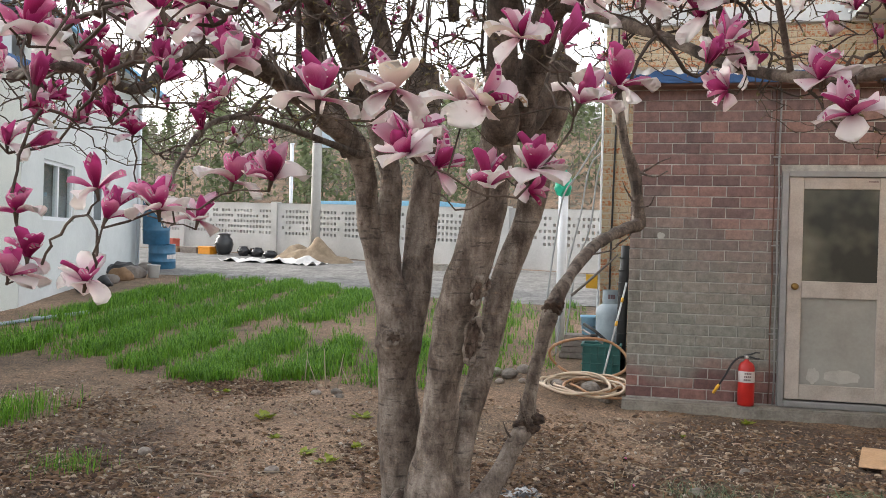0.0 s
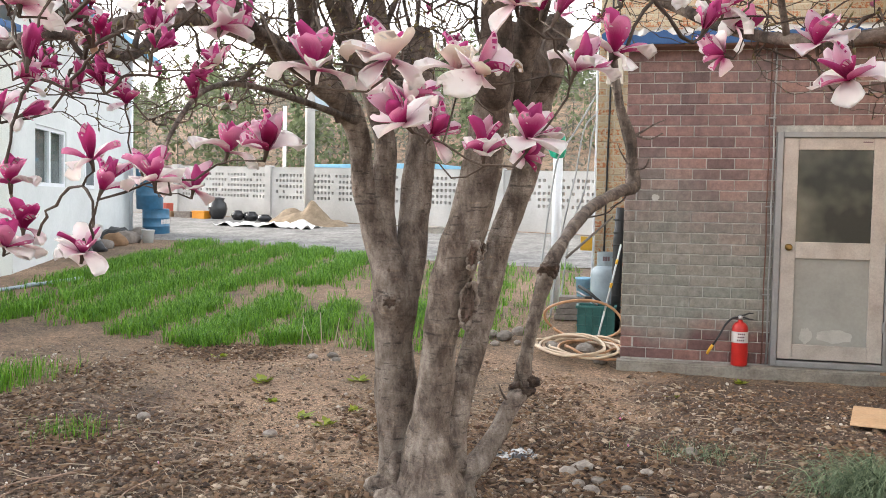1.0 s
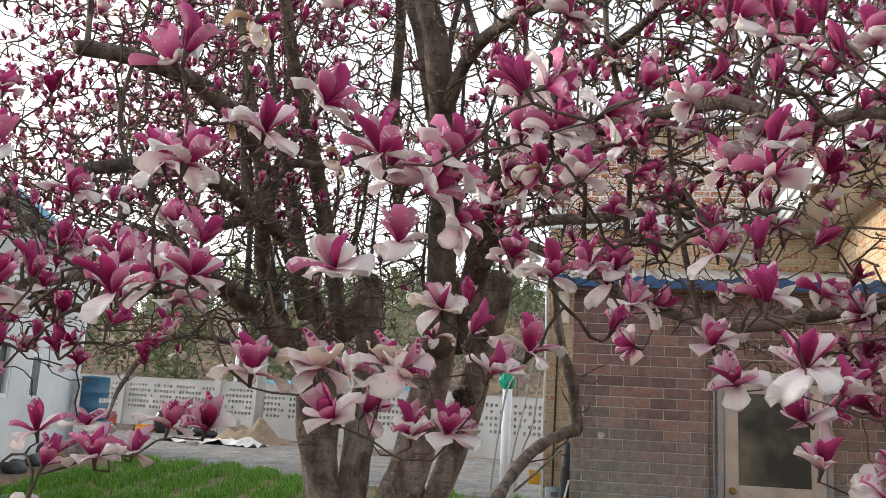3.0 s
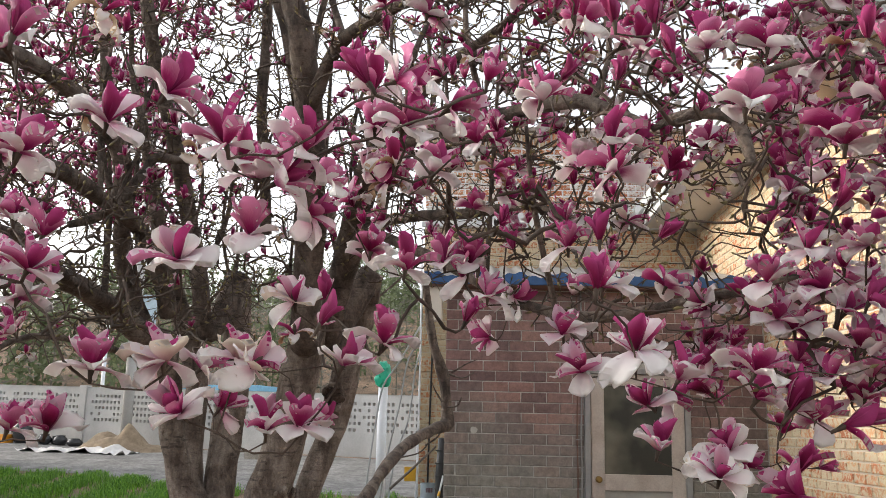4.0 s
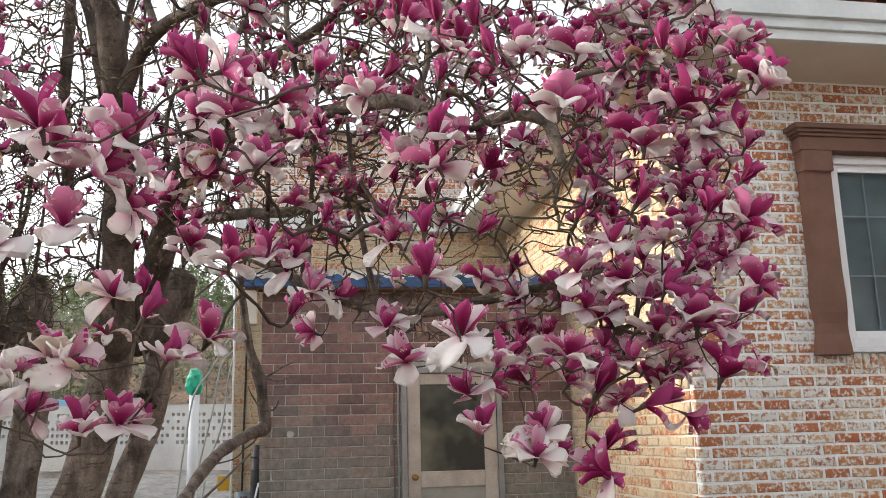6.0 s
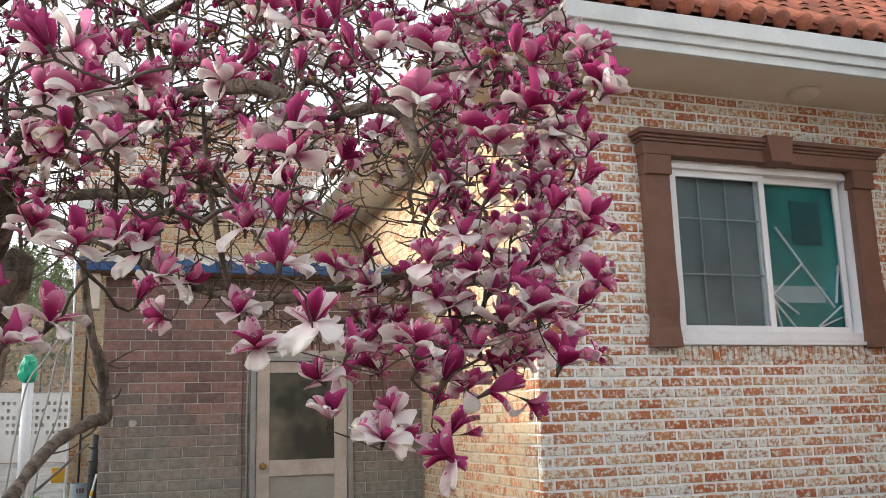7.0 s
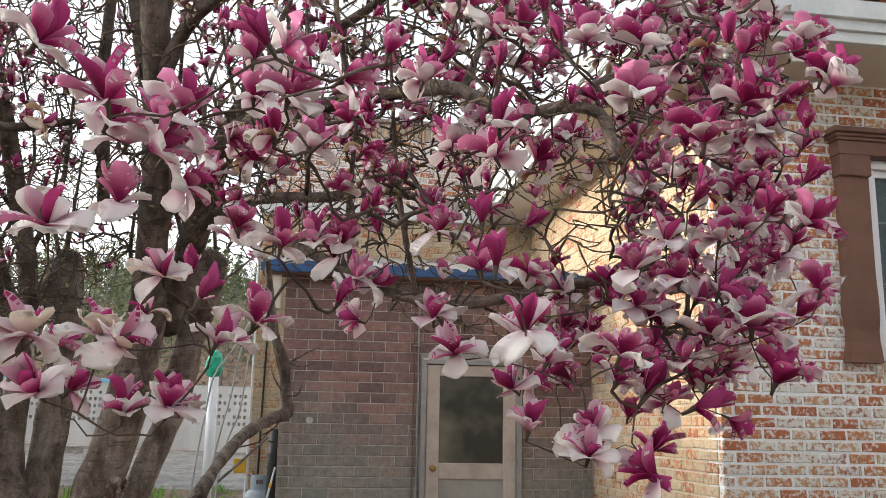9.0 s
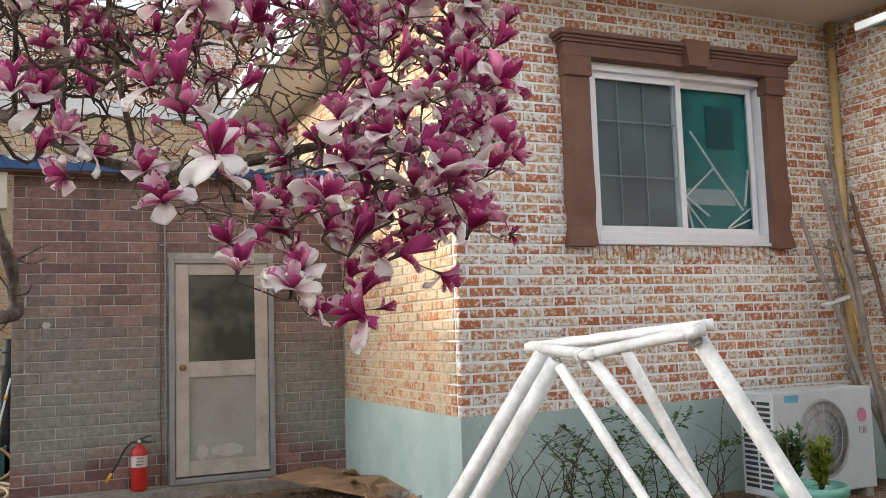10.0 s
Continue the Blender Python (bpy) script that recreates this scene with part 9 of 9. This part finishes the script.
# dry stalks standing at the edge of the grass
for i, (x, y, h, l) in enumerate(((-3.02, 7.2, 0.34, 0.02), (-2.78, 7.15, 0.38, -0.03), (-2.62, 7.0, 0.36, 0.06), (-2.5, 7.1, 0.2, -0.1), (-1.75, 7.3, 0.3, 0.2), (-2.9, 7.25, 0.25, -0.12))):
    z = on_ground(x, y)
    tagged(make("dry_stalk", tube(bmesh.new(), [(x, y, z - 0.02), (x + l * 0.5, y, z + h * 0.5), (x + l, y + 0.01, z + h)], [0.007, 0.005, 0.003], 6), plain("stalk", (0.42, 0.34, 0.26), 0.9)),
           "dry cut stalk standing in the soil", "stalk", "dry stalks")
for i in range(16):
    x, y = q.gauss(-0.2, 1.3), q.uniform(1.2, 5.5)
    ob = tagged(new("fallen_petal", q.choice(SHAPES["withered"])), "fallen pink magnolia petal lying on soil", "petal", "fallen petals")
    ob.matrix_basis = pose(x, y, on_ground(x, y) + 0.012, q.uniform(60, 120), q.uniform(-20, 20), q.uniform(0, 360)) @ Matrix.Scale(0.55, 4)

# ---- bricks, tiles ----
brick_shapes = {}


def brick_mesh(name, w, h, d, mat, ragged, variant):
    """A brick with its own worn edges: front face towards -y, base corner at the origin."""
    key = (name, round(w, 3), round(h, 3), variant)
    if key not in brick_shapes:
        r = random.Random(hash((round(w, 3), variant)) % 9999)
        c = 0.004 + 0.002 * ragged
        j = lambda: r.uniform(-1, 1) * 0.0042 * ragged
        back = [(0 + j(), d, 0 + j()), (w + j(), d, j()), (w + j(), d, h + j()), (j(), d, h + j())]
        edge = [(b[0], c, b[2]) for b in back]
        front = [(c + j(), j() * 0.6, c + j()), (w - c + j(), j() * 0.6, c + j()), (w - c + j(), j() * 0.6, h - c + j()), (c + j(), j() * 0.6, h - c + j())]
        v = front + edge + back
        f = [(0, 1, 2, 3)] + [(k, k + 4, (k + 1) % 4 + 4, (k + 1) % 4) for k in range(4)] + [(k + 4, k + 8, (k + 1) % 4 + 8, (k + 1) % 4 + 4) for k in range(4)]
        me = bpy.data.meshes.new("brick")
        me.from_pydata(v, [], f)
        me.materials.append(mat)
        brick_shapes[key] = me
    return brick_shapes[key]


def lay_bricks(wall, place, width, z0, z1, bw, bh, joint, mat, holes=(), ragged=1.0, d=0.05, keep=lambda u, z: True, limit=300, seed=1):
    """Running bond over a wall: place maps (along, height) to the wall's face; the chosen bricks are objects, the rest one mesh."""
    r = random.Random(seed)
    singles, V2, F2 = 0, [], []
    course, n = bh + joint, int(round((z1 - z0) / (bh + joint)))
    course = (z1 - z0) / n
    h = course - joint
    for k in range(n):
        z = z0 + k * course
        u = -(bw + joint) * (0.5 if k % 2 else 0.0) - r.uniform(0, 0.01)
        while u < width:
            a, b = max(0.0, u), min(width, u + bw)
            u += bw + joint
            spans = [(a, b)]
            for ha, hb, hz0, hz1 in holes:
                if z + h > hz0 + 0.01 and z < hz1 - 0.01:
                    nxt = []
                    for s, e in spans:
                        if e <= ha or s >= hb:
                            nxt.append((s, e))
                        else:
                            if s < ha:
                                nxt.append((s, ha))
                            if e > hb:
                                nxt.append((hb, e))
                    spans = nxt
            for s, e in spans:
                if e - s < 0.03:
                    continue
                w = round((e - s) * 50) / 50 if e - s < bw - 0.011 else bw
                w = min(w, e - s)
                me = brick_mesh(mat.name, w, h, d, mat, ragged, r.randrange(5))
                m = place(s, z) @ Matrix.Translation((0, r.gauss(0, 0.0022) * ragged, 0))
                if singles < limit and keep(s, z):
                    ob = new("brick", me)
                    ob.parent = wall
                    ob.matrix_basis = m
                    singles += 1
                else:
                    i = len(V2)
                    V2 += [m @ v.co for v in me.vertices]
                    F2 += [tuple(i + t for t in p.vertices) for p in me.polygons]
    if V2:
        ob = from_arrays("brickwork", V2, F2, mat, wall)
        ob["kind"] = "stuff"


def face_south(x0, y):
    return lambda u, z: Matrix.Translation((x0 + u, y, z))


def face_west(x, y0):
    """A wall that looks towards -x; along it, u runs towards -y from y0."""
    return lambda u, z: Matrix.Translation((x, y0 - u, z)) @ Matrix.Rotation(-math.pi / 2, 4, "Z")


lay_bricks(wall_front, face_south(HX, HY), RX - HX, PLINTH_Z, EAVE, 0.192, 0.063, 0.017, BRICK, ragged=0.7,
           holes=((W0 - HX, W1 - HX, WZ0 - 0.13, WZ1),), keep=lambda u, z: 0.0 < u < 1.1 and z < 2.6, seed=2)
r = random.Random(6)
for i in range(29):                       # the row of bricks on end under the sill
    x = W0 - 0.01 + i * 0.0655
    me = brick_mesh(BRICK.name, 0.050, 0.115, 0.07, BRICK, 1.0, i % 5)
    ob = new("brick", me)
    ob.parent = wall_front
    ob.matrix_basis = Matrix.Translation((x, HY - 0.012, WZ0 - 0.15))
lay_bricks(wall_side, face_west(HX, 9.99), 9.99 - HY - 0.09, PLINTH_Z, EAVE, 0.197, 0.068, 0.012, BRICK_YELLOW_SUN, keep=lambda u, z: u > 3.4 and z < 2.0, seed=3)
lay_bricks(wall_rear_top, face_south(-0.33, 10.0), HX + 0.33, 4.33, 5.2, 0.192, 0.063, 0.017, BRICK, keep=lambda u, z: u < 3.0, seed=6)
lay_bricks(wall_rear, face_south(-0.33, 10.0), HX + 0.33, 0.2, 4.12, 0.197, 0.068, 0.012, BRICK_YELLOW_SUN, keep=lambda u, z: u < 0.4 and z < 3.0, seed=4)
lay_bricks(wall_wing, face_west(RX, HY), 4.2, PLINTH_Z, EAVE, 0.197, 0.068, 0.012, BRICK, keep=lambda u, z: u < 1.0 and z < 2.6, seed=5)
lay_bricks(wall_annex, face_south(AX, AY), HX - AX - 0.012, 0.07, ATOP, 0.2385, 0.0885, 0.0085, GLAZED,
           holes=((DX0 - AX - 0.005, DX1 - AX + 0.005, 0.0, DZ1),), ragged=0.35, d=0.03, seed=6)
# crown of the rear wall: a row of headers on end, a band course of pale concrete lower down
for i in range(44):
    me = brick_mesh(BRICK_YELLOW_SUN.name, 0.054, 0.17, 0.08, BRICK_YELLOW_SUN, 1.0, i % 5)
    ob = new("brick", me)
    ob.parent = wall_rear_top
    ob.matrix_basis = Matrix.Translation((-0.33 + i * 0.078, 9.985 - 0.03 * (i % 2), 5.22))
part("coping", boxes(((-0.38, 9.93, 5.42), (HX + 0.25, 10.35, 5.47)), bevel=0.008), CONCRETE, wall_rear_top)
part("band", boxes(((-0.37, 9.945, 4.125), (HX + 0.0, 10.0, 4.32)), bevel=0.008), RENDER_WHITE, wall_rear, "pale concrete string course")


def roof_tiles():
    """Barrel tiles: each a half pipe with a round end cap at the eave, on pans."""
    seg, length, rad = 8, 0.36, 0.074
    V2, F2 = [], []
    for k, (yy, rr) in enumerate(((0.0, rad), (length, rad * 0.9))):
        for i in range(seg + 1):
            a = math.pi * i / seg
            V2.append((rr * math.cos(a), yy, rr * math.sin(a)))
    for i in range(seg):
        F2.append((i, i + 1, i + seg + 2, i + seg + 1))
    me = bpy.data.meshes.new("tile")
    me.from_pydata(V2, [], F2)
    me.materials.append(TILE)
    pan = bpy.data.meshes.new("pan_tile")
    pv = []
    for yy in (0.0, length):
        for i in range(7):
            a = math.pi + math.pi * i / 6
            pv.append((0.06 * math.cos(a), yy, 0.03 * math.sin(a)))
    pan.from_pydata(pv, [], [(i, i + 1, i + 8, i + 7) for i in range(6)])
    pan.materials.append(TILE)
    bm = bmesh.new()
    lathe(bm, [(rad, 0.0), (rad * 1.02, 0.012), (rad * 0.5, 0.022), (0.002, 0.024)], 18, 0, Matrix.Rotation(math.pi / 2, 4, "X"), False)
    end = bpy.data.meshes.new("end_tile")
    bm.to_mesh(end)
    bm.free()
    end.materials.append(TILE)
    slope = math.atan(SLOPE)
    for c in range(27):
        x = FX + 0.15 + c * 0.215
        for row in range(12):
            s = row * 0.30
            if x - FX < 0.98 * s:
                continue
            base = Matrix.Translation((x, FY - 0.08, EAVE + 0.335)) @ Matrix.Rotation(slope, 4, "X") @ Matrix.Translation((0, s, 0.006 * row))
            for mesh, off in ((me, (0, 0, 0)), (pan, (0.1075, 0, -0.01))):
                ob = new(mesh.name, mesh)
                ob.parent = house_roof
                ob.matrix_basis = base @ Matrix.Translation(off)
            if row == 0:
                ob = new("end_tile", end)
                ob.parent = house_roof
                ob.matrix_basis = base
    for c in range(23):                     # along the side eave
        y = FY + 0.2 + c * 0.215
        for row in range(4):
            s = row * 0.30
            if y - FY < 0.98 * s:
                continue
            base = Matrix.Translation((FX + 0.06, y, EAVE + 0.33)) @ Matrix.Rotation(-math.pi / 2, 4, "Z") @ Matrix.Rotation(slope, 4, "X") @ Matrix.Translation((0, s, 0.006 * row))
            for mesh, off in ((me, (0, 0, 0)), (pan, (0.1075, 0, -0.01))):
                ob = new(mesh.name, mesh)
                ob.parent = house_roof
                ob.matrix_basis = base @ Matrix.Translation(off)
            if row == 0:
                ob = new("end_tile", end)
                ob.parent = house_roof
                ob.matrix_basis = base


roof_tiles()
